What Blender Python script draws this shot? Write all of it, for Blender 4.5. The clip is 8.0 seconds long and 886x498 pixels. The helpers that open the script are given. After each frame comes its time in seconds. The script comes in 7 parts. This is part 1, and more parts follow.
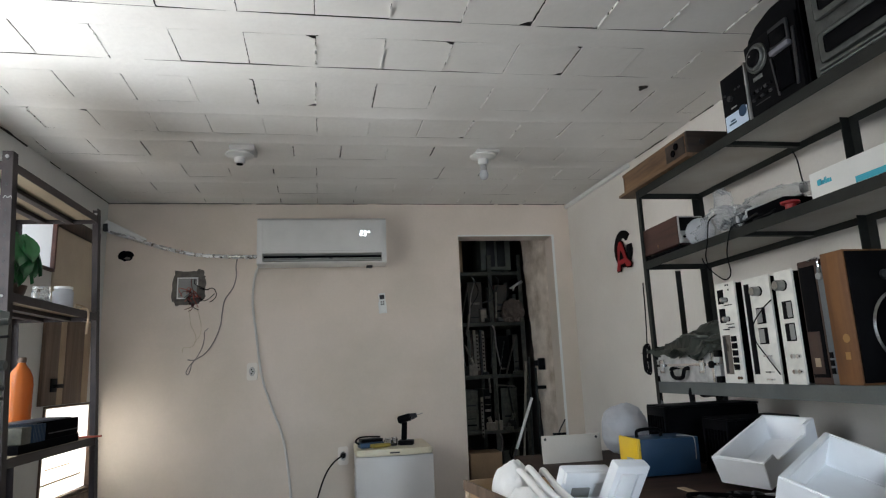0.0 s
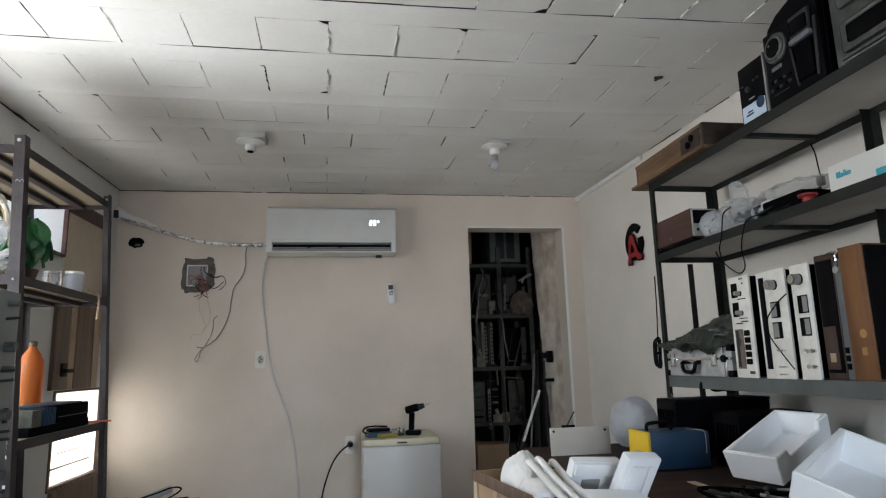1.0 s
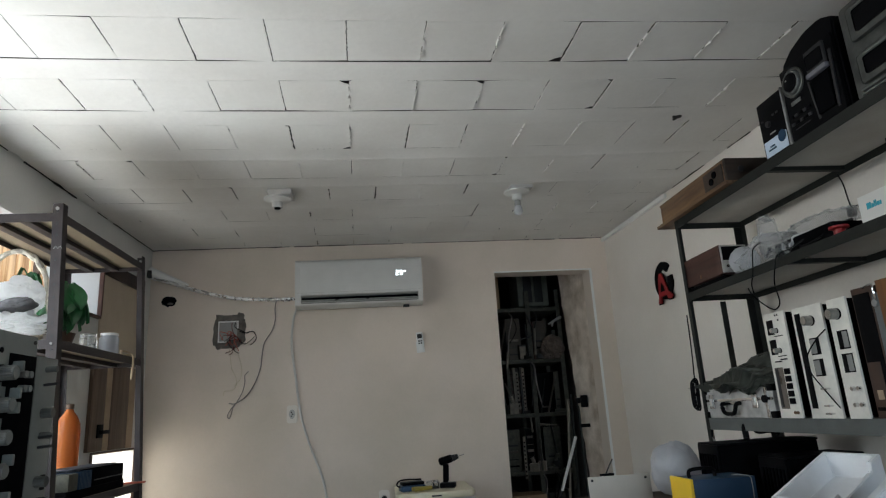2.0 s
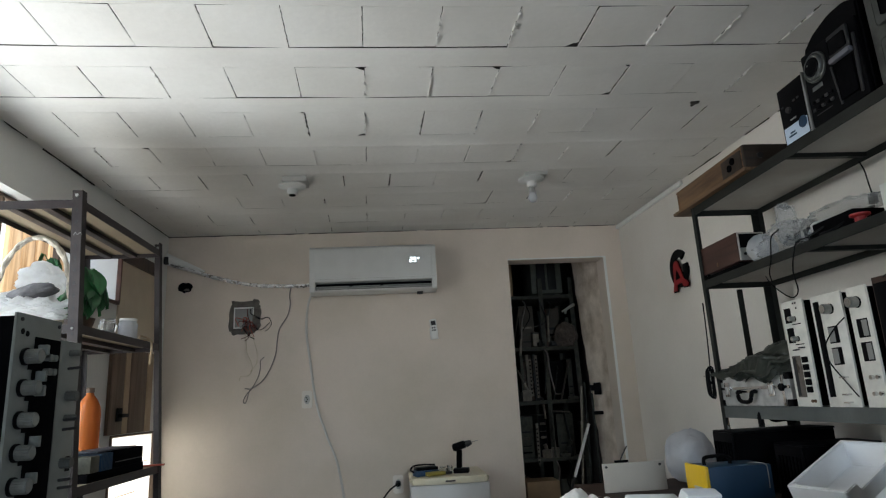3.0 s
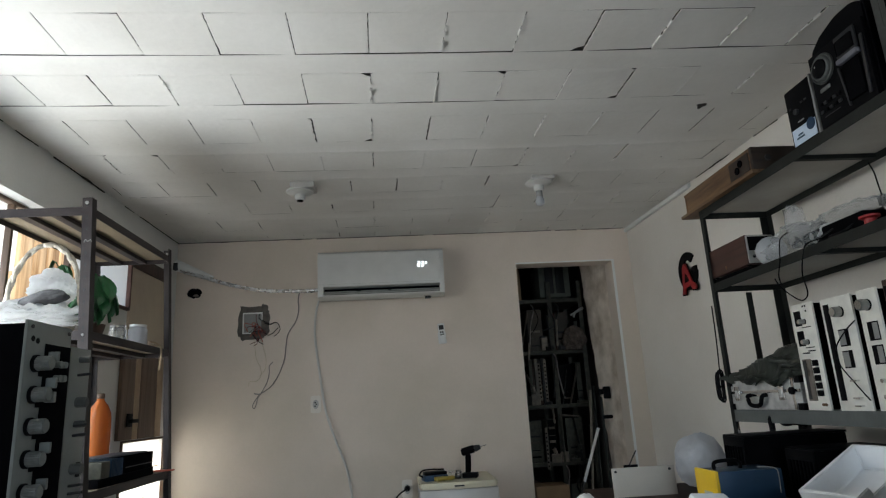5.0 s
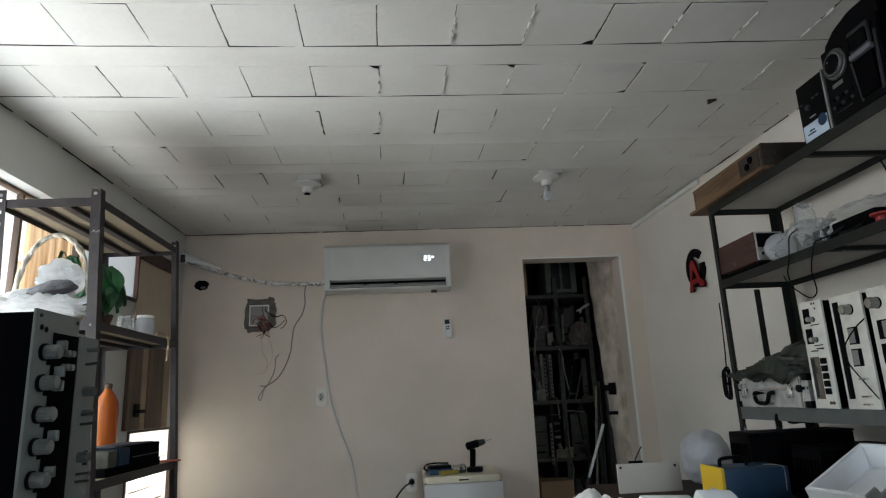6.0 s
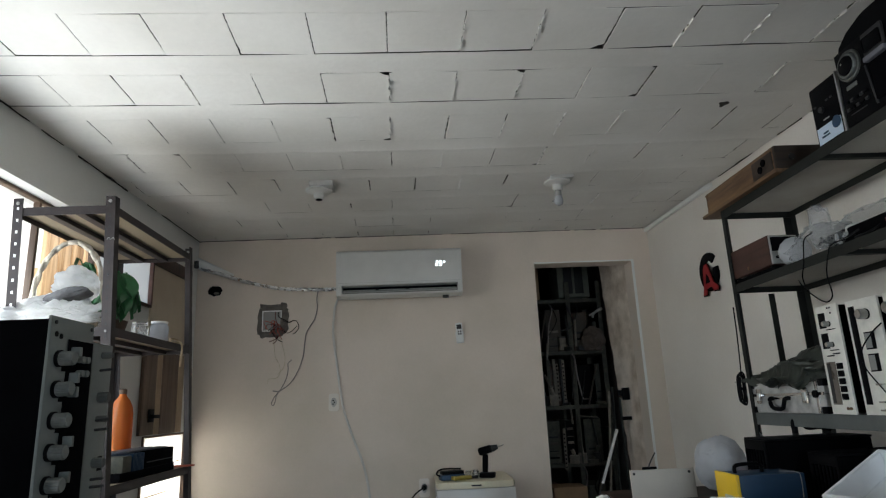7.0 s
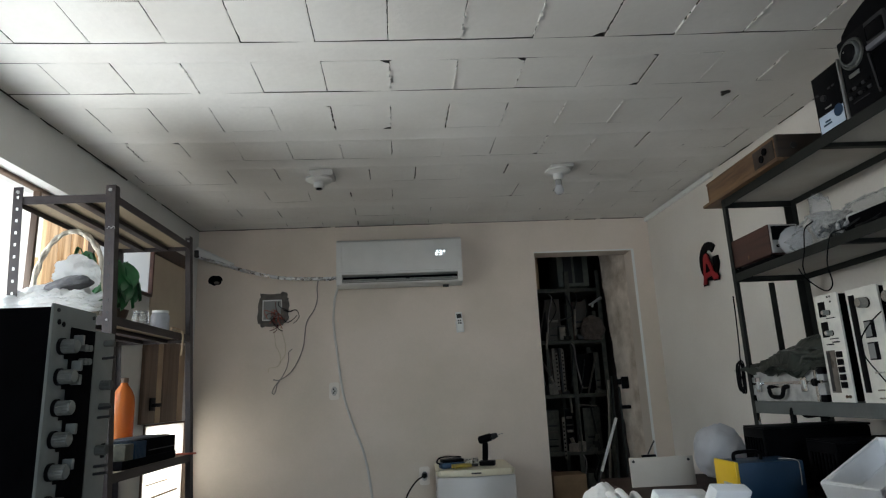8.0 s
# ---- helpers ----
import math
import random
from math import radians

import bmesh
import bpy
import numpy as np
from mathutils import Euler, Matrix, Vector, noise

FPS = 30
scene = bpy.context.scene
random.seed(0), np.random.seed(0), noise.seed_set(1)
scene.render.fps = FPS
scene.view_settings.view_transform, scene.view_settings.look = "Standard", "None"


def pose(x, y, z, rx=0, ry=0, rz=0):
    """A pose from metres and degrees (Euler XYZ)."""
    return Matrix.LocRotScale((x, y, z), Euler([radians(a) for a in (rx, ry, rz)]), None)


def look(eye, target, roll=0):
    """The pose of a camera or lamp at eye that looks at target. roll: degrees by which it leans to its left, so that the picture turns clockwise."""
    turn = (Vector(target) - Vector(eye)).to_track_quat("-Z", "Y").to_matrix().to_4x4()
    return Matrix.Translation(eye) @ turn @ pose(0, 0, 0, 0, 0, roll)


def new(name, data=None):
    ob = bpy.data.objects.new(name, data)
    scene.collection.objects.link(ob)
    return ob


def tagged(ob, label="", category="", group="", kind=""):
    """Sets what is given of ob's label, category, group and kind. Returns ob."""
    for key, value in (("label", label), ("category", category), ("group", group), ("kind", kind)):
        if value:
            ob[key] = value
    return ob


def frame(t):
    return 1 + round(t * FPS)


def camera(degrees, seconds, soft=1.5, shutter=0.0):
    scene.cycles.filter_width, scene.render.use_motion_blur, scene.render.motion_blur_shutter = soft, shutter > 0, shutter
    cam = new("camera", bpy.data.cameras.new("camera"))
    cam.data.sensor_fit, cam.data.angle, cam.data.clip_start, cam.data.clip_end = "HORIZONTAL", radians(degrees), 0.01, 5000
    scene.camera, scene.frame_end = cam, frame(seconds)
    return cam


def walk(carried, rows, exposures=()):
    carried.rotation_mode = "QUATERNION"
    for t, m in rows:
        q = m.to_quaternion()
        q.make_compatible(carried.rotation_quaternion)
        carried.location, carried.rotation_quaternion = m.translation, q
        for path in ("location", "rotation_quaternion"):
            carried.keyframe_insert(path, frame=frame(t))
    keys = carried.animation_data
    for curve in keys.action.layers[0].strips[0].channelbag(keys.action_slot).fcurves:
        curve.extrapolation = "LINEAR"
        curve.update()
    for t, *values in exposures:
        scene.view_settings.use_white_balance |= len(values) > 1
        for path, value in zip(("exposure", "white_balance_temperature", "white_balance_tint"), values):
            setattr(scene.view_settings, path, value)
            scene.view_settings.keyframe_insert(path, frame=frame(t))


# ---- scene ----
cam = camera(71.1, 8.0, soft=1.2)
PATH = [
    (0, (0.298, 0.306, 1.225), (0.623, 2.242, 1.611), -2.4),
    (0.5, (0.283, 0.319, 1.219), (0.548, 2.276, 1.53), -0.6),
    (1, (0.291, 0.324, 1.217), (0.59, 2.267, 1.58), -1.5),
    (1.5, (0.3, 0.316, 1.227), (0.547, 2.233, 1.743), -2.9),
    (3, (0.284, 0.316, 1.225), (0.459, 2.251, 1.697), -3.0),
    (3.5, (0.291, 0.316, 1.225), (0.43, 2.258, 1.682), -2.8),
    (4, (0.282, 0.312, 1.224), (0.411, 2.252, 1.694), -3.2),
    (4.5, (0.29, 0.311, 1.228), (0.441, 2.244, 1.719), -3.4),
    (6, (0.287, 0.317, 1.224), (0.415, 2.257, 1.695), -2.5),
    (6.5, (0.289, 0.316, 1.225), (0.402, 2.256, 1.7), -2.4),
    (7, (0.292, 0.315, 1.226), (0.381, 2.253, 1.713), -2.5),
    (7.5, (0.291, 0.32, 1.224), (0.39, 2.266, 1.675), -2.4),
    (8, (0.287, 0.316, 1.223), (0.377, 2.261, 1.678), -2.5),
]
EXPOSURES = [(0, 1.34, 6500, 10), (0.5, 1.18, 6500, 10), (1.05, 1.36, 6500, 10), (1.6, 1.08, 6500, 8), (3, 0.93, 6500, 7), (8, 0.83, 6500, 7)]
walk(cam, [(t, look(eye, target, roll)) for t, eye, target, roll in PATH], EXPOSURES)

# ---- world and light ----
SUN_EL, SUN_AZ = radians(55), radians(140)   # azimuth from +y towards +x
world = bpy.data.worlds.new("sky")
scene.world = world
world.use_nodes = True
wn = world.node_tree.nodes
sky = wn.new("ShaderNodeTexSky")
sky.sky_type = "NISHITA"
sky.sun_disc = False
sky.sun_elevation, sky.sun_rotation = SUN_EL, SUN_AZ
world.node_tree.links.new(sky.outputs[0], wn["Background"].inputs[0])
wn["Background"].inputs[1].default_value = 0.15

sun = new("sun", bpy.data.lights.new("sun", "SUN"))
sun.data.energy, sun.data.angle, sun.data.color = 5.0, radians(0.5), (1.0, 0.95, 0.87)
toward = Vector((math.sin(SUN_AZ) * math.cos(SUN_EL), math.cos(SUN_AZ) * math.cos(SUN_EL), math.sin(SUN_EL)))
sun.matrix_world = look(toward * 20, (0, 0, 0))


def area(name, eye, target, sx, sy, watts, color):
    """Daylight in an opening."""
    lamp = new(name, bpy.data.lights.new(name, "AREA"))
    lamp.data.shape, lamp.data.size, lamp.data.size_y = "RECTANGLE", sx, sy
    lamp.data.energy, lamp.data.color = watts, color
    lamp.matrix_world = look(eye, target)
    return lamp


# the window's sky, the unseen door behind the camera
sky_glow = area("window_skylight", (-1.68, 2.05, 1.65), (1.5, 3.35, -0.35), 1.45, 1.0, 6.7, (0.92, 0.965, 1.0))
sky_glow.data.spread = radians(105)
# added lamp outside the window, aimed up for the sunny yard's bounce
yard = area("yard_bounce_fill", (-1.76, 1.95, 1.12), (-0.76, 2.15, 2.14), 1.4, 0.9, 8.7, (0.92, 0.965, 1.0))
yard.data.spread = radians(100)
entry = area("entrance_daylight", (0.85, -1.80, 1.15), (1.25, 1.6, -0.4), 0.8, 1.7, 9.5, (0.70, 0.85, 1.0))
entry.data.spread = radians(112)
area("low_opening_daylight", (-1.335, 4.20, 0.875), (0.0, 4.20, 0.875), 0.5, 0.44, 1.8, (1.0, 0.97, 0.91))

# ---- materials ----
def mat(name, color, rough=0.6, metal=0.0, var=0.12, scale=8.0, bump=0.15, fine=120.0, dark=None, spec=0.5, sheen=None):
    """A surface with blotches at one scale, grain at another, and fine relief. dark: a second colour for stains."""
    m = bpy.data.materials.new(name)
    m.use_nodes = True
    n, l = m.node_tree.nodes, m.node_tree.links
    b = n["Principled BSDF"]
    co = n.new("ShaderNodeTexCoord")
    info = n.new("ShaderNodeObjectInfo")
    big, small = n.new("ShaderNodeTexNoise"), n.new("ShaderNodeTexNoise")
    big.inputs["Scale"].default_value, big.inputs["Detail"].default_value = scale, 6.0
    small.inputs["Scale"].default_value, small.inputs["Detail"].default_value = fine, 3.0
    for t in (big, small):
        l.new(co.outputs["Object"], t.inputs["Vector"])
    ramp = n.new("ShaderNodeValToRGB")
    c2 = dark if dark else tuple(c * (1 - var * 1.6) for c in color)
    ramp.color_ramp.elements[0].position, ramp.color_ramp.elements[0].color = 0.32, (*c2, 1)
    ramp.color_ramp.elements[1].position, ramp.color_ramp.elements[1].color = 0.62, (*color, 1)
    l.new(big.outputs[0], ramp.inputs[0])
    mix = n.new("ShaderNodeMix")
    mix.data_type, mix.blend_type = "RGBA", "MULTIPLY"
    mix.inputs["Factor"].default_value = min(1.0, var * 2.5)
    l.new(ramp.outputs[0], mix.inputs["A"])
    g = n.new("ShaderNodeMapRange")
    g.inputs["To Min"].default_value, g.inputs["To Max"].default_value = 0.7, 1.15
    l.new(small.outputs[0], g.inputs["Value"])
    l.new(g.outputs[0], mix.inputs["B"])
    l.new(mix.outputs["Result"], b.inputs["Base Color"])
    r = n.new("ShaderNodeMapRange")
    r.inputs["To Min"].default_value, r.inputs["To Max"].default_value = max(0.03, rough - 0.12), min(1.0, rough + 0.12)
    l.new(big.outputs[0], r.inputs["Value"])
    l.new(r.outputs[0], b.inputs["Roughness"])
    b.inputs["Metallic"].default_value = metal
    b.inputs["Specular IOR Level"].default_value = spec
    if bump:
        bp = n.new("ShaderNodeBump")
        bp.inputs["Strength"].default_value, bp.inputs["Distance"].default_value = bump, 0.004
        l.new(small.outputs[0], bp.inputs["Height"])
        l.new(bp.outputs[0], b.inputs["Normal"])
    return m


def wood_mat(name, light, dark, axis=1, ring=14.0, rough=0.55):
    """Wood grain that runs along an axis."""
    m = mat(name, light, rough, var=0.15, scale=3, fine=60)
    n, l = m.node_tree.nodes, m.node_tree.links
    co = n.new("ShaderNodeTexCoord")
    mp = n.new("ShaderNodeMapping")
    s = [ring, ring, ring]
    s[axis] = ring * 0.08
    mp.inputs["Scale"].default_value = s
    no = n.new("ShaderNodeTexNoise")
    no.inputs["Scale"].default_value, no.inputs["Detail"].default_value, no.inputs["Distortion"].default_value = 2.2, 8.0, 0.6
    l.new(co.outputs["Object"], mp.inputs[0])
    l.new(mp.outputs[0], no.inputs["Vector"])
    rp = n.new("ShaderNodeValToRGB")
    rp.color_ramp.elements[0].position, rp.color_ramp.elements[0].color = 0.35, (*dark, 1)
    rp.color_ramp.elements[1].position, rp.color_ramp.elements[1].color = 0.65, (*light, 1)
    l.new(no.outputs[0], rp.inputs[0])
    mix = next(k for k in n if k.bl_idname == "ShaderNodeMix")
    l.new(rp.outputs[0], mix.inputs["A"])
    return m


def glass_mat(name, color=(1, 1, 1), rough=0.05, ior=1.45, alpha=1.0):
    m = bpy.data.materials.new(name)
    m.use_nodes = True
    b = m.node_tree.nodes["Principled BSDF"]
    b.inputs["Base Color"].default_value = (*color, 1)
    b.inputs["Roughness"].default_value, b.inputs["IOR"].default_value = rough, ior
    b.inputs["Transmission Weight"].default_value = alpha
    return m


def film_mat(name, color, clear=0.5, rough=0.25, glow=0.35):
    """Thin plastic film: part clear, part milky and glossy."""
    m = mat(name, color, rough, var=0.1, scale=14, fine=40, bump=0.6)
    n, l = m.node_tree.nodes, m.node_tree.links
    tr = n.new("ShaderNodeBsdfTransparent")
    mx = n.new("ShaderNodeMixShader")
    mx.inputs[0].default_value = clear
    tl = n.new("ShaderNodeBsdfTranslucent")
    tl.inputs[0].default_value = (*color, 1)
    half = n.new("ShaderNodeMixShader")
    half.inputs[0].default_value = glow
    l.new(n["Principled BSDF"].outputs[0], half.inputs[1])
    l.new(tl.outputs[0], half.inputs[2])
    l.new(half.outputs[0], mx.inputs[1])
    l.new(tr.outputs[0], mx.inputs[2])
    l.new(mx.outputs[0], n["Material Output"].inputs[0])
    return m


def glow_mat(name, color, strength):
    m = bpy.data.materials.new(name)
    m.use_nodes = True
    b = m.node_tree.nodes["Principled BSDF"]
    b.inputs["Base Color"].default_value = (*color, 1)
    b.inputs["Emission Color"].default_value, b.inputs["Emission Strength"].default_value = (*color, 1), strength
    return m


WALL = mat("wall_paint", (0.735, 0.64, 0.56), 0.75, var=0.06, scale=1.7, fine=70, bump=0.15, dark=(0.63, 0.555, 0.47))
# same paint as WALL, cooled for the bluish entrance light on it
WALLE = mat("entrance_lit_wall_paint", (0.73, 0.695, 0.648), 0.75, var=0.06, scale=2.0, fine=70, bump=0.15, dark=(0.67, 0.63, 0.58))
WALLW = mat("cool_wall_paint", (0.70, 0.70, 0.685), 0.75, var=0.05, scale=1.8, fine=70, bump=0.12, dark=(0.62, 0.62, 0.60))
CEIL = mat("ceiling_paint", (0.75, 0.735, 0.705), 0.75, var=0.07, scale=2.2, fine=45, bump=0.3, dark=(0.66, 0.64, 0.605))
# near-black for the shade inside joints, cracks and holes
GAPSHADE = mat("gap_shade", (0.03, 0.026, 0.022), 0.95)
CEMENT = mat("raw_cement", (0.165, 0.145, 0.128), 0.95, var=0.25, scale=25, fine=160, bump=0.5)
FLOORM = mat("floor_tile", (0.15, 0.125, 0.11), 0.45, var=0.15, scale=3)
TERRA = mat("terracotta", (0.30, 0.16, 0.10), 0.6, var=0.2)
OLDWALL = mat("bare_plaster", (0.86, 0.76, 0.66), 0.9, var=0.16, scale=7, fine=60, bump=0.5, dark=(0.50, 0.40, 0.31))
# plaster of the unlit store, its shade put into the base colour
SHADEWALL = mat("shaded_store_wall", (0.10, 0.09, 0.085), 0.9, var=0.2)
STEEL = mat("painted_rack_steel", (0.016, 0.018, 0.016), 0.5, 0.0, var=0.3, scale=18, fine=200, bump=0.08, spec=0.3)
STEELBR = mat("brownish_rack_steel", (0.045, 0.036, 0.036), 0.5, 0.2, var=0.3, scale=16, fine=200, bump=0.1, dark=(0.025, 0.02, 0.022), spec=0.35)
SHELFGREY = mat("grey_shelf_steel", (0.135, 0.15, 0.147), 0.45, 0.3, var=0.15, scale=10)
BOARDPALE = mat("pale_grey_shelf_board", (0.60, 0.58, 0.53), 0.7, var=0.12, scale=4, dark=(0.48, 0.44, 0.39))
BOARDTAN = mat("tan_shelf_board", (0.27, 0.215, 0.145), 0.7, var=0.15, scale=5)
WHITE = mat("white_plastic", (0.78, 0.78, 0.76), 0.35, var=0.03, bump=0.02)
ACWHITE = mat("dulled_white_plastic", (0.60, 0.60, 0.58), 0.4, var=0.04, bump=0.02)
BENCHTOP = mat("worn_olive_laminate", (0.085, 0.08, 0.064), 0.6, var=0.3, scale=14)
DULLCARD = mat("dull_brown_cardboard", (0.25, 0.19, 0.145), 0.85, var=0.15, scale=6, fine=90)
IVORY = mat("yellowed_plastic", (0.77, 0.72, 0.66), 0.4, var=0.05, bump=0.02)
WHITEMET = mat("white_enamel", (0.565, 0.55, 0.53), 0.3, var=0.03, bump=0.02)
CREAM = mat("aged_cream_plastic", (0.72, 0.66, 0.50), 0.4, var=0.06, bump=0.03)
BLACK = mat("black_plastic", (0.004, 0.004, 0.005), 0.45, var=0.2, bump=0.05, spec=0.06)
BLACKMAT = mat("black_vinyl", (0.004, 0.004, 0.005), 0.9, var=0.25, bump=0.15, spec=0.03)
DARKGREY = mat("dark_grey_plastic", (0.03, 0.03, 0.032), 0.5, var=0.15, bump=0.05, spec=0.3)
LIGHTGREY = mat("light_grey_plastic", (0.48, 0.47, 0.45), 0.6, var=0.1, bump=0.05)
GREYP = mat("grey_plastic", (0.30, 0.30, 0.29), 0.5, var=0.1, bump=0.05)
DULLALU = mat("dull_grey_aluminium", (0.23, 0.25, 0.245), 0.42, 0.3, var=0.08, scale=30, fine=240, bump=0.04)
CASEALU = mat("scuffed_aluminium_sheet", (0.54, 0.54, 0.53), 0.4, 0.25, var=0.22, scale=26, fine=200, bump=0.08)
TAPEBROWN = mat("smoked_brown_plastic", (0.16, 0.135, 0.115), 0.3, var=0.2, scale=30)
KNOBMETAL = mat("dull_turned_metal", (0.34, 0.34, 0.33), 0.32, 0.85, var=0.15, scale=40, fine=240, bump=0.04)
SILVER = mat("brushed_aluminium", (0.62, 0.62, 0.60), 0.38, 0.75, var=0.08, scale=30, fine=240, bump=0.04)
CREAMFACE = mat("pale_champagne_faceplate", (0.82, 0.80, 0.74), 0.42, 0.0, var=0.09, scale=22, bump=0.03)
CHROME = mat("chrome", (0.72, 0.72, 0.72), 0.15, 1.0, var=0.05, bump=0.0)
FOIL = mat("foil_tape", (0.75, 0.75, 0.76), 0.28, 0.9, var=0.12, scale=40, fine=90, bump=0.9)
STYRO = mat("styrofoam", (0.93, 0.94, 0.96), 0.8, var=0.04, scale=12, fine=420, bump=0.12)
FOAMTUBE = mat("white_foam_tube", (0.88, 0.87, 0.85), 0.7, var=0.05, fine=180, bump=0.2)
CARTON = mat("cardboard", (0.40, 0.27, 0.16), 0.85, var=0.15, scale=6, fine=90, bump=0.15)
CARTONLT = mat("worn_cardboard", (0.50, 0.38, 0.26), 0.85, var=0.2, scale=5)
BROWNW = wood_mat("brown_plank", (0.17, 0.11, 0.075), (0.09, 0.055, 0.035), axis=2)
TANW = wood_mat("orange_brown_veneer", (0.20, 0.085, 0.025), (0.125, 0.05, 0.015), axis=2)
REDW = wood_mat("red_brown_veneer", (0.13, 0.05, 0.032), (0.07, 0.026, 0.017), axis=1)
STAINW = wood_mat("blackened_wood", (0.034, 0.02, 0.013), (0.014, 0.009, 0.006), axis=0)
RADIOW = wood_mat("dark_red_veneer", (0.072, 0.03, 0.021), (0.04, 0.017, 0.012), axis=1)
DARKW = wood_mat("dark_brown_veneer", (0.065, 0.032, 0.02), (0.03, 0.015, 0.01), axis=2)
CRATEW = wood_mat("worn_crate_wood", (0.185, 0.105, 0.05), (0.075, 0.04, 0.02), axis=1)
TABLEW = wood_mat("dark_table_top", (0.040, 0.020, 0.014), (0.018, 0.010, 0.008), axis=0, rough=0.65)
TABLEW.node_tree.nodes["Principled BSDF"].inputs["Specular IOR Level"].default_value = 0.2
FENCEW = wood_mat("fence_board", (0.62, 0.44, 0.26), (0.24, 0.13, 0.05), axis=2, ring=9)
WICKER = mat("pale_wicker", (0.74, 0.67, 0.56), 0.7, var=0.25, scale=30, bump=0.4)
LEAF = mat("glossy_green_leaf", (0.02, 0.16, 0.045), 0.35, var=0.35, scale=12, bump=0.1)
BLUE = mat("navy_blue_paint", (0.010, 0.046, 0.105), 0.42, 0.1, var=0.12, bump=0.08)
YELLOW = mat("yellow_paint", (0.80, 0.52, 0.015), 0.4, var=0.06, bump=0.05)
SLATE = mat("slate_blue_paint", (0.035, 0.042, 0.058), 0.4, var=0.1)
RED = mat("red_paint", (0.32, 0.018, 0.022), 0.4, var=0.1)
TEAL = mat("teal_print", (0.05, 0.42, 0.55), 0.6, var=0.05)
LABELBLUE = mat("pale_blue_label", (0.55, 0.66, 0.80), 0.5, var=0.05)
ORANGE = glass_mat("orange_liquid", (0.80, 0.24, 0.06), 0.15, 1.33, 0.45)
CLEAR = glass_mat("clear_plastic", (0.95, 0.97, 0.98), 0.12, 1.3, 0.85)
FILM = film_mat("clear_plastic_bag", (0.66, 0.69, 0.72), 0.74, 0.06)
DARKFILM = film_mat("smoky_plastic_bag", (0.05, 0.057, 0.048), 0.06, 0.3, 0.15)
MILKFILM = film_mat("milky_plastic_wrap", (0.68, 0.70, 0.75), 0.24, 0.8, 0.5)
FROST = film_mat("frosted_glass", (0.9, 0.9, 0.88), 0.05, 0.3, 0.9)
HOSE = mat("off_white_hose", (0.62, 0.60, 0.57), 0.5, var=0.06)
CABLEG = mat("grey_cable", (0.42, 0.42, 0.42), 0.5, var=0.05)
BOOMGREY = mat("scuffed_charcoal_plastic", (0.085, 0.09, 0.085), 0.45, var=0.3, scale=30, fine=140, bump=0.15)
LIPGREY = mat("lavender_grey_plastic", (0.17, 0.17, 0.20), 0.4, var=0.1)
OCHRE = mat("faded_ochre_sticker", (0.42, 0.22, 0.07), 0.6, var=0.15)
OLIVE = mat("dirty_yellow_grip", (0.42, 0.33, 0.07), 0.5, var=0.2)
CLOTHGREY = mat("grey_cotton_cloth", (0.17, 0.17, 0.18), 0.9, var=0.2, scale=30, bump=0.4)
OLIVEGREY = mat("oily_olive_metal", (0.075, 0.075, 0.055), 0.6, var=0.35, scale=30)
BROWNCABLE = mat("brown_grey_cable", (0.24, 0.215, 0.205), 0.5, var=0.08)
MAROON = mat("dark_red_wire", (0.14, 0.03, 0.025), 0.5)
BEIGE = mat("beige_hardboard", (0.55, 0.47, 0.36), 0.75, var=0.1, scale=4, dark=(0.47, 0.39, 0.30))
KNOBMET = mat("fluted_dull_metal", (0.20, 0.21, 0.205), 0.42, 0.5, var=0.2, scale=40, fine=260, bump=0.05)
WHITEBAG = film_mat("white_plastic_bag", (0.94, 0.95, 0.96), 0.0, 0.6, 0.8)
SHEETFILM = film_mat("crinkled_clear_sheet", (0.93, 0.94, 0.95), 0.10, 0.25, 0.8)
GLOBE = film_mat("milky_thin_glass", (0.72, 0.74, 0.78), 0.35, 0.12, 0.4)
GREENGREY = mat("faded_green_enamel", (0.15, 0.16, 0.13), 0.6, var=0.2, scale=14)
DUSTCLOTH = mat("dusty_brown_cloth", (0.15, 0.115, 0.095), 0.9, var=0.25, scale=20)
DUSTBROWN = mat("dusty_brown_enamel", (0.075, 0.062, 0.048), 0.6, var=0.25)
DUSTGREY = mat("dusty_grey_metal", (0.235, 0.205, 0.165), 0.6, var=0.25, scale=30)
COPPER = mat("reddish_wire", (0.42, 0.085, 0.05), 0.5)
YELLOWWIRE = mat("faded_yellow_wire", (0.60, 0.52, 0.36), 0.5)
BULB = mat("frosted_bulb", (0.86, 0.86, 0.84), 0.25, var=0.02, bump=0.0)
YARD = mat("pale_concrete_yard", (0.70, 0.68, 0.64), 0.85, var=0.15, scale=1.5)
YARDWALL = mat("whitewashed_block", (0.80, 0.78, 0.73), 0.85, var=0.08, scale=3)
DISPLAY = glow_mat("display_digits", (0.85, 0.93, 1.0), 1.6)
SOFT = {"clear_plastic_bag", "smoky_plastic_bag", "milky_plastic_wrap", "white_plastic_bag", "white_foam_tube", "grey_plastic"}

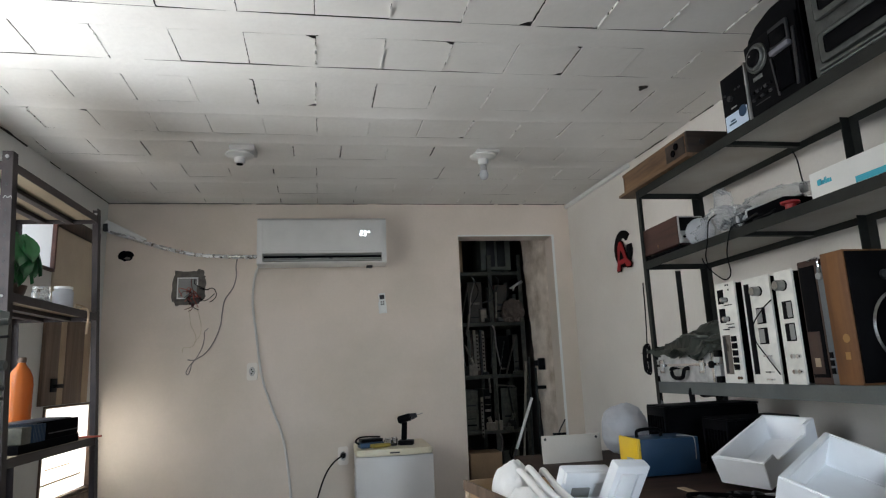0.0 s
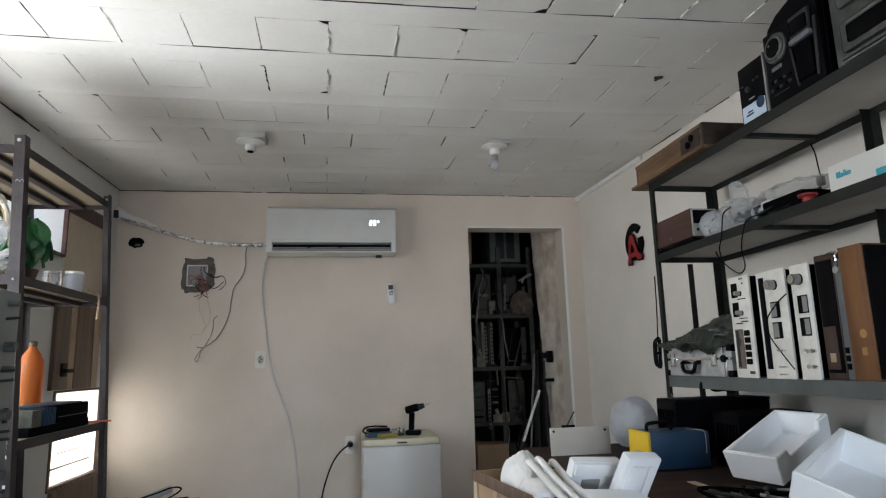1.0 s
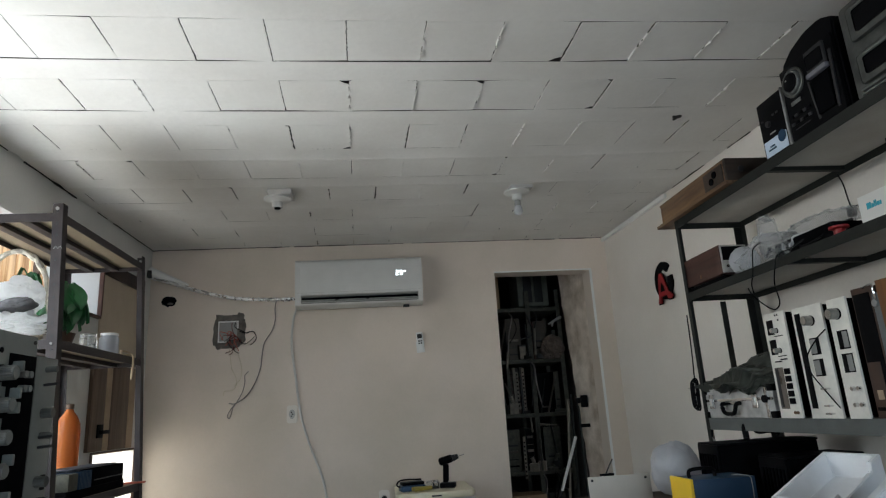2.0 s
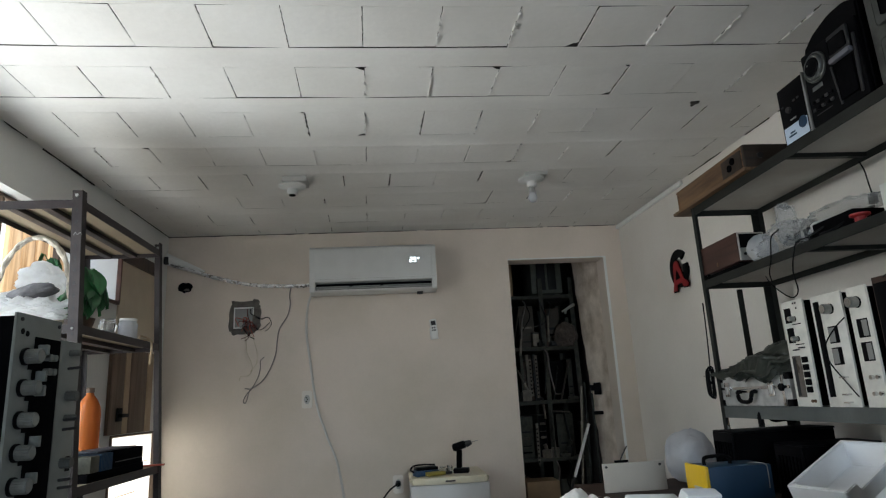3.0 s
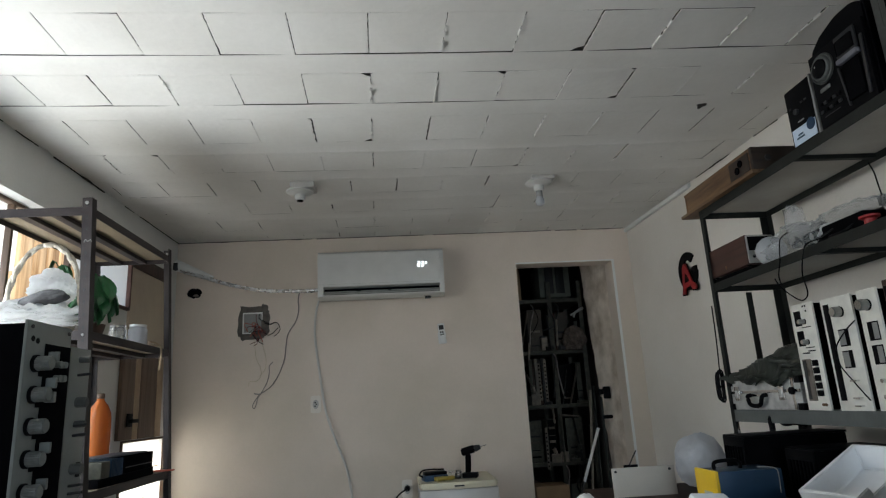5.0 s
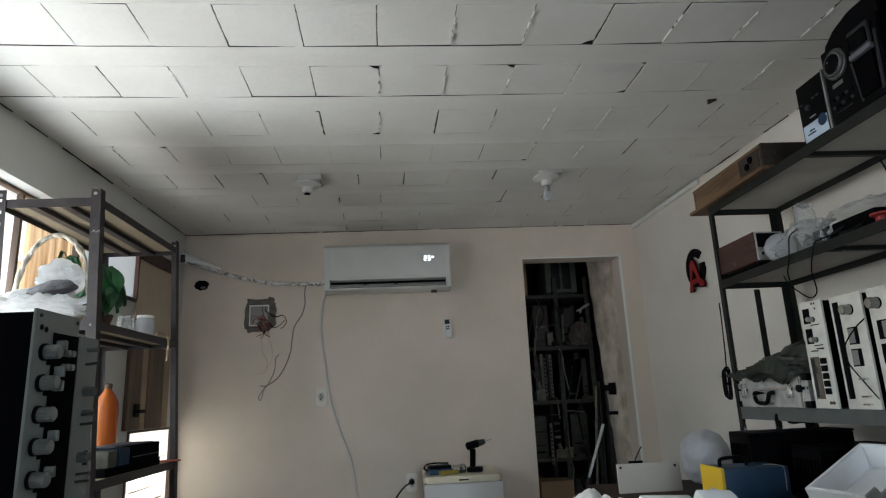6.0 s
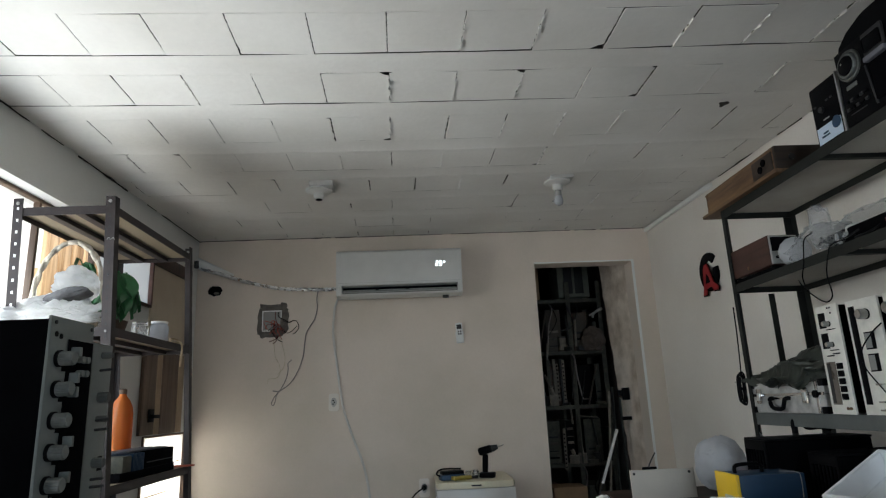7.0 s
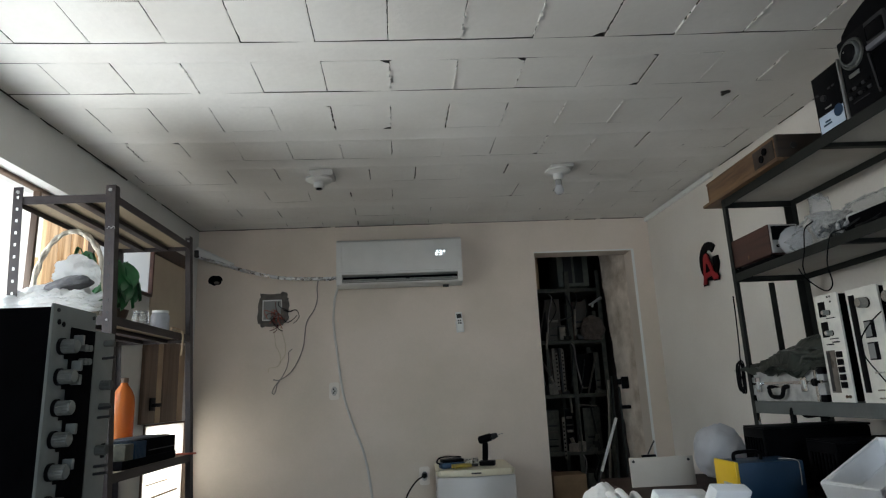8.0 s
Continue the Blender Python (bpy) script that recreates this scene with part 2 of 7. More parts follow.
# ---- mesh tools ----
def box(bm, x0, x1, y0, y1, z0, z1, bevel=0.0, m=None):
    """A box; bevel rounds all its edges."""
    ret = bmesh.ops.create_cube(bm, size=1.0)
    vs = ret["verts"]
    for v in vs:
        v.co = Vector(((x0 + x1) / 2 + v.co.x * (x1 - x0), (y0 + y1) / 2 + v.co.y * (y1 - y0), (z0 + z1) / 2 + v.co.z * (z1 - z0)))
    if bevel:
        es = list({e for v in vs for e in v.link_edges})
        out = bmesh.ops.bevel(bm, geom=es, offset=bevel, segments=2, affect="EDGES", profile=0.6)
        vs = list({v for f in out["faces"] for v in f.verts} | {v for v in vs if v.is_valid})
    if m is not None:
        bmesh.ops.transform(bm, matrix=m, verts=vs)
    return vs


def rod(bm, a, b, r, seg=12, r2=None):
    """A round bar from a to b."""
    a, b = Vector(a), Vector(b)
    d = b - a
    ret = bmesh.ops.create_cone(bm, cap_ends=True, segments=seg, radius1=r, radius2=r if r2 is None else r2, depth=d.length)
    q = Vector((0, 0, 1)).rotation_difference(d.normalized()).to_matrix().to_4x4()
    bmesh.ops.transform(bm, matrix=Matrix.Translation((a + b) / 2) @ q, verts=ret["verts"])
    return ret["verts"]


def smooth_path(pts, steps=6):
    """Catmull-Rom through the points."""
    p = [Vector(q) for q in pts]
    p = [p[0] * 2 - p[1]] + p + [p[-1] * 2 - p[-2]]
    out = []
    for i in range(1, len(p) - 2):
        for s in range(steps):
            t = s / steps
            a, b, c, d = p[i - 1], p[i], p[i + 1], p[i + 2]
            out.append(0.5 * (2 * b + (c - a) * t + (2 * a - 5 * b + 4 * c - d) * t * t + (3 * b - a - 3 * c + d) * t ** 3))
    out.append(p[-2])
    return out


def tube(bm, pts, r, seg=8, steps=6, wobble=0.0, taper=None):
    """A cable or pipe swept through the points."""
    path = smooth_path(pts, steps)
    rings = []
    up = Vector((0.13, 0.31, 0.94))
    for i, c in enumerate(path):
        d = (path[min(i + 1, len(path) - 1)] - path[max(i - 1, 0)]).normalized()
        u = d.cross(up)
        if u.length < 0.05:
            u = d.cross(Vector((1, 0, 0)))
        u.normalize()
        w = d.cross(u)
        k = 1.0 if taper is None else taper[0] + (taper[1] - taper[0]) * i / max(1, len(path) - 1)
        ring = []
        for s in range(seg):
            a = 2 * math.pi * s / seg
            rr = r * k * (1 + wobble * random.uniform(-1, 1))
            ring.append(bm.verts.new(c + (u * math.cos(a) + w * math.sin(a)) * rr))
        rings.append(ring)
    for a, b in zip(rings, rings[1:]):
        for s in range(seg):
            bm.faces.new((a[s], a[(s + 1) % seg], b[(s + 1) % seg], b[s]))
    bm.faces.new(list(reversed(rings[0])))
    bm.faces.new(rings[-1])


def lathe(bm, profile, seg=24, center=(0, 0, 0), m=None, cap=True):
    """A body turned round z from (radius, height) pairs."""
    rings = []
    for r, z in profile:
        rings.append([bm.verts.new(Vector(center) + Vector((r * math.cos(2 * math.pi * s / seg), r * math.sin(2 * math.pi * s / seg), z))) for s in range(seg)])
    for a, b in zip(rings, rings[1:]):
        for s in range(seg):
            bm.faces.new((a[s], a[(s + 1) % seg], b[(s + 1) % seg], b[s]))
    if cap:
        bm.faces.new(list(reversed(rings[0])))
        bm.faces.new(rings[-1])
    vs = [v for r in rings for v in r]
    if m is not None:
        bmesh.ops.transform(bm, matrix=m, verts=vs)
    return vs


def extrude(bm, poly, axis, lo, hi):
    """A polygon of pairs carried along an axis: x (pairs are y, z), y (x, z) or z (x, y)."""
    def at(p, h):
        return {"x": (h, p[0], p[1]), "y": (p[0], h, p[1]), "z": (p[0], p[1], h)}[axis]
    a = [bm.verts.new(at(p, lo)) for p in poly]
    b = [bm.verts.new(at(p, hi)) for p in poly]
    n = len(poly)
    faces = [bm.faces.new(a), bm.faces.new(list(reversed(b)))]
    for i in range(n):
        faces.append(bm.faces.new((a[i], b[i], b[(i + 1) % n], a[(i + 1) % n])))
    bmesh.ops.recalc_face_normals(bm, faces=faces)
    return a + b


def crumple(bm, rx, ry, rz, amp, freq, seed, center=(0, 0, 0), flat=-0.6, sub=4):
    """A crumpled sack or wad: a ball pushed about by noise and flattened below."""
    ret = bmesh.ops.create_icosphere(bm, subdivisions=sub, radius=1.0)
    off = Vector((seed * 3.7, seed * 1.3, seed * 5.1))
    for v in ret["verts"]:
        p = v.co.copy()
        k = 1 + amp * noise.noise(p * freq + off) + amp * 0.5 * abs(noise.noise(p * freq * 2.7 + off)) + amp * 0.25 * noise.noise(p * freq * 6 + off)
        q = p * k
        q.z = max(q.z, flat)
        v.co = Vector(center) + Vector((q.x * rx, q.y * ry, q.z * rz))


def fluted(bm, a, b, r, ribs=22, depth=0.05):
    """A ribbed knob from a to b along x."""
    n = ribs * 2
    rings = []
    for x, k in ((a, 1.0), (b - 0.0015, 1.0), (b, 0.92)):
        rings.append([bm.verts.new((x, r * k * (1 - depth * (i % 2)) * math.cos(2 * math.pi * i / n), r * k * (1 - depth * (i % 2)) * math.sin(2 * math.pi * i / n))) for i in range(n)])
    for p, q in zip(rings, rings[1:]):
        for i in range(n):
            bm.faces.new((p[i], p[(i + 1) % n], q[(i + 1) % n], q[i]))
    bm.faces.new(rings[0])
    bm.faces.new(rings[-1])


def shade(me, deg=35):
    for p in me.polygons:
        p.use_smooth = True
    me.set_sharp_from_angle(angle=radians(deg))


def part(name, bm, material, parent, label=""):
    """One mesh object under a thing or a part, in the thing's own coordinates."""
    me = bpy.data.meshes.new(name)
    bmesh.ops.recalc_face_normals(bm, faces=bm.faces)
    bm.to_mesh(me)
    bm.free()
    shade(me, 85 if material.name in SOFT else 35)
    me.materials.append(material)
    ob = new(name, me)
    ob.parent = parent
    if label:
        tagged(ob, label)
    return ob


def thing(name, m, label, category, group="", kind=""):
    """An Empty at the thing's base, for its parts."""
    ob = new(name)
    ob.empty_display_size = 0.05
    ob.matrix_world = m
    return tagged(ob, label, category, group, kind)


def solid(name, bm, material, label, category, group="", kind="", m=None):
    """A thing of one mesh."""
    ob = part(name, bm, material, None)
    if m is not None:
        ob.matrix_world = m
    return tagged(ob, label, category, group, kind)


def setting(name, bm, material, label, category="structure"):
    ob = part(name, bm, material, None)
    return tagged(ob, label, category, "", "structure")


def B():
    return bmesh.new()


def boxes(*specs, bevel=0.0):
    bm = bmesh.new()
    for s in specs:
        box(bm, *s, bevel=bevel)
    return bm

# ---- the room ----
XW, XE, YN, YS, H = -1.21, 1.956, 4.55, -1.9, 2.40
T = 0.15
DX0, DX1, DZ = 1.124, 1.815, 2.16          # doorway to the store
WA = (1.25, 3.36, 0.95, 2.15)              # window beside the rack: y, y, z, z
WC = (3.42, 3.82, 1.84, 2.13)                # small high opening past the rack
WB = (3.875, 4.515, 0.622, 1.128)             # low opening near the corner



def east(y):
    """The shelf wall's face, which runs a little askew."""
    return XE + 0.045 * (YN - y)


def west(y):
    """The window wall's face, slightly askew too."""
    return XW - 0.0155 * (YN - y)


WEST_TURN = -0.89                             # degrees, for what is fixed to the window wall

setting("floor", boxes((XW - 0.3, XE + 0.6, YS - 0.3, 7.4, -0.12, 0.0)), FLOORM, "worn brown tiled workshop floor", "floor")
setting("wall_north", boxes((XW - T, DX0, YN, YN + T, 0, 2.699), (DX1, XE + T, YN, YN + T, 0, 2.699), (DX0, DX1, YN, YN + T, DZ, 2.699)),
        WALL, "off-white painted plaster wall with a bare doorway", "wall")
wl = B()
y0, y1, z0, z1 = WA
box(wl, XW - T, XW, YS - T, y0, 0, H + 0.1)
box(wl, XW - T, XW, y0, y1, 0, z0)
box(wl, XW - T, XW, y0, y1, z1, H + 0.1)
box(wl, XW - 0.04, XW, y1, WC[0], 0, H + 0.1)
box(wl, XW - 0.04, XW, WC[0], WC[1], 0, WC[2])
box(wl, XW - 0.04, XW, WC[0], WC[1], WC[3], H + 0.1)
box(wl, XW - T, XW, WC[1], WB[0], 0, H + 0.1)
box(wl, XW - T, XW, WB[0], WB[1], 0, WB[2])
box(wl, XW - T, XW, WB[0], WB[1], WB[3], H + 0.1)
box(wl, XW - T, XW, WB[1], YN, 0, H + 0.1)
for v in wl.verts:
    v.co.x += west(v.co.y) - XW
setting("wall_west", wl, WALLW, "off-white painted wall with a wide window", "wall")
we = B()
extrude(we, [(XE, YN), (XE + T, YN), (XE + 0.297 + T, YS - T), (XE + 0.297, YS - T)], "z", 0, H + 0.1)
setting("wall_east", we, WALLE, "off-white painted plaster wall behind the shelves", "wall")
setting("wall_south", boxes((XW - 0.11, 0.4, YS - T, YS, 0, H + 0.1), (1.3, XE + 0.28, YS - T, YS, 0, H + 0.1), (0.4, 1.3, YS - T, YS, 2.1, H + 0.1)),
        WALL, "off-white painted wall with an open entrance", "wall")




def sag(x, y):
    """The slab hangs a little in the middle of its span, none at the back wall."""
    return 0.018 * max(0.0, 1 - ((x - 0.4) / 1.6) ** 2) * max(0.0, min(1.0, (YN - y) / 1.5))


ROW, PITCH, BLOCK = 1.955, 0.3505, 0.229      # first row of blocks, from row to row, a block's depth
PHASE = {4: 0.122}                            # one row is laid off the grid


def ceiling():
    """Hollow blocks between shallow beams, painted over, with ragged open joints and chipped corners."""
    rnd = random.Random(5)
    bm = B()
    cells = []
    k = -11
    while ROW + PITCH * k < YN - 0.03:
        ya, yb = ROW + PITCH * k, min(ROW + PITCH * k + BLOCK, YN - 0.004)
        shift = PHASE.get(k, rnd.uniform(-0.004, 0.004))
        for n in range(-7, 9):
            xa = 0.226 + shift + 0.2435 * n
            cells.append((k, xa, xa + 0.2435, ya, yb))
        k += 1
    # the chipped corners, each at the block corner nearest to it
    chipped = {}
    for cx, cy, size in ((-0.76, 3.02, 1.3), (0.226, 2.88, 1.3), (0.952, 3.22, 1.0), (1.20, 2.53, 1.1), (0.226, 2.31, 1.3), (0.96, 2.19, 1.5), (-1.0, 3.08, 0.9), (-0.50, 3.37, 0.9), (0.71, 2.33, 1.1), (1.20, 2.32, 0.8), (1.40, 3.02, 0.6), (0.94, 3.94, 0.9), (-0.02, 2.66, 0.7), (1.44, 4.06, 0.9), (0.71, 3.72, 0.7), (1.65, 3.0, 0.7)):
        best = min(((abs(px - cx) + abs(py - cy), i, j) for i, c in enumerate(cells) for j, (px, py) in enumerate(((c[1], c[3]), (c[2], c[3]), (c[2], c[4]), (c[1], c[4])))))
        chipped[best[1:]] = size
    gaps = {}
    for i, (k, xa, xb, ya, yb) in enumerate(cells):
        if yb < YS + 0.05:
            continue
        ya = max(ya, YS + 0.002)
        near = k <= 1
        wide = (0.0006, 0.0009, 0.0012, 0.0015, 0.0019) if near else (0.0008, 0.0013, 0.0018, 0.0022, 0.0027)
        left = gaps.get((k, round(xa, 3)), rnd.choice(wide))
        right = rnd.choice(wide) * (0.55 if xb < -0.15 else 1.0)     # narrower towards the window, where its light washes the joints out
        gaps[(k, round(xb, 3))] = right
        x0, x1 = xa + left, xb - right
        y0 = ya + (rnd.choice((0.0012, 0.0018, 0.0024)) if near else -0.002)
        y1 = yb - (0.0046 if k <= 0 else 0.0034 if k == 1 else -0.002)
        amp = 0.003 if near else 0.0006
        rough = rnd.uniform(0.4, 1.3)
        zz = [H + rnd.uniform(-amp, amp) for _ in range(4)]
        corners = ((x0, y0, 1, 1), (x1, y0, -1, 1), (x1, y1, -1, -1), (x0, y1, 1, -1))
        poly = []
        chips = [chipped.get((i, j), 0.5 if rnd.random() < 0.02 else 0.0) for j in range(4)]
        for j, (px, py, sx, sy) in enumerate(corners):
            if chips[j]:
                f = chips[j]
                a, b = 0.026 * f, 0.017 * f
                pts = [(px, py + sy * b), (px + sx * a * 0.45, py + sy * b * 0.75), (px + sx * a, py)]
                if j in (1, 3):
                    pts.reverse()
                poly += [(p, zz[j]) for p in pts]
            else:
                poly.append(((px, py), zz[j]))
            if j in (1, 3):
                # a ragged side
                qx, qy = corners[(j + 1) % 4][:2]
                for s in range(1, 20):
                    f = s / 20
                    if f * abs(qy - py) < 0.02 * chips[j] or (1 - f) * abs(qy - py) < 0.02 * chips[(j + 1) % 4]:
                        continue
                    g = right if j == 1 else left
                    poly.append(((px + (qx - px) * f + rnd.choice((-1.5, -1.0, -0.4, 0.2, 0.5, 0.9)) * (1 if j == 1 else -1) * max(g, 0.0010) * rough, py + (qy - py) * f), zz[j] + (zz[(j + 1) % 4] - zz[j]) * f))
        low = [bm.verts.new((p[0], p[1], z)) for p, z in poly]
        cx, cy = (x0 + x1) / 2, (y0 + y1) / 2
        rim = [bm.verts.new((p[0] + (0.0014 if p[0] < cx else -0.0014), p[1] + (0.0014 if near else 0.0) * max(-1, min(1, (cy - p[1]) * 30)), z - 0.0014)) for p, z in poly]
        top = [bm.verts.new((p[0], p[1], H + 0.036)) for p, z in poly]
        bm.faces.new(rim)
        m = len(poly)
        for j in range(m):
            jj = (j + 1) % m
            bm.faces.new((low[j], low[jj], rim[jj], rim[j]))
            bm.faces.new((top[j], top[jj], low[jj], low[j]))
        # ridges of plaster, mostly away from the window, shaped as the joints' lit edges
        if rnd.random() < (0.9 if xb > 0.25 and near else 0.6 if xb > 0.25 else 0.14) and xb < XE - 0.05:
            y = y0 + rnd.uniform(0, 0.08)
            while y < y1 - 0.02:
                ln = rnd.uniform(0.008, 0.045)
                w = rnd.uniform(0.0014, 0.0034)
                for v in box(bm, xb - w, xb + w, y, min(y + ln, y1), H - rnd.uniform(0.004, 0.0095), H + 0.003):
                    v.co.x += rnd.uniform(-0.0015, 0.0015)
                y += ln + rnd.uniform(0.0, 0.03)
        # joints farther back are painted shut over part of their length
        if k >= 3:
            a, b = rnd.uniform(0.02, 0.3), rnd.uniform(0.02, 0.3)
            if rnd.random() < 0.2:
                a = 0.75
            if chips[1]:
                a = 0.0
            for ya2, yb2 in () if chips[2] else ((y0, y0 + (y1 - y0) * a), (y1 - (y1 - y0) * b, y1)):
                box(bm, xb - 0.006, xb + 0.006, ya2, yb2, H - 0.0019, H + 0.003)
    # the undersides of the beams: flush in front, farther back slightly hollow
    n = 28
    k = -12
    while ROW + BLOCK + PITCH * k < YN - 0.02:
        ya, yb = max(ROW + BLOCK + PITCH * k, YS + 0.002), min(ROW + PITCH * (k + 1), YN - 0.004)
        drop, rise = 0.003, {2: 0.007, 3: 0.005}.get(k, 0.004)
        k += 1
        if yb < YS + 0.05:
            continue
        if k <= 2:
            prof = ((ya, H + 0.034), (ya, H - 0.0005), (ya + 0.03, H - drop), (ya + 0.055, H - drop), (yb, H - 0.001), (yb, H + 0.034))
        else:
            prof = ((ya, H + 0.034), (ya, H - 0.0014), (ya + 0.01, H - 0.0014), (yb - 0.04, H + rise), (yb, H - 0.0014), (yb, H + 0.034))
        lines = [[bm.verts.new((-1.4 + 3.8 * i / n, y, z + (rnd.uniform(-0.0008, 0.0008) if z < H else 0))) for i in range(n + 1)] for y, z in prof]
        for la, lb in zip(lines, lines[1:]):
            for i in range(n):
                bm.faces.new((la[i], la[i + 1], lb[i + 1], lb[i]))
    # block sides above the face are coloured near-black, as shade in the joints
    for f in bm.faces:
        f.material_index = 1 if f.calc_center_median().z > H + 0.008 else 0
    # joints run a little askew; the slab sags; its rim meets the walls
    for v in bm.verts:
        x = v.co.x - 0.034 * (v.co.y - 2.1)
        v.co.x = max(west(v.co.y) + 0.004, min(x, east(v.co.y) - 0.004))
        v.co.z -= sag(v.co.x, v.co.y)
    bmesh.ops.dissolve_degenerate(bm, dist=1e-5, edges=bm.edges)
    for f in bmesh.ops.extrude_face_region(bm, geom=[bm.faces.new([bm.verts.new(p) for p in ((XW - T, YS - T, H + 0.037), (XE + 0.35, YS - T, H + 0.037), (XE + 0.35, YN - 0.001, H + 0.037), (XW - T, YN - 0.001, H + 0.037))])])["geom"]:
        if isinstance(f, bmesh.types.BMVert):
            f.co.z += 0.09
    bm.faces.ensure_lookup_table()
    for f in bm.faces[-6:]:
        f.material_index = 1
    return bm


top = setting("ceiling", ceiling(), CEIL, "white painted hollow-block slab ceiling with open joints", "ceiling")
top.data.materials.append(GAPSHADE)

# a small hole broken into a beam's underside, a near-black plate for its shade
bm = B()
extrude(bm, [(-0.019, -0.008), (-0.008, -0.006), (0.004, -0.012), (0.017, -0.009), (0.020, 0.004), (0.008, 0.013), (0.003, 0.034), (-0.006, 0.030), (-0.009, 0.012), (-0.021, 0.003)], "z", -0.0035, 0.006)
solid("ceiling_hole", bm, GAPSHADE, "small hole broken into a ceiling beam, its shade a black plate", "hole", m=pose(1.589, 2.615, H - 0.003 - sag(1.589, 2.62)))

# thin white moulding along the right wall, from the corner to the shelves
bm = B()
extrude(bm, [(east(YN) - 0.022, YN - 0.001), (east(YN) - 0.001, YN - 0.001), (east(3.6) - 0.001, 3.6), (east(3.6) - 0.022, 3.6)], "z", H - 0.035, H - 0.008)
bmesh.ops.bevel(bm, geom=list(bm.edges), offset=0.003, segments=2, affect="EDGES")
setting("trim", bm, WHITE, "thin white ceiling moulding", "trim")

def seam(name, a, b, z, seed, bits, label):
    """A broken crack between ceiling and wall, its shade as near-black strips, from a to b in plan."""
    rnd = random.Random(seed)
    a, b = Vector(a), Vector(b)
    d = b - a
    side = Vector((-d.y, d.x)).normalized() * 0.003
    bm = B()
    for f0, f1, h in bits:
        n = max(3, int((f1 - f0) * d.length / 0.05))
        rows = []
        for i in range(n + 1):
            p = a + d * (f0 + (f1 - f0) * i / n)
            up, dn = rnd.uniform(0.2, 0.9) * h, rnd.uniform(0.1, 0.6) * h
            rows.append([bm.verts.new((q.x, q.y, zz)) for q in (p, p + side) for zz in (z - sag(p.x, p.y) - dn, z - sag(p.x, p.y) + up)])
        for r, q in zip(rows, rows[1:]):
            for i, j in ((0, 1), (1, 3), (3, 2), (2, 0)):
                bm.faces.new((r[i], r[j], q[j], q[i]))
        bm.faces.new([rows[0][i] for i in (0, 1, 3, 2)])
        bm.faces.new([rows[-1][i] for i in (0, 1, 3, 2)])
    setting(name, bm, GAPSHADE, label, "crack")


seam("seam_north", (XE - 0.025, YN - 0.0035), (XW, YN - 0.0035), H - 0.003, 4, ((0.0, 0.10, 0.008), (0.11, 0.16, 0.006), (0.17, 0.44, 0.005), (0.46, 0.70, 0.007), (0.71, 1.0, 0.009)), "black strip for the shade in the crack above the back wall")
seam("seam_west", (XW + 0.0035, YN), (west(0.6) + 0.0035, 0.6), H - 0.004, 6, ((0.0, 0.16, 0.006), (0.18, 0.21, 0.005), (0.27, 0.39, 0.011), (0.42, 0.46, 0.008), (0.48, 0.75, 0.008)), "broken black strip for the shaded crack atop the window wall")
seam("seam_east", (east(0.9) - 0.0035, 0.9), (east(3.95) - 0.0035, 3.95), H - 0.003, 9, ((0.0, 0.42, 0.006), (0.44, 0.60, 0.008), (0.62, 0.68, 0.005), (0.75, 0.86, 0.007), (0.92, 1.0, 0.006)), "broken black strip for the shaded crack atop the shelf wall")
setting("baseboard", boxes((XW, DX0 - 0.004, YN - 0.014, YN - 0.001, 0.0, 0.13)), TERRA, "terracotta tile baseboard", "baseboard")

# plastered edge of the doorway
setting("door_trim", boxes((DX1 + 0.001, DX1 + 0.018, YN - 0.004, YN - 0.001, 0, DZ - 0.0005), (DX0 - 0.002, DX1 + 0.018, YN - 0.004, YN - 0.001, DZ, DZ + 0.01)), WHITE, "plaster edge round the bare doorway", "trim")

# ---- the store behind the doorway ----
setting("wall_store_east", boxes((DX1 + 0.03, DX1 + 0.12, YN + T, 7.2, 0, 2.7)), SHADEWALL, "plaster wall of the store, its dimness put into the colour", "wall")
bm = B()
rnd = random.Random(23)
edge = [(4.85 + 0.118 * z + rnd.uniform(-0.012, 0.012), z) for z in (0.05 * i for i in range(54))]
extrude(bm, [(YN + T + 0.001, 0.0)] + edge + [(YN + T + 0.001, 2.65)], "x", DX1 + 0.004, DX1 + 0.0295)
for v in bm.verts:
    v.co.x -= 0.17 * (v.co.y - YN - T)       # the old wall is turned in at an angle to catch more light
setting("store_plaster", bm, OLDWALL, "stained bare plaster with a ragged edge inside the store", "wall")
setting("wall_store_north", boxes((-1.4, DX1 + 0.12, 7.2, 7.3, 0, 2.7)), SHADEWALL, "plaster wall of the store, its dimness put into the colour", "wall")
setting("wall_store_west", boxes((-1.4, -1.3, YN + T, 7.2, 0, 2.7)), SHADEWALL, "plaster wall of the store, its dimness put into the colour", "wall")
setting("ceiling_store", boxes((-1.4, DX1 + 0.12, YN + T, 7.3, 2.7, 2.8)), SHADEWALL, "ceiling of the store, its dimness put into the colour", "ceiling")

# ---- outside the window ----
setting("ground", boxes((-60, 60, -60, 60, -0.25, -0.121)), YARD, "pale sunlit concrete yard", "ground")
yw = B()
rnd = random.Random(3)
for row in range(7):
    y = 2.6 - 0.2 * (row % 2)
    while y < 12.6:
        box(yw, -3.92, -3.8, y + 0.004, y + 0.392, row * 0.19 - 0.121, row * 0.19 + 0.061, bevel=0.006)
        y += 0.4
box(yw, -3.91, -3.815, 2.4, 13, -0.121, 1.21)
# plain upper part added so that the window view turns white
box(yw, -3.90, -3.8, 2.4, 13, 1.212, 4.2)
setting("yard_wall", yw, YARDWALL, "whitewashed block wall, its upper part added to whiten the window view", "wall")
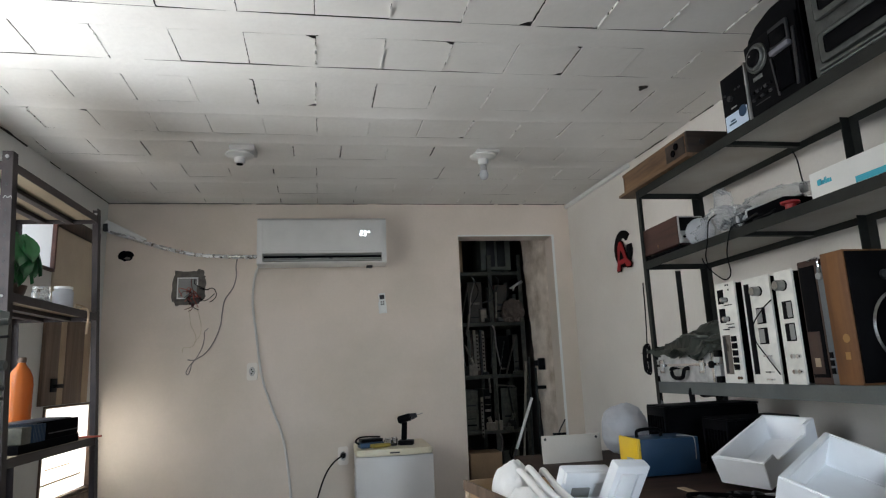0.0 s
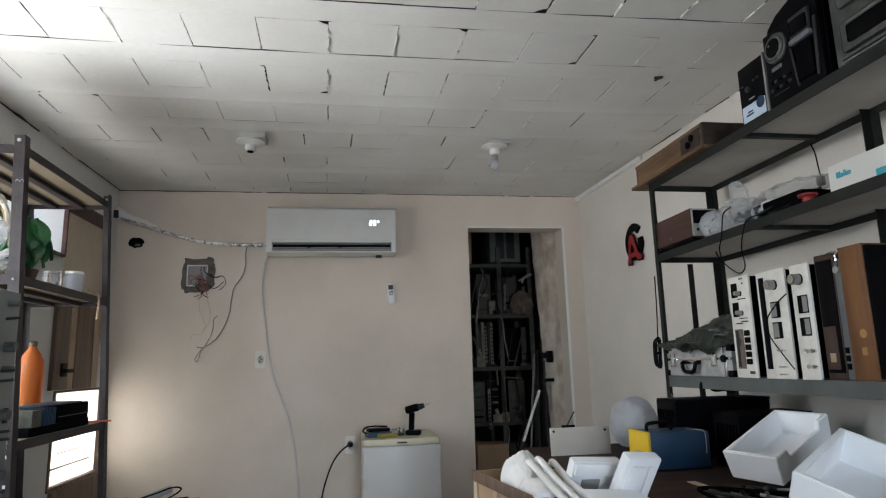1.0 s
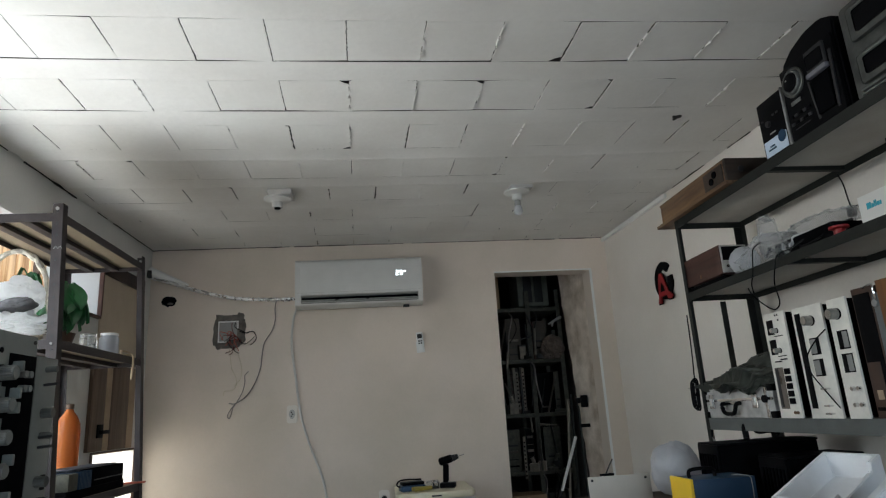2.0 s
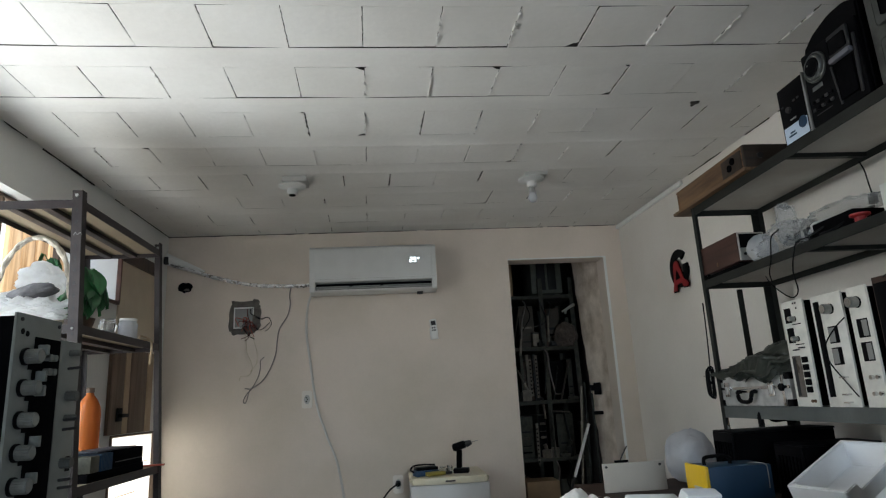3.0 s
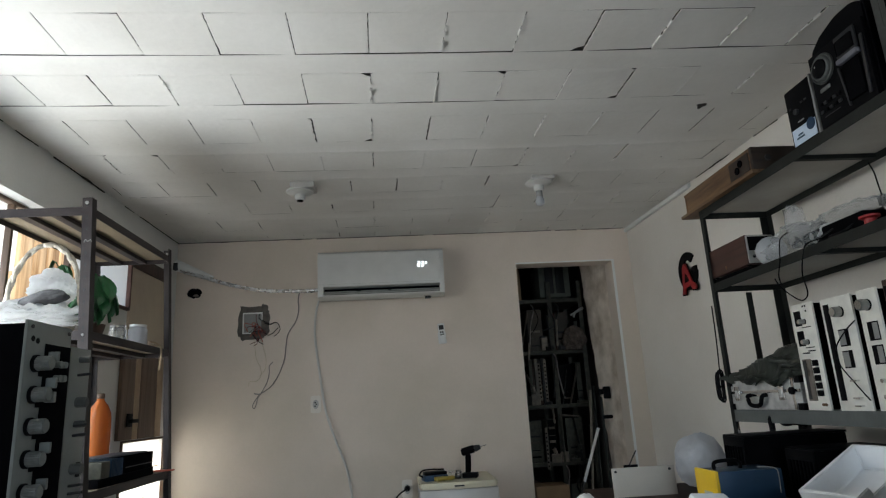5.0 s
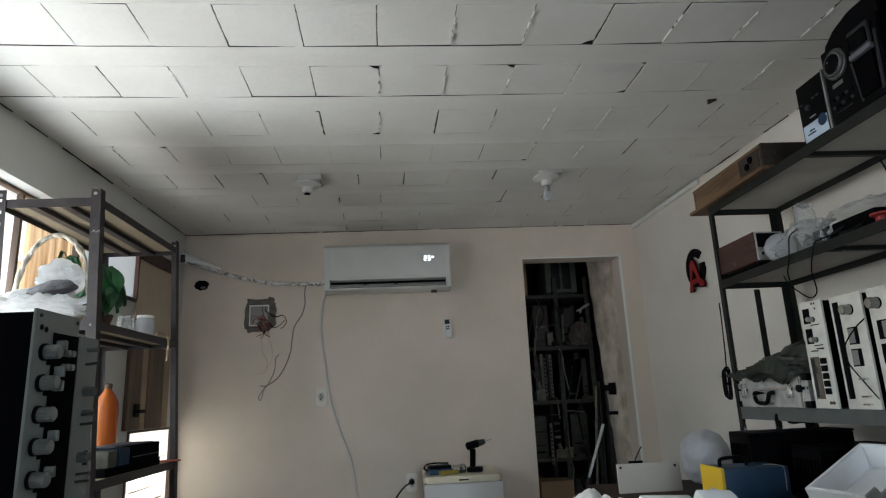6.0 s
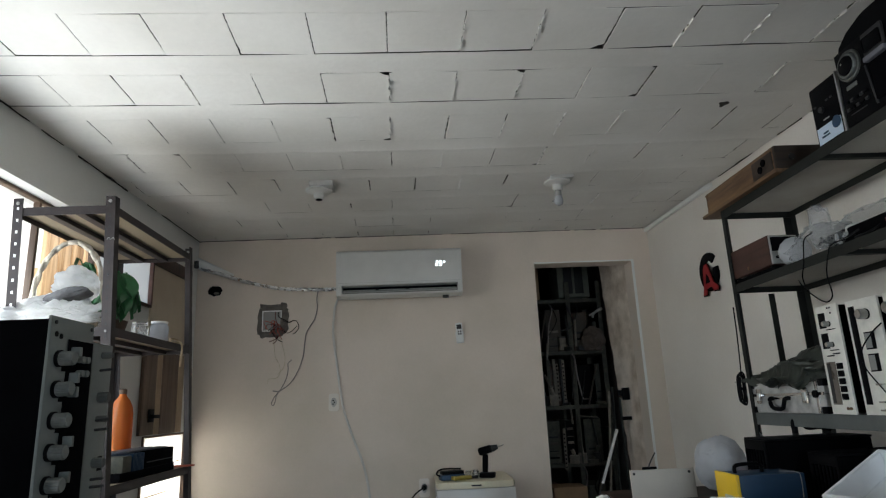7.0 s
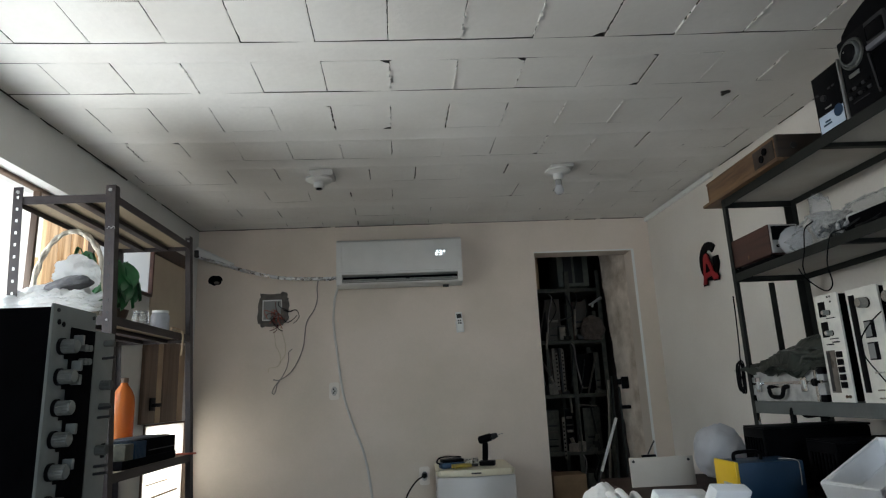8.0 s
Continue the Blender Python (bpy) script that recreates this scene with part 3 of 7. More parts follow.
fence = thing("plank_fence", pose(-2.05, 4.17, -0.121), "weathered orange-brown plank fence in the yard", "fence")
for i in range(18):
    h = 2.9 + rnd.uniform(-0.06, 0.06)
    part("board", boxes((rnd.uniform(-0.006, 0.006), 0.03, i * 0.15, i * 0.15 + 0.138, 0, h), bevel=0.004), FENCEW, fence)
for z in (0.5, 2.2):
    part("rail", boxes((-0.05, -0.008, 0, 2.69, z, z + 0.08), bevel=0.004), FENCEW, fence)

# window: steel frame, mullion, panes
win = tagged(thing("window_1", pose(west(0) - 0.09, 0, 0, 0, 0, WEST_TURN), "wide brown-framed window standing open", "window"), kind="structure")
y0, y1, z0, z1 = WA
for s in ((0, 0.03, y0, y1, z1 - 0.014, z1), (0, 0.03, y0, y1, z0, z0 + 0.03), (0, 0.03, y0, y0 + 0.02, z0 + 0.03, z1 - 0.014), (0, 0.03, y1 - 0.02, y1, z0 + 0.03, z1 - 0.014), (0.001, 0.029, 2.885, 2.903, z0 + 0.03, z1 - 0.014), (0.001, 0.029, 2.0, 2.02, z0 + 0.03, z1 - 0.014)):
    part("window_frame", boxes(s, bevel=0.004), BROWNW, win)
low = tagged(thing("window_2", pose(west(0) - 0.05, 0, 0, 0, 0, WEST_TURN), "low brown-framed opening near the corner", "window"), kind="structure")
y0, y1, z0, z1 = WB
for s in ((0, 0.06, y0, y1, z1 - 0.012, z1), (0, 0.06, y0, y1, z0, z0 + 0.022), (0, 0.06, y0, y0 + 0.016, z0 + 0.022, z1 - 0.012), (0, 0.06, y1 - 0.02, y1, z0 + 0.022, z1 - 0.012)):
    part("window_frame", boxes(s, bevel=0.004), BROWNW, low)
# frosted pane flush with the wall, with faint glazing lines
part("pane", boxes((0.030, 0.034, y0 + 0.017, y1 - 0.021, z0 + 0.023, z1 - 0.013)), FROST, low, "bright frosted pane")
for z, h, a, b in ((0.10, 0.010, 0.03, 0.55), (0.175, 0.007, 0.10, 0.40), (0.29, 0.012, 0.03, 0.57), (0.335, 0.006, 0.06, 0.57), (0.40, 0.008, 0.03, 0.45)):
    part("glazing_line", boxes((0.0345, 0.038, y0 + 0.005 + a, y0 + b, z0 + z, z0 + z + h)), CARTONLT, low)

high = tagged(thing("window_3", pose(west(0), 0, 0, 0, 0, WEST_TURN), "small high opening with a brown frame and a white reveal", "window"), kind="structure")
y0, y1, z0, z1 = WC
for s in ((0.001, 0.02, y0, y1 + 0.016, z0 - 0.016, z0 - 0.0005), (0.001, 0.022, y1 + 0.0005, y1 + 0.016, z0, z1 + 0.014), (0.001, 0.02, y0, y1, z1, z1 + 0.014)):
    part("window_frame", boxes(s, bevel=0.001), REDW, high)

# ---- on the back wall ----
def air_conditioner(x0, x1, z0, z1, d):
    """Split unit: rounded body, dark outlet with a louvre, end caps, digits."""
    w = x1 - x0
    h = z1 - z0
    ac = thing("air_conditioner", pose(x0, YN, z0), "white wall-mounted split air conditioner, outlet open", "air conditioner")
    prof = [(0, 0.012), (-0.05, 0.0), (-d + 0.02, 0.003), (-d + 0.006, 0.009), (-d + 0.003, 0.018), (-d + 0.060, 0.022), (-d + 0.060, 0.066), (-d + 0.002, 0.073), (-d, 0.080), (-d + 0.001, h - 0.045), (-d + 0.008, h - 0.02), (-d + 0.028, h - 0.004), (-d + 0.05, h), (0, h)]
    full = [p for i, p in enumerate(prof) if i not in (5, 6)]
    bm = B()
    extrude(bm, prof, "x", 0.0355, w - 0.0305)
    part("body", bm, ACWHITE, ac)
    for a, b in ((0, 0.035), (w - 0.030, w)):
        bm = B()
        extrude(bm, full, "x", a, b)
        part("end_cap", bm, ACWHITE, ac)
    part("outlet", boxes((0.036, w - 0.031, -d + 0.052, -d + 0.0598, 0.0225, 0.0655)), BLACKMAT, ac, "dark air outlet slot")
    bm = B()
    extrude(bm, [(-d + 0.006, 0.0225), (-d + 0.012, 0.042), (-d + 0.015, 0.041), (-d + 0.010, 0.0215)], "x", 0.037, w - 0.032)
    lv = part("louvre", bm, GREYP, ac, "grey swing louvre")
    for f in (0.31, 0.55):
        part("louvre_pivot", boxes((w * f, w * f + 0.022, -d + 0.003, -d + 0.0055, 0.036, 0.056), bevel=0.001), BLACKMAT, lv)
    part("louvre_ridge", boxes((0.04, w - 0.035, -d + 0.006, -d + 0.0085, 0.032, 0.0335)), DARKGREY, lv)
    part("seam", boxes((0.014, w - 0.014, -d - 0.0006, -d + 0.002, 0.0875, 0.0885)), GREYP, ac)
    # temperature digits, 23 and a small mark
    seg = {"2": "abged", "3": "abgcd"}
    bm = B()
    s = 0.019
    for i, c in enumerate("23"):
        ox = w - 0.172 + i * 0.024
        oz = h * 0.60
        for k in seg[c]:
            x, z, hz = {"a": (0, 2, 1), "g": (0, 1, 1), "d": (0, 0, 1), "b": (1, 1, 0), "c": (1, 0, 0), "e": (0, 0, 0), "f": (0, 1, 0)}[k]
            px, pz = ox + x * s * 0.75, oz + z * s * 0.75
            if hz:
                box(bm, px, px + s * 0.75, -d - 0.002, -d - 0.0006, pz - 0.002, pz + 0.002)
            else:
                box(bm, px - 0.002, px + 0.002, -d - 0.002, -d - 0.0006, pz, pz + s * 0.75)
    box(bm, w - 0.122, w - 0.110, -d - 0.002, -d - 0.0006, h * 0.60 + 0.018, h * 0.60 + 0.028)
    part("display", bm, DISPLAY, ac, "lit white temperature digits")
    part("drain_stub", boxes((w - 0.13, w - 0.09, -0.11, -0.07, -0.012, 0.002), bevel=0.003), DARKGREY, ac)
    return ac


air_conditioner(-0.238, 0.597, 1.942, 2.258, 0.19)

# foil-wrapped pipe from the unit to the corner, a white wedge for light on the wall there
duct = thing("refrigerant_pipe", pose(-1.21, 4.5, 2.2), "foil-taped refrigerant pipe sagging along the wall", "pipe")
bm = B()
tube(bm, [(0.0, 0.0, 0.02), (0.044, 0.0, -0.006), (0.177, 0.003, -0.050), (0.327, 0.005, -0.102), (0.516, 0.005, -0.151), (0.628, 0.005, -0.167), (0.817, 0.003, -0.178), (0.98, 0.0, -0.179)], 0.0125, 10, 14, 0.18)
part("foil_wrap", bm, FOIL, duct)
bm = B()
tube(bm, [(0.004, 0.012, 0.035), (0.06, 0.014, 0.018), (0.14, 0.018, -0.012), (0.25, 0.024, -0.058)], 0.042, 14, 8, 0.03, taper=(1.0, 0.3))
part("sleeve", bm, WHITE, duct, "white wedge for a patch of light on the wall")
part("wall_fitting", boxes((0.0, 0.03, -0.03, 0.03, -0.005, 0.045), bevel=0.006), DARKGREY, duct)


def cable(name, pts, r, material, label, category="cable", wob=0.0, steps=8):
    bm = B()
    tube(bm, pts, r, 8, steps, wob)
    return solid(name, bm, material, label, category)


cable("power_cable", [(-0.378, 4.51, 2.02), (-0.392, 4.538, 1.965), (-0.389, 4.541, 1.90), (-0.408, 4.541, 1.823), (-0.458, 4.541, 1.742), (-0.472, 4.541, 1.66), (-0.482, 4.541, 1.573), (-0.518, 4.54, 1.475), (-0.567, 4.54, 1.403), (-0.634, 4.539, 1.359), (-0.676, 4.537, 1.361)], 0.0038, BROWNCABLE, "grey-brown power cable hanging with a loose end")
cable("wire_tail", [(-0.633, 4.532, 1.359), (-0.662, 4.53, 1.322), (-0.681, 4.53, 1.282), (-0.668, 4.53, 1.268), (-0.656, 4.53, 1.297), (-0.648, 4.53, 1.333), (-0.625, 4.53, 1.366), (-0.591, 4.53, 1.428), (-0.577, 4.53, 1.489), (-0.577, 4.528, 1.533), (-0.553, 4.526, 1.558)], 0.0028, BROWNCABLE, "thin brownish wire looped at its end")
cable("drain_hose", [(-0.20, 4.47, 1.962), (-0.225, 4.51, 1.985), (-0.262, 4.537, 1.925), (-0.277, 4.537, 1.83), (-0.279, 4.537, 1.701), (-0.253, 4.537, 1.498), (-0.217, 4.537, 1.25), (-0.156, 4.537, 1.055), (-0.084, 4.537, 0.864), (-0.044, 4.537, 0.644), (-0.02, 4.53, 0.35), (-0.04, 4.5, 0.06), (-0.09, 4.46, 0.012)], 0.0078, HOSE, "pale grey drain hose running down the wall")

# chiselled round hole, a black plate for the shade inside
bm = B()
n = 22
ring = [(0.047 * math.cos(2 * math.pi * i / n) * (1 + 0.10 * random.uniform(-1, 1)), 0.036 * math.sin(2 * math.pi * i / n) * (1 + 0.12 * random.uniform(-1, 1))) for i in range(n)]
extrude(bm, ring, "y", -0.002, 0.0)
hole = solid("pipe_hole", bm, BLACKMAT, "rough pipe hole broken into the wall, its shade a black plate", "hole", m=pose(-1.085, YN, 2.045))
bm = B()
crumple(bm, 0.017, 0.005, 0.010, 0.4, 2, 3, (0.010, -0.003, -0.018), sub=3)
part("rubble", bm, CEMENT, hole)


def broken_box():
    """Square box in a chiselled patch with loose wires."""
    cx, cz = -0.688, 1.825
    t = thing("open_junction_box", pose(cx, YN, cz) @ Matrix.Scale(0.84, 4), "open junction box in chipped plaster with loose wires", "junction box")
    rnd = random.Random(8)
    pts = []
    for a, b in (((-0.105, 0.135), (0.06, 0.135)), ((0.06, 0.135), (0.07, 0.15)), ((0.07, 0.15), (0.105, 0.14)), ((0.105, 0.14), (0.125, 0.06)), ((0.125, 0.06), (0.125, -0.07)), ((0.125, -0.07), (0.08, -0.125)), ((0.08, -0.125), (-0.09, -0.135)), ((-0.09, -0.135), (-0.125, -0.09)), ((-0.125, -0.09), (-0.12, 0.03)), ((-0.12, 0.03), (-0.105, 0.135))):
        for s in range(5):
            f = s / 5
            pts.append((a[0] + (b[0] - a[0]) * f + rnd.uniform(-0.006, 0.006), a[1] + (b[1] - a[1]) * f + rnd.uniform(-0.006, 0.006)))
    inner = [(-0.073, -0.073), (-0.073, 0.075), (0.075, 0.075), (0.075, -0.073)]
    bm = B()
    extrude(bm, pts, "y", -0.003, 0.0)
    part("chipped_plaster", bm, CEMENT, t, "chipped grey mortar patch")
    for s in ((-0.085, 0.070, -0.014, -0.004, 0.074, 0.084), (-0.085, -0.020, -0.014, -0.004, -0.084, -0.075), (-0.085, -0.076, -0.014, -0.004, -0.0745, 0.0735), (0.062, 0.070, -0.012, -0.004, 0.02, 0.0735)):
        part("box_frame", boxes(s, bevel=0.002), WHITE, t)
    part("box_back", boxes((-0.0755, 0.060, -0.006, -0.0035, -0.0745, 0.0735)), GREYP, t)
    rnd = random.Random(40)
    # stiff wires out of the box, most of them from its lower corner
    for i in range(16):
        x, z = rnd.uniform(0.01, 0.085), rnd.uniform(-0.085, -0.02)
        e = (x + rnd.uniform(-0.07, 0.04), -rnd.uniform(0.015, 0.045), z - rnd.uniform(0.0, 0.085))
        mid = ((x + e[0]) / 2 + rnd.uniform(-0.05, 0.04), -rnd.uniform(0.02, 0.055), (z + e[2]) / 2 + rnd.uniform(-0.02, 0.06))
        bm = B()
        tube(bm, [(x, -0.006, z), mid, e], 0.0026, 6, 6)
        part("loose_wire", bm, (COPPER, MAROON, COPPER, BLACK, MAROON)[i % 5], t)
    for k, pp in enumerate(([(0.02, -0.008, 0.07), (0.025, -0.025, 0.02), (0.05, -0.03, -0.05)], [(0.045, -0.008, 0.07), (0.05, -0.03, 0.03), (0.10, -0.04, 0.0), (0.14, -0.03, -0.02), (0.165, -0.03, -0.005)], [(0.08, -0.008, 0.0), (0.13, -0.04, -0.02), (0.19, -0.045, -0.01), (0.215, -0.04, -0.06), (0.19, -0.03, -0.10), (0.165, -0.03, -0.115)], [(0.07, -0.008, -0.06), (0.12, -0.04, -0.105), (0.16, -0.04, -0.09), (0.20, -0.035, -0.05)], [(-0.06, -0.008, -0.06), (-0.03, -0.03, -0.03), (0.03, -0.03, -0.045), (0.08, -0.035, -0.09)], [(0.035, -0.02, -0.12), (0.03, -0.03, -0.15), (-0.02, -0.03, -0.17)], [(0.04, -0.02, -0.12), (0.05, -0.03, -0.155), (0.085, -0.03, -0.175)], [(0.04, -0.02, -0.12), (0.035, -0.03, -0.165), (0.01, -0.03, -0.185)])):
        bm = B()
        tube(bm, pp, 0.0028, 6, 6)
        part("loose_wire", bm, (MAROON, BLACK, BLACK, BLACK, MAROON, MAROON, BLACK, MAROON)[k], t)
    bm = B()
    tube(bm, [(0.06, -0.03, -0.13), (0.089, -0.024, -0.22), (0.106, -0.024, -0.295), (0.099, -0.024, -0.37), (0.056, -0.024, -0.425)], 0.0017, 6, 8)
    part("long_wire", bm, YELLOWWIRE, t, "faded yellow wire")
    bm = B()
    tube(bm, [(0.01, -0.03, -0.13), (0.02, -0.024, -0.215), (0.031, -0.024, -0.29), (0.062, -0.024, -0.352), (0.07, -0.024, -0.412), (0.042, -0.024, -0.455), (-0.017, -0.024, -0.46), (-0.024, -0.024, -0.495)], 0.0017, 6, 8)
    part("long_wire", bm, YELLOWWIRE, t, "faded yellow wire")


broken_box()


def outlet(x, z, plug):
    t = thing("wall_outlet", pose(x, YN, z), "yellowed wall outlet with a black plug in it" if plug else "yellowed wall outlet plate", "outlet")
    bm = B()
    poly = []
    for cx, cz, a0 in ((0.018, 0.040, 0), (-0.018, 0.040, 90), (-0.018, -0.040, 180), (0.018, -0.040, 270)):
        poly += [(cx + 0.016 * math.cos(radians(a0 + 18 * i)), cz + 0.016 * math.sin(radians(a0 + 18 * i))) for i in range(6)]
    extrude(bm, poly, "y", -0.009, 0)
    part("plate", bm, IVORY, t)
    bm = B()
    extrude(bm, [(0.019 * math.cos(radians(a)) * (1.0 if a % 60 else 1.08), 0.030 * math.sin(radians(a))) for a in range(0, 360, 30)], "y", -0.0115, -0.0093)
    part("socket", bm, LIGHTGREY, t)
    for a, z in ((-0.004, 0.012), (0.004, 0.0), (-0.004, -0.012)):
        bm = B()
        rod(bm, (a, -0.0125, z), (a, -0.0116, z), 0.0050, 10)
        part("pin_hole", bm, BLACKMAT, t)
    if plug:
        bm = B()
        rod(bm, (0, -0.014, 0.004), (0, -0.05, 0.004), 0.019, 12, 0.014)
        part("plug", bm, BLACK, t)
        bm = B()
        tube(bm, [(0, -0.05, 0.004), (-0.02, -0.08, 0.0), (-0.06, -0.07, -0.03), (-0.11, -0.05, -0.10), (-0.155, -0.03, -0.22), (-0.18, -0.03, -0.34), (-0.2, -0.03, -0.60)], 0.005, 8, 8)
        part("cord", bm, BLACK, t)
    return t


outlet(-0.277, 1.272, False)
outlet(0.300, 0.715, True)

rm = thing("remote_control", pose(0.573, YN, 1.695, 0, -4, 0), "white air-conditioner remote in a wall cradle", "remote")
part("cradle", boxes((-0.027, 0.027, -0.012, 0, -0.068, 0.01), bevel=0.004), WHITE, rm)
part("body", boxes((-0.023, 0.023, -0.030, -0.0125, -0.066, 0.068), bevel=0.006), WHITE, rm)
part("screen", boxes((-0.016, 0.016, -0.0316, -0.0302, 0.025, 0.055)), DARKGREY, rm)
for z in (0.008, -0.008):
    for x in (-0.012, 0.002):
        part("button", boxes((x, x + 0.01, -0.032, -0.0302, z - 0.005, z + 0.005), bevel=0.0008), DARKGREY, rm)


def lampholder(x, y, bulb):
    t = thing("ceiling_lampholder", pose(x, y, H - 0.004 - sag(x, y)), "white ceiling lampholder with a compact bulb" if bulb else "empty white ceiling lampholder", "lamp")
    # shallow surface box, a little off the centre of the rose
    h = 0.016 if bulb else 0.030
    part("mount_plate", boxes((-0.045, 0.078, -0.058, 0.062, -h, 0.0), bevel=0.003), LIGHTGREY, t, "greyish square mounting box")
    bm = B()
    lathe(bm, [(0.060, -h - 0.0005), (0.069, -h - 0.004), (0.070, -h - 0.012), (0.058, -h - 0.018), (0.034, -h - 0.021), (0.028, -h - 0.026), (0.027, -h - 0.052), (0.023, -h - 0.055)], 28)
    part("socket", bm, ACWHITE, t)
    if bulb:
        bm = B()
        lathe(bm, [(0.016, -h - 0.0555), (0.0175, -h - 0.060), (0.018, -h - 0.085), (0.0175, -h - 0.088)], 20)
        part("bulb_base", bm, GREYP, t, "grey plastic bulb base")
        bm = B()
        lathe(bm, [(0.0172, -h - 0.0885), (0.022, -h - 0.098), (0.025, -h - 0.115), (0.021, -h - 0.130), (0.010, -h - 0.138)], 20)
        part("bulb", bm, GLOBE, t)
    else:
        bm = B()
        rod(bm, (0, 0, -h - 0.0555), (0, 0, -h - 0.060), 0.017, 16)
        part("contact", bm, BLACKMAT, t)


lampholder(-0.205, 3.43, False)
lampholder(1.066, 3.44, True)


def fridge():
    """Small white refrigerator with an aged cream top."""
    x0, x1, y0, y1, h = 0.365, 0.815, 4.0, 4.49, 0.80
    t = thing("mini_fridge", pose((x0 + x1) / 2, (y0 + y1) / 2, 0), "small white refrigerator with a yellowed cream top", "refrigerator")
    w, d = (x1 - x0) / 2, (y1 - y0) / 2
    part("cabinet", boxes((-w + 0.004, w - 0.004, -d + 0.055, d, 0.03, h - 0.035), bevel=0.006), WHITEMET, t)
    part("door", boxes((-w + 0.002, w - 0.002, -d, -d + 0.045, 0.06, h - 0.036), bevel=0.010), WHITEMET, t)
    part("gasket", boxes((-w + 0.012, w - 0.012, -d + 0.0455, -d + 0.0545, 0.06, h - 0.05)), GREYP, t)
    bm = B()
    extrude(bm, [(-w, d), (-w, -d + 0.03), (-w * 0.92, -d + 0.004), (-w * 0.5, -d - 0.012), (0, -d - 0.018), (w * 0.5, -d - 0.012), (w * 0.92, -d + 0.004), (w, -d + 0.03), (w, d)], "z", h - 0.035, h)
    bmesh.ops.bevel(bm, geom=list(bm.edges), offset=0.007, segments=2, affect="EDGES")
    part("top", bm, CREAM, t, "yellowed cream plastic top")
    part("badge", boxes((-0.028, 0.028, -d - 0.0195, -d - 0.016, h - 0.022, h - 0.014), bevel=0.001), DARKGREY, t)
    for x in (-w + 0.05, w - 0.05):
        for y in (-d + 0.08, d - 0.05):
            bm = B()
            rod(bm, (x, y, 0), (x, y, 0.03), 0.018, 10)
            part("foot", bm, BLACK, t)
    return h


FT = fridge()
# on the refrigerator: drill, meter, pliers, jars
dr = thing("cordless_drill", pose(0.675, 4.18, FT, 0, 0, -14), "black cordless drill standing on its battery", "drill")
part("battery", boxes((-0.045, 0.045, -0.035, 0.035, 0.0, 0.028), bevel=0.006), BLACK, dr)
bm = B()
box(bm, -0.017, 0.015, -0.018, 0.018, 0.0285, 0.13, bevel=0.008)
for v in bm.verts:
    v.co.x += -0.012 + 0.16 * (v.co.z - 0.03) - 1.1 * (v.co.z - 0.03) ** 2
part("grip", bm, BLACKMAT, dr)
bm = B()
rod(bm, (-0.046, 0, 0.142), (0.034, 0, 0.163), 0.0235, 16)
bmesh.ops.bevel(bm, geom=list(bm.edges), offset=0.006, segments=2, affect="EDGES")
part("motor_housing", bm, BLACK, dr)
bm = B()
rod(bm, (0.0365, 0, 0.162), (0.068, 0, 0.171), 0.020, 16, 0.013)
part("chuck", bm, DARKGREY, dr)
bm = B()
rod(bm, (0.0685, 0, 0.171), (0.105, 0, 0.181), 0.0028, 8)
part("bit", bm, CHROME, dr)
mm = thing("multimeter", pose(0.43, 4.14, FT, 0, 0, 12) @ Matrix.Diagonal((1.3, 1.0, 1.15, 1)), "dark multimeter lying in a yellow holster", "multimeter")
part("holster", boxes((-0.03, 0.08, -0.045, 0.045, 0, 0.028), bevel=0.007), BLUE, mm)
part("face", boxes((-0.025, 0.075, -0.04, 0.035, 0.0285, 0.044), bevel=0.004), BLACK, mm)
bm = B()
tube(bm, [(-0.03, 0, 0.02), (-0.05, -0.03, 0.035), (-0.04, -0.05, 0.055), (0.0, -0.045, 0.058), (0.04, 0.0, 0.052), (0.07, 0.01, 0.050)], 0.004, 8, 6)
part("test_lead", bm, BLACK, mm)
pl = thing("hand_tool", pose(0.53, 4.10, FT, 0, 0, 20), "tool with yellow grips lying on the refrigerator", "tool")
for y in (-0.012, 0.014):
    bm = B()
    tube(bm, [(-0.07, y * 1.6, 0.013), (-0.02, y * 1.3, 0.014), (0.04, y * 0.5, 0.013)], 0.011, 10, 5)
    part("grip", bm, OLIVE, pl)
part("jaws", boxes((0.041, 0.085, -0.012, 0.012, 0.005, 0.02), bevel=0.004), DARKGREY, pl)
for x, y, r, h, mt in ((0.565, 4.2, 0.022, 0.042, CLEAR), (0.60, 4.15, 0.018, 0.05, CHROME), (0.615, 4.22, 0.016, 0.036, CLEAR)):
    bm = B()
    lathe(bm, [(r, 0), (r * 1.02, h * 0.7), (r * 0.8, h * 0.8), (r * 0.85, h * 0.82), (r * 0.85, h)], 16)
    solid("small_jar", bm, mt, "small jar with a metal lid", "jar", m=pose(x, y, FT))

# ---- racks ----
def angle_post(x, y, sx, sy, h, lean=0.0, w=0.035, t=0.003, base=0.0):
    """An L-shaped upright with slots; sx, sy: which way its flanges face. lean: metres of shift towards +x at the foot."""
    bm = B()
    extrude(bm, [(0, 0), (sx * w, 0), (sx * w, sy * t), (sx * t, sy * t), (sx * t, sy * w), (0, sy * w)], "z", base, h)
    bmesh.ops.translate(bm, verts=bm.verts, vec=(x, y, 0))
    return bm


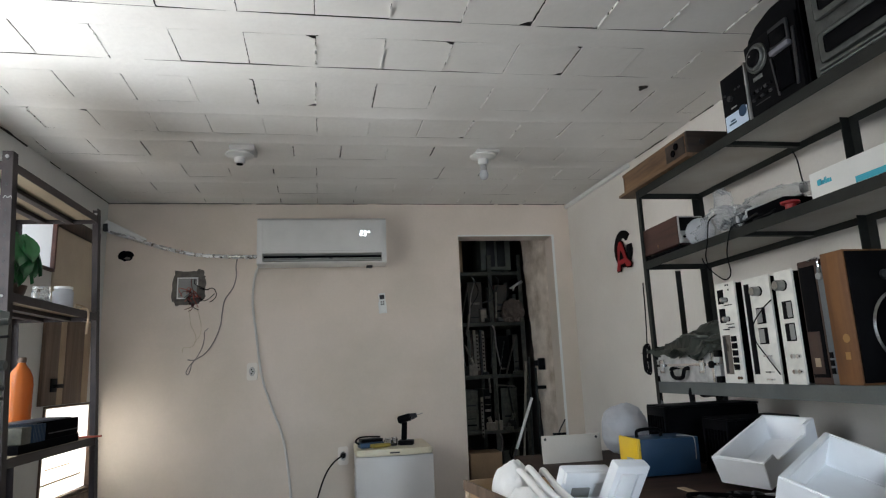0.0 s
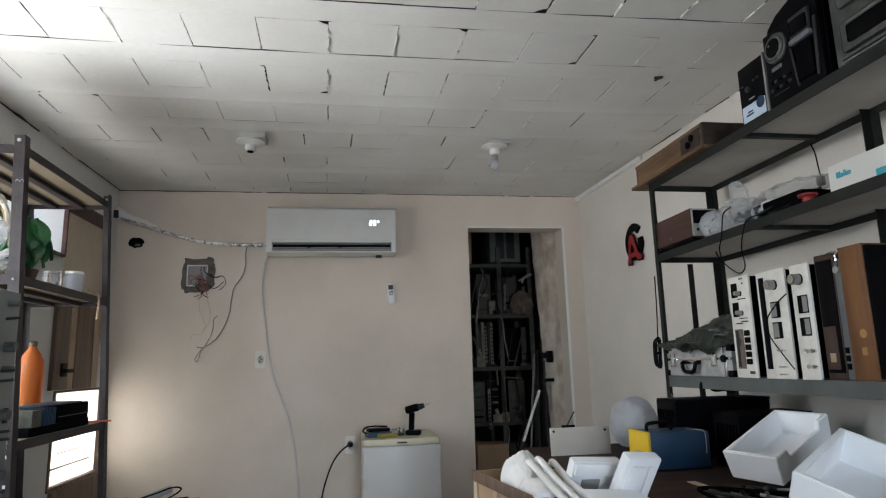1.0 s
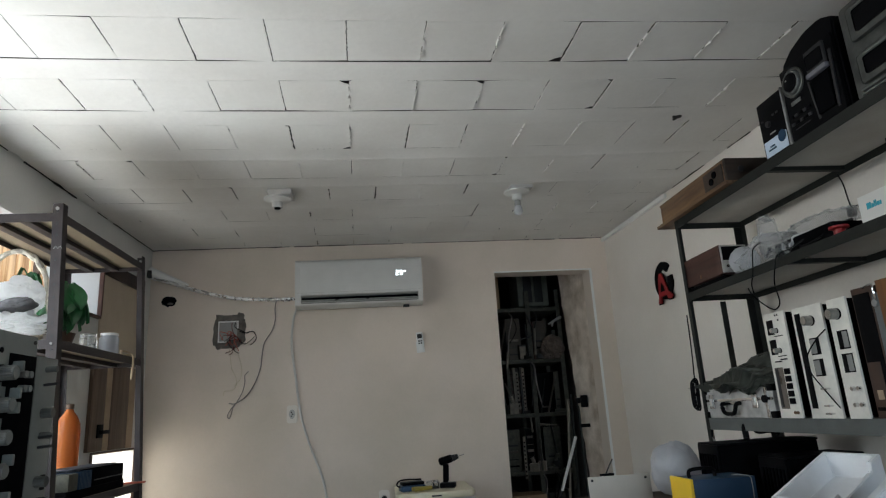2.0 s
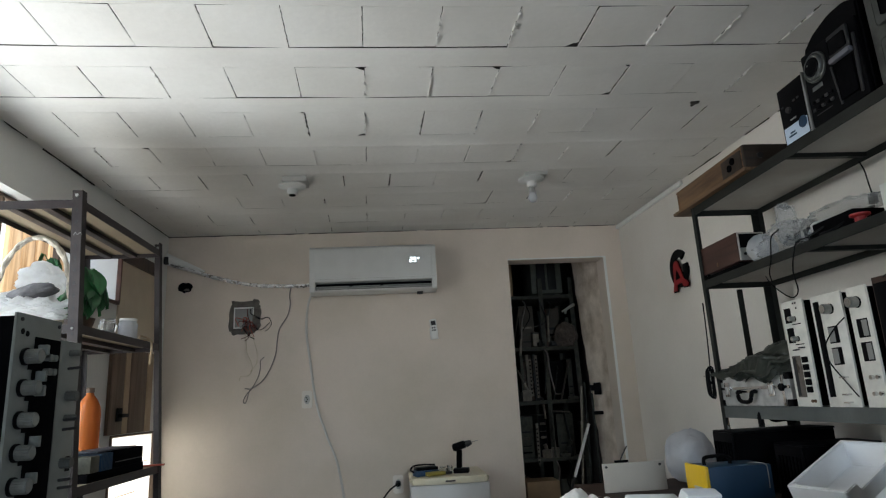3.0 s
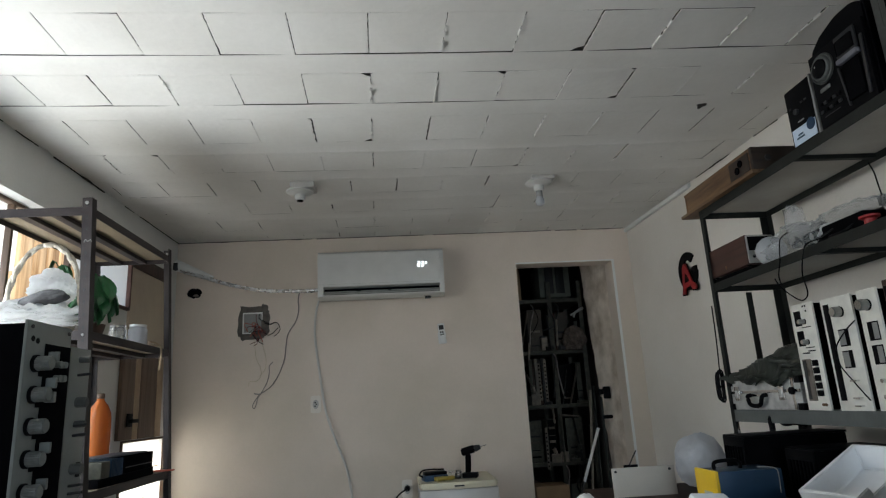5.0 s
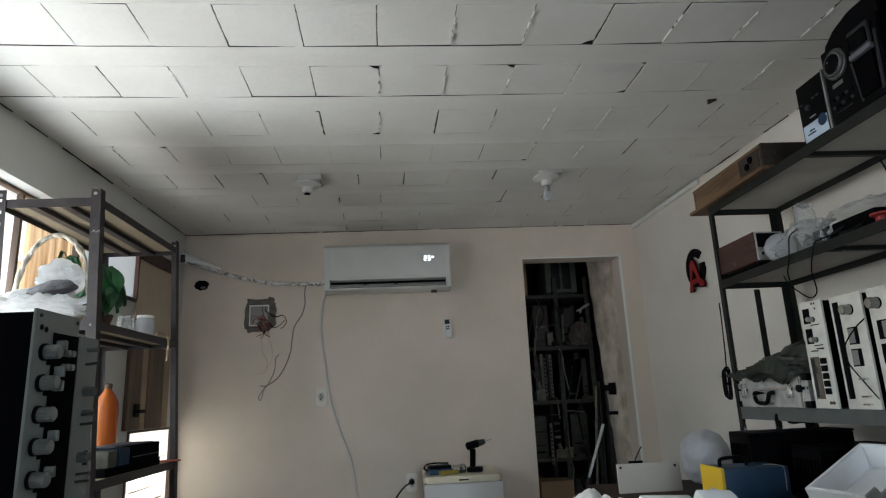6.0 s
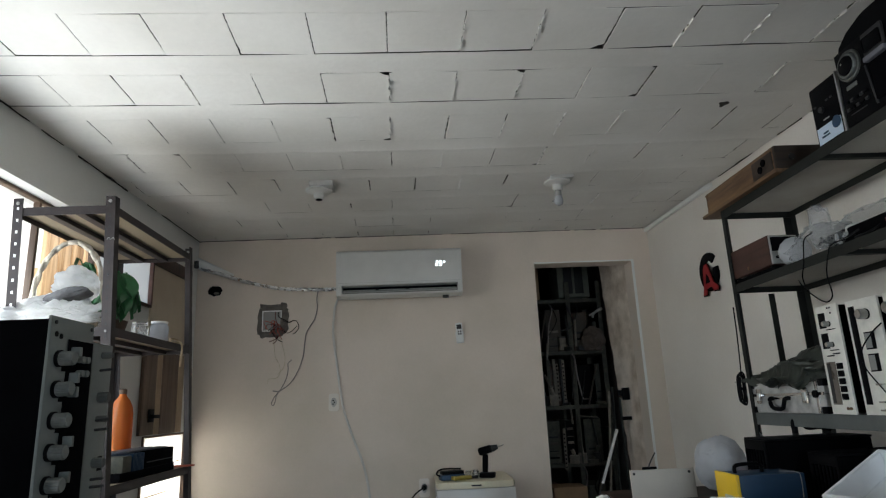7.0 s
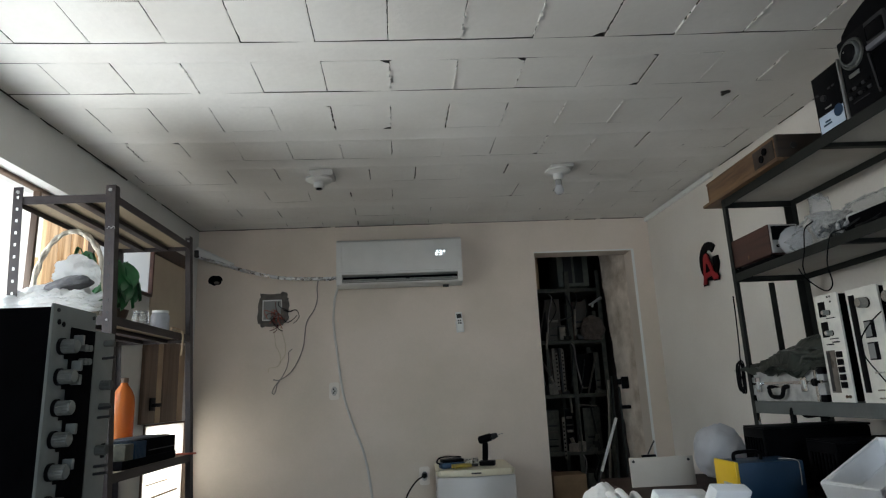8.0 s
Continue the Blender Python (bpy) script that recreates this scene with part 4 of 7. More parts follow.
def holes(x, y, sx, sy, h, along, base=0.1):
    """Bolt holes down one flange, as thin plates: dark, or white for daylight through them."""
    bm = B()
    z = base
    while z < h - 0.02:
        if along == "x":
            box(bm, x + sx * 0.014, x + sx * 0.022, y - 0.0007 * sy, y + 0.0005 * sy, z, z + 0.011)
        else:
            box(bm, x - 0.0007 * sx, x + 0.0005 * sx, y + sy * 0.014, y + sy * 0.022, z, z + 0.011)
        z += 0.045
    return bm


def left_rack():
    x0, x1, y0, y1, h = -1.19, -0.82, 2.555, 3.36, 2.035
    rk = thing("steel_shelf_rack", pose(0, 0, 0), "brownish steel shelf rack, slightly leaning, by the window", "shelf rack")
    shear = Matrix.Identity(4)
    shear[0][2] = -0.05
    lift = Matrix.Translation((0.05 * h, 0, 0)) @ shear
    def put(name, bm, material, parent=rk, label=""):
        bmesh.ops.transform(bm, matrix=lift, verts=bm.verts)
        return part(name, bm, material, parent, label)
    for x, y, sx, sy in ((x0, y0, 1, 1), (x1, y0, -1, 1), (x0, y1, 1, -1), (x1, y1, -1, -1)):
        p = put("post", angle_post(x, y, sx, sy, h), STEELBR)
        # white plates imitate window light showing through these posts' holes
        if x == x0 and y == y0:
            bands = ((0.1, h, WHITE),)
        elif x == x1:
            cutz = 1.44 if y == y0 else 0.99
            bands = ((0.1, cutz, WHITE), (cutz + 0.02, h, DARKGREY))
        else:
            bands = ((0.1, h, DARKGREY),)
        for zb, zt, mt in bands:
            tagged(put("bolt_holes", holes(x, y, sx, sy, zt, "x", zb), mt, p), kind="stuff")
    for z in (h - 0.035, 1.545, 1.005, 0.45):
        fr = B()
        box(fr, x0 + 0.004, x1 - 0.004, y0 + 0.0035, y0 + 0.006, z - 0.032, z)
        box(fr, x0 + 0.004, x1 - 0.004, y1 - 0.006, y1 - 0.0035, z - 0.032, z)
        box(fr, x0 + 0.0035, x0 + 0.006, y0 + 0.0065, y1 - 0.0065, z - 0.032, z)
        box(fr, x1 - 0.006, x1 - 0.0035, y0 + 0.0065, y1 - 0.0065, z - 0.032, z)
        sh = put("shelf_frame", fr, STEELBR)
        put("board", boxes((x0 + 0.0065, x1 - 0.0065, y0 + 0.0065, y1 - 0.0065, z - 0.012, z - 0.001)), BOARDTAN, sh, "tan hardboard shelf")
        for f in (0.33, 0.64):
            x = x0 + (x1 - x0) * f
            put("stiffener", boxes((x - 0.016, x + 0.016, y0 + 0.0065, y1 - 0.0065, z - 0.03, z - 0.0125)), STEELBR, sh)
    for (x, y) in ((x1, y0), (x0, y0), (x1, y1)):
        for z in (h - 0.02, 1.53, 0.99):
            bm = B()
            rod(bm, (x + (0.018 if x == x0 else -0.018), y - 0.004 if y == y0 else y - 0.012, z), (x + (0.018 if x == x0 else -0.018), y + 0.001 if y == y0 else y - 0.006, z), 0.0065 if z > 1.6 else 0.0045, 8)
            put("bolt", bm, GREYP)


left_rack()

# wire twisted round the near post of the rack
cable("tie_wire", [(-0.835, 2.550, 1.864), (-0.828, 2.547, 1.872), (-0.82, 2.546, 1.864), (-0.812, 2.548, 1.872), (-0.806, 2.547, 1.862)], 0.0009, GREYP, "twisted tie wire on the rack post", "wire")

RX0, RX1, RY1 = 1.635, 1.945, 2.87
R_TOP, R_MID, R_LOW = 1.995, 1.665, 1.142


def right_rack():
    y0, y1 = 0.95, RY1
    rk = thing("steel_shelf_rack", pose(0, 0, 0), "dark steel shelf rack loaded with old audio equipment", "shelf rack")
    for x, sx in ((RX0, 1), (RX1, -1)):
        for y, sy in ((y1, -1), (1.98 if x == RX1 else 1.42, -1), (y0, 1)):
            p = part("post", angle_post(x, y, sx, sy, R_TOP + 0.004, w=0.025 if x == RX0 and y == y1 else 0.035), STEEL, rk)
            tagged(part("bolt_holes", holes(x, y, sx, sy, R_TOP, "x"), DARKGREY, p), kind="stuff")
    part("end_strut", boxes((1.785, 1.81, y1 - 0.004, y1 - 0.001, 0.4, R_MID - 0.04)), STEEL, rk)
    for z, mt, dp in ((R_TOP, STEEL, 0.036), (R_MID, STEEL, 0.034), (R_LOW, SHELFGREY, 0.046), (0.85, STEEL, 0.036)):
        fr = B()
        box(fr, RX0 + 0.001, RX0 + 0.0032, y0 + 0.004, y1 - 0.004, z - dp, z)
        box(fr, RX1 - 0.0032, RX1 - 0.001, y0 + 0.004, y1 - 0.004, z - dp, z)
        box(fr, RX0 + 0.0034, RX1 - 0.0034, y1 - 0.0075, y1 - 0.004, z - dp, z)
        box(fr, RX0 + 0.0034, RX1 - 0.0034, y0 + 0.004, y0 + 0.0075, z - dp, z)
        sh = part("shelf_frame", fr, mt, rk)
        part("board", boxes((RX0 + 0.0036, RX1 - 0.0036, y0 + 0.008, y1 - 0.008, z - 0.01, z - 0.001)), BOARDPALE if z != R_LOW else SHELFGREY, sh, "pale hardboard shelf" if z != R_LOW else "")
        for y in (2.2, 1.45):
            part("stiffener", boxes((RX0 + 0.0036, RX1 - 0.0036, y, y + 0.02, z - 0.026, z - 0.0105)), STEEL, sh)


right_rack()

# ---- on the right rack ----
def wooden_crate():
    t = thing("wooden_crate", pose(1.62, 2.39, R_TOP), "shallow worn wooden crate with dark stained ends", "crate")
    part("base_board", boxes((-0.01, 0.20, -0.005, 0.60, 0.0, 0.014), bevel=0.002), CRATEW, t)
    part("side_board", boxes((0.0, 0.014, 0.016, 0.545, 0.0145, 0.095), bevel=0.003), CRATEW, t)
    part("side_board", boxes((0.176, 0.19, 0.016, 0.545, 0.0145, 0.095), bevel=0.003), CRATEW, t)
    part("end_board", boxes((0.0, 0.19, 0.0, 0.0155, 0.0145, 0.105), bevel=0.003), STAINW, t, "dark stained end board")
    part("end_board", boxes((0.0, 0.19, 0.5455, 0.56, 0.0145, 0.10), bevel=0.003), CRATEW, t)
    part("lid_board", boxes((0.002, 0.19, 0.018, 0.57, 0.0955, 0.106), bevel=0.002), CRATEW, t)
    part("corner_patch", boxes((-0.003, -0.0005, 0.02, 0.16, 0.02, 0.09), bevel=0.001), STAINW, t, "dark stain patch")
    for y, z in ((0.075, 0.065), (0.10, 0.045)):
        bm = B()
        rod(bm, (-0.004, y, z), (-0.009, y, z), 0.014, 12)
        part("rosette", bm, BLACKMAT, t)
    bm = B()
    rod(bm, (0.06, -0.001, 0.06), (0.06, -0.006, 0.06), 0.012, 12)
    part("rosette", bm, DARKGREY, t)


wooden_crate()

sp = thing("small_speaker", pose(1.645, 2.045, R_TOP), "small black speaker with a pale blue sticker", "speaker")
part("cabinet", boxes((0.006, 0.20, 0.002, 0.135, 0, 0.205), bevel=0.005), BLACKMAT, sp)
part("front_panel", boxes((-0.004, 0.0055, 0.002, 0.135, 0.0, 0.205), bevel=0.003), BLACK, sp)
part("edge_strip", boxes((-0.008, 0.02, -0.004, 0.0015, 0.0, 0.207), bevel=0.001), GREYP, sp)
part("sticker", boxes((-0.0055, -0.0042, 0.01, 0.128, 0.006, 0.062)), LABELBLUE, sp, "pale blue printed sticker")
bm = B()
rod(bm, (-0.0042, 0.032, 0.05), (-0.007, 0.032, 0.05), 0.02, 16)
part("seal", bm, BLUE, sp, "round blue seal")
for y0, y1, z in ((0.07, 0.11, 0.024), (0.075, 0.10, 0.034)):
    part("print_bar", boxes((-0.0064, -0.0056, y0, y1, z, z + 0.006)), BLUE, sp)
bm = B()
rod(bm, (-0.0042, 0.085, 0.115), (-0.014, 0.085, 0.115), 0.010, 16)
part("knob", bm, DARKGREY, sp)
for y in (0.03, 0.05, 0.11):
    part("button", boxes((-0.007, -0.0042, y, y + 0.012, 0.135, 0.141), bevel=0.001), DARKGREY, sp)
part("print_bar", boxes((-0.005, -0.0042, 0.06, 0.09, 0.078, 0.083)), GREYP, sp)


def mini_stereo():
    """Black mini system: domed upper part, big chrome volume dial, cassette bay, buttons."""
    t = thing("mini_stereo", pose(1.64, 1.79, R_TOP), "black mini stereo system with a large chrome dial", "stereo")
    bm = B()
    extrude(bm, [(0.0, 0.0), (0.25, 0.0), (0.25, 0.235), (0.235, 0.275), (0.19, 0.305), (0.12, 0.325), (0.05, 0.325), (0.0, 0.30)], "x", 0.012, 0.28)
    bmesh.ops.bevel(bm, geom=list(bm.edges), offset=0.006, segments=2, affect="EDGES")
    part("cabinet", bm, BLACK, t)
    part("front_panel", boxes((0.0, 0.0115, 0.006, 0.244, 0.004, 0.25), bevel=0.004), BLACK, t)
    m = pose(-0.001, 0.185, 0.185, 0, -90, 0)
    bm = B()
    lathe(bm, [(0.049, 0.0), (0.048, 0.006), (0.044, 0.008), (0.041, 0.004)], 32, m=m)
    part("dial_bezel", bm, BOOMGREY, t)
    bm = B()
    lathe(bm, [(0.038, 0.0), (0.038, 0.012), (0.036, 0.015), (0.032, 0.015), (0.031, 0.006)], 32, m=m)
    dial = part("dial_ring", bm, KNOBMET, t, "chrome dial ring")
    bm = B()
    lathe(bm, [(0.0305, 0.0), (0.029, 0.016), (0.026, 0.018), (0.002, 0.018)], 32, m=m)
    part("dial", bm, BLACK, dial)
    bm = B()
    rod(bm, (-0.0192, 0.195, 0.195), (-0.0205, 0.195, 0.195), 0.0035, 10)
    part("dial_mark", bm, CHROME, dial)
    part("cassette_bay", boxes((-0.012, -0.0005, 0.03, 0.112, 0.1665, 0.24), bevel=0.006), DARKGREY, t)
    part("bay_window", boxes((-0.015, -0.0125, 0.036, 0.104, 0.176, 0.222), bevel=0.004), BLACK, t)
    part("silver_lip", boxes((-0.018, -0.0005, 0.028, 0.112, 0.15, 0.166), bevel=0.004), LIPGREY, t)
    for ya, yb, z0, z1 in ((0.118, 0.126, 0.02, 0.15), (0.014, 0.024, 0.02, 0.20)):
        bm = B()
        vs = box(bm, -0.006, -0.0005, ya, yb, z0, z1, bevel=0.002)
        for v in bm.verts:
            v.co.y += (0.15 - v.co.z) * (-0.12 if ya > 0.1 else 0.05)
        part("trim_groove", bm, DARKGREY, t)
    part("display", boxes((-0.003, -0.0005, 0.17, 0.215, 0.115, 0.128), bevel=0.001), KNOBMET, t)
    part("tape_door", boxes((-0.008, -0.0005, 0.035, 0.105, 0.03, 0.145), bevel=0.006), BLACKMAT, t)
    for i in range(5):
        for j in range(2):
            part("button", boxes((-0.006, -0.0005, 0.135 + i * 0.02, 0.149 + i * 0.02, 0.05 + j * 0.024, 0.06 + j * 0.024), bevel=0.002), (DARKGREY, BLACK)[(i + j) % 2], t)
    part("print_bar", boxes((-0.0015, -0.0005, 0.15, 0.22, 0.035, 0.038)), DARKGREY, t)


mini_stereo()

# boombox lying beside it
bb = thing("boombox", pose(1.635, 1.20, R_TOP), "dark grey boombox with cassette doors and chrome trim", "stereo")
part("cabinet", boxes((0.02, 0.27, 0.0, 0.575, 0, 0.30), bevel=0.02), BOOMGREY, bb)
for z0, z1 in ((0.035, 0.125), (0.165, 0.27)):
    dr2 = part("cassette_door", boxes((0.004, 0.0195, 0.26, 0.53, z0, z1), bevel=0.012), BOOMGREY, bb, "grey cassette door")
    part("cassette_window", boxes((0.0, 0.0035, 0.30, 0.50, z0 + 0.018, z1 - 0.022), bevel=0.006), BLACK, dr2)
    part("chrome_strip", boxes((0.001, 0.0038, 0.30, 0.50, z1 - 0.016, z1 - 0.010)), KNOBMET, dr2)
for z in (0.008, 0.02):
    part("trim_rail", boxes((0.008, 0.0195, 0.05, 0.54, z, z + 0.006), bevel=0.001), KNOBMET, bb)
bm = B()
lathe(bm, [(0.045, 0), (0.043, 0.012), (0.03, 0.016), (0.01, 0.010)], 24, m=pose(0.0195, 0.18, 0.21, 0, -90, 0))
part("tweeter", bm, BOOMGREY, bb)

# ---- middle shelf ----
rd = thing("wooden_radio", pose(1.642, 2.565, R_MID + 0.0185), "red-brown wooden table radio with a silver face", "radio")
part("cabinet", boxes((0.0, 0.115, 0.006, 0.292, 0.006, 0.122), bevel=0.004), RADIOW, rd)
part("face", boxes((0.003, 0.112, -0.001, 0.0055, 0.009, 0.119), bevel=0.002), SILVER, rd, "silver metal face")
part("dial_window", boxes((0.008, 0.107, -0.0025, -0.0012, 0.058, 0.113)), BLACK, rd)
for x in (0.025, 0.055, 0.085):
    bm = B()
    rod(bm, (x, -0.0012, 0.034), (x, -0.010, 0.034), 0.006, 14)
    part("knob", bm, BLACK, rd)
part("emblem", boxes((-0.002, -0.0005, 0.16, 0.172, 0.018, 0.034), bevel=0.0008), CRATEW, rd)
for x in (0.012, 0.10):
    for y in (0.02, 0.275):
        part("foot", boxes((x - 0.006, x + 0.006, y - 0.006, y + 0.006, 0, 0.0055)), BLACK, rd)

st2 = thing("flat_carton", pose(1.642, 2.565, R_MID), "flat dark carton under the wooden radio", "box")
part("carton", boxes((0.008, 0.13, 0.0, 0.285, 0.0, 0.018), bevel=0.002), BLACKMAT, st2)
part("flap", boxes((0.02, 0.12, -0.02, -0.0005, 0.004, 0.008), bevel=0.001), DARKGREY, st2)

# clear bag of cables and a glass globe
bag = thing("bag_of_parts", pose(1.72, 2.28, R_MID), "clear plastic bag with a glass globe and cables", "plastic bag")


def film_bag(rx, ry, rz, seed, center, flat):
    """Crinkled film: broad bulges with sharp radiating creases."""
    bm = B()
    crumple(bm, 1, 1, 1, 0.30, 1.3, seed, flat=flat, sub=6)
    off = Vector((seed, seed * 2.0, 0.3))
    for v in bm.verts:
        p = v.co.normalized()
        crease = abs(noise.noise(p * 3.2 + off)) * 0.30 + abs(noise.noise(p * 7.0 + off)) * 0.14
        v.co *= 0.88 + crease
        v.co = Vector(center) + Vector((v.co.x * rx, v.co.y * ry, max(v.co.z, flat) * rz))
    return bm


part("bag", film_bag(0.078, 0.165, 0.070, 4, (0.0, 0.085, 0.036), -0.5), FILM, bag)
part("bag_tail", film_bag(0.060, 0.19, 0.034, 14, (0.03, -0.16, 0.082), -0.4), FILM, bag)
part("bag_knot", film_bag(0.028, 0.038, 0.085, 9, (-0.02, 0.055, 0.095), -0.8), FILM, bag)
bm = B()
lathe(bm, [(0.010, -0.052), (0.038, -0.043), (0.053, -0.018), (0.055, 0.005), (0.044, 0.031), (0.026, 0.047), (0.007, 0.053)], 24, (-0.035, 0.20, 0.054))
part("globe", bm, GLOBE, bag, "frosted glass globe")
part("dark_tray", boxes((-0.03, 0.10, -0.27, 0.02, 0.001, 0.062), bevel=0.004), BLACKMAT, bag)
for i in range(7):
    r2 = random.Random(60 + i)
    bm = B()
    pts = [(r2.uniform(-0.05, 0.06), r2.uniform(-0.26, 0.12), r2.uniform(0.012, 0.07)) for _ in range(5)]
    tube(bm, pts, 0.006, 8, 6)
    part("coiled_cable", bm, (BLACK, DARKGREY, CABLEG)[i % 3], bag)
cable("hanging_wire", [(1.665, 2.335, R_MID + 0.085), (1.632, 2.335, R_MID + 0.06), (1.622, 2.337, R_MID + 0.01), (1.622, 2.345, R_MID - 0.02), (1.63, 2.378, R_MID - 0.06), (1.66, 2.42, R_MID - 0.085)], 0.0022, BLACK, "black wire hanging off the shelf edge")
cable("hanging_wire", [(1.70, 2.20, R_MID + 0.03), (1.64, 2.212, R_MID + 0.012), (1.624, 2.218, R_MID - 0.02), (1.626, 2.245, R_MID - 0.082), (1.628, 2.240, R_MID - 0.145), (1.628, 2.262, R_MID - 0.166), (1.628, 2.295, R_MID - 0.160), (1.628, 2.349, R_MID - 0.125), (1.63, 2.39, R_MID - 0.09), (1.66, 2.45, R_MID - 0.06)], 0.0022, BLACK, "black wire looping below the shelf edge")
pb = thing("product_carton", pose(1.72, 1.50, R_MID), "white product carton with teal print", "box")
part("carton", boxes((0, 0.20, 0, 0.43, 0, 0.105), bevel=0.002), WHITE, pb)
for y0, y1, z0, z1 in ((0.384, 0.40, 0.060, 0.078), (0.374, 0.382, 0.060, 0.072), (0.369, 0.372, 0.060, 0.079), (0.364, 0.367, 0.060, 0.079), (0.353, 0.362, 0.060, 0.072), (0.346, 0.351, 0.060, 0.072), (0.05, 0.262, 0.028, 0.046)):
    part("print_bar", boxes((-0.0015, -0.0003, y0, y1, z0, z1)), TEAL, pb)
rb = thing("red_reel", pose(1.70, 2.0, R_MID), "small red plastic reel on the shelf", "reel")
bm = B()
lathe(bm, [(0.028, 0), (0.028, 0.006), (0.016, 0.01), (0.016, 0.03), (0.028, 0.034), (0.028, 0.04)], 20)
part("spool", bm, RED, rb)
part("hub", boxes((-0.006, 0.006, -0.006, 0.006, 0.0405, 0.046), bevel=0.001), BLACK, rb)
pg = thing("hanging_plug", pose(1.925, 2.2, R_TOP - 0.05), "black mains plug hanging on its cord", "plug")
bm = B()
tube(bm, [(0.0, 0.02, 0.012), (-0.005, 0.0, -0.03), (0.0, 0.0, -0.08), (0.0, -0.005, -0.115)], 0.0024, 8, 6)
part("cord", bm, BLACK, pg)
part("plug", boxes((-0.010, 0.010, -0.016, 0.008, -0.150, -0.115), bevel=0.005), BLACK, pg)
for y in (-0.012, 0.004):
    bm = B()
    rod(bm, (0, y, -0.1505), (0, y, -0.166), 0.0022, 8)
    part("pin", bm, CHROME, pg)

# ---- lower shelf ----
cs = thing("aluminium_case", pose(1.64, 2.392, R_LOW), "scuffed aluminium tool case with black corners", "case")
part("lower_shell", boxes((0.0, 0.28, 0.0, 0.465, 0.0, 0.066), bevel=0.006), CASEALU, cs)
part("lid", boxes((0.0, 0.28, 0.0, 0.465, 0.0675, 0.112), bevel=0.006), CASEALU, cs)
part("seam_strip", boxes((-0.003, 0.0, 0.003, 0.462, 0.062, 0.072), bevel=0.001), CHROME, cs)
bm = B()
tube(bm, [(-0.004, 0.20, 0.055), (-0.02, 0.205, 0.05), (-0.022, 0.22, 0.022), (-0.022, 0.25, 0.016), (-0.022, 0.29, 0.022), (-0.02, 0.305, 0.05), (-0.004, 0.31, 0.055)], 0.008, 8, 6)
part("handle", bm, BLACK, cs)
part("handle_plate", boxes((-0.006, -0.0032, 0.19, 0.32, 0.05, 0.06), bevel=0.001), CHROME, cs)
for y in (0.10, 0.40):
    lt = part("latch", boxes((-0.010, -0.0032, y - 0.017, y + 0.017, 0.035, 0.09), bevel=0.003), CHROME, cs, "chrome latch")
    part("latch_tongue", boxes((-0.014, -0.0103, y - 0.008, y + 0.008, 0.045, 0.075), bevel=0.002), SILVER, lt)
for y in (0.0, 0.445):
    for z in (0.0, 0.092):
        part("corner_guard", boxes((-0.005, 0.03, y - 0.004, y + 0.024, z - 0.0 if z else 0.0005, z + 0.024), bevel=0.003), BLACK, cs)
part("edge_rail", boxes((-0.004, -0.0002, 0.03, 0.045, 0.002, 0.11), bevel=0.001), CHROME, cs)
bm = B()
rod(bm, (-0.005, 0.037, 0.066), (-0.014, 0.037, 0.066), 0.013, 12)
part("lock_knob", bm, BLACK, cs)
bm = B()
crumple(bm, 0.15, 0.27, 0.10, 0.40, 1.7, 21, (0.0, 0.0, 0.0), flat=-0.25, sub=5)
for v in bm.verts:
    v.co.z *= 0.42 + 0.42 * max(0.0, min(1.0, (0.20 - v.co.y) / 0.22))
    # loose flaps hang over the front of the lid
    over = -0.130 - v.co.x
    v.co.z = max(v.co.z, -0.018) if over < 0 else min(v.co.z, 0.004) - min(0.034, over * 2.2) * (0.55 + 0.45 * math.sin(v.co.y * 38))
    if v.co.y > 0.14:
        v.co.x *= 0.7
        v.co.x -= (v.co.y - 0.14) * 0.45
dk = solid("plastic_sack", bm, DARKFILM, "crumpled smoky plastic sack lying on the case", "plastic bag", m=pose(1.765, 2.62, R_LOW + 0.131))
cb = thing("spare_lead", pose(1.626, 2.88, 1.235), "black lead coiled and tied on the rack post", "lead")
for k in range(4):
    r2 = random.Random(300 + k)
    bm = B()
    ox, oy, hh, ww = r2.uniform(-0.005, 0.005), r2.uniform(0.0, 0.012), r2.uniform(0.055, 0.075), r2.uniform(0.012, 0.019)
    tube(bm, [(ox - 0.006 + ww * math.sin(2 * math.pi * i / 10) * (0.45 + 0.55 * abs(math.cos(2 * math.pi * i / 10))), oy + 0.004 * math.sin(i), 0.003 - hh * math.cos(2 * math.pi * i / 10)) for i in range(11)], 0.0032, 6, 4)
    part("cord_loop", bm, BLACK, cb)
bm = B()
rod(bm, (-0.004, 0.006, -0.004), (-0.004, 0.006, 0.008), 0.012, 10)
part("tie", bm, BLACKMAT, cb)
bm = B()
tube(bm, [(-0.004, 0.006, 0.06), (0.000, 0.004, 0.14), (0.003, 0.002, 0.24), (0.005, 0.002, 0.34)], 0.0026, 6, 6)
part("cord", bm, BLACK, cb)
tg = thing("paper_tag", pose(1.66, 2.868, R_LOW - 0.046), "pale paper tag hanging under the shelf", "tag")
bm = B()
tube(bm, [(0, 0, 0), (-0.002, -0.001, -0.02), (-0.008, 0, -0.035)], 0.001, 6, 4)
part("string", bm, CARTONLT, tg)
bm = B()
crumple(bm, 0.013, 0.006, 0.018, 0.25, 1.5, 5, (-0.01, 0, -0.052), sub=3)
part("tag", bm, LIGHTGREY, tg)


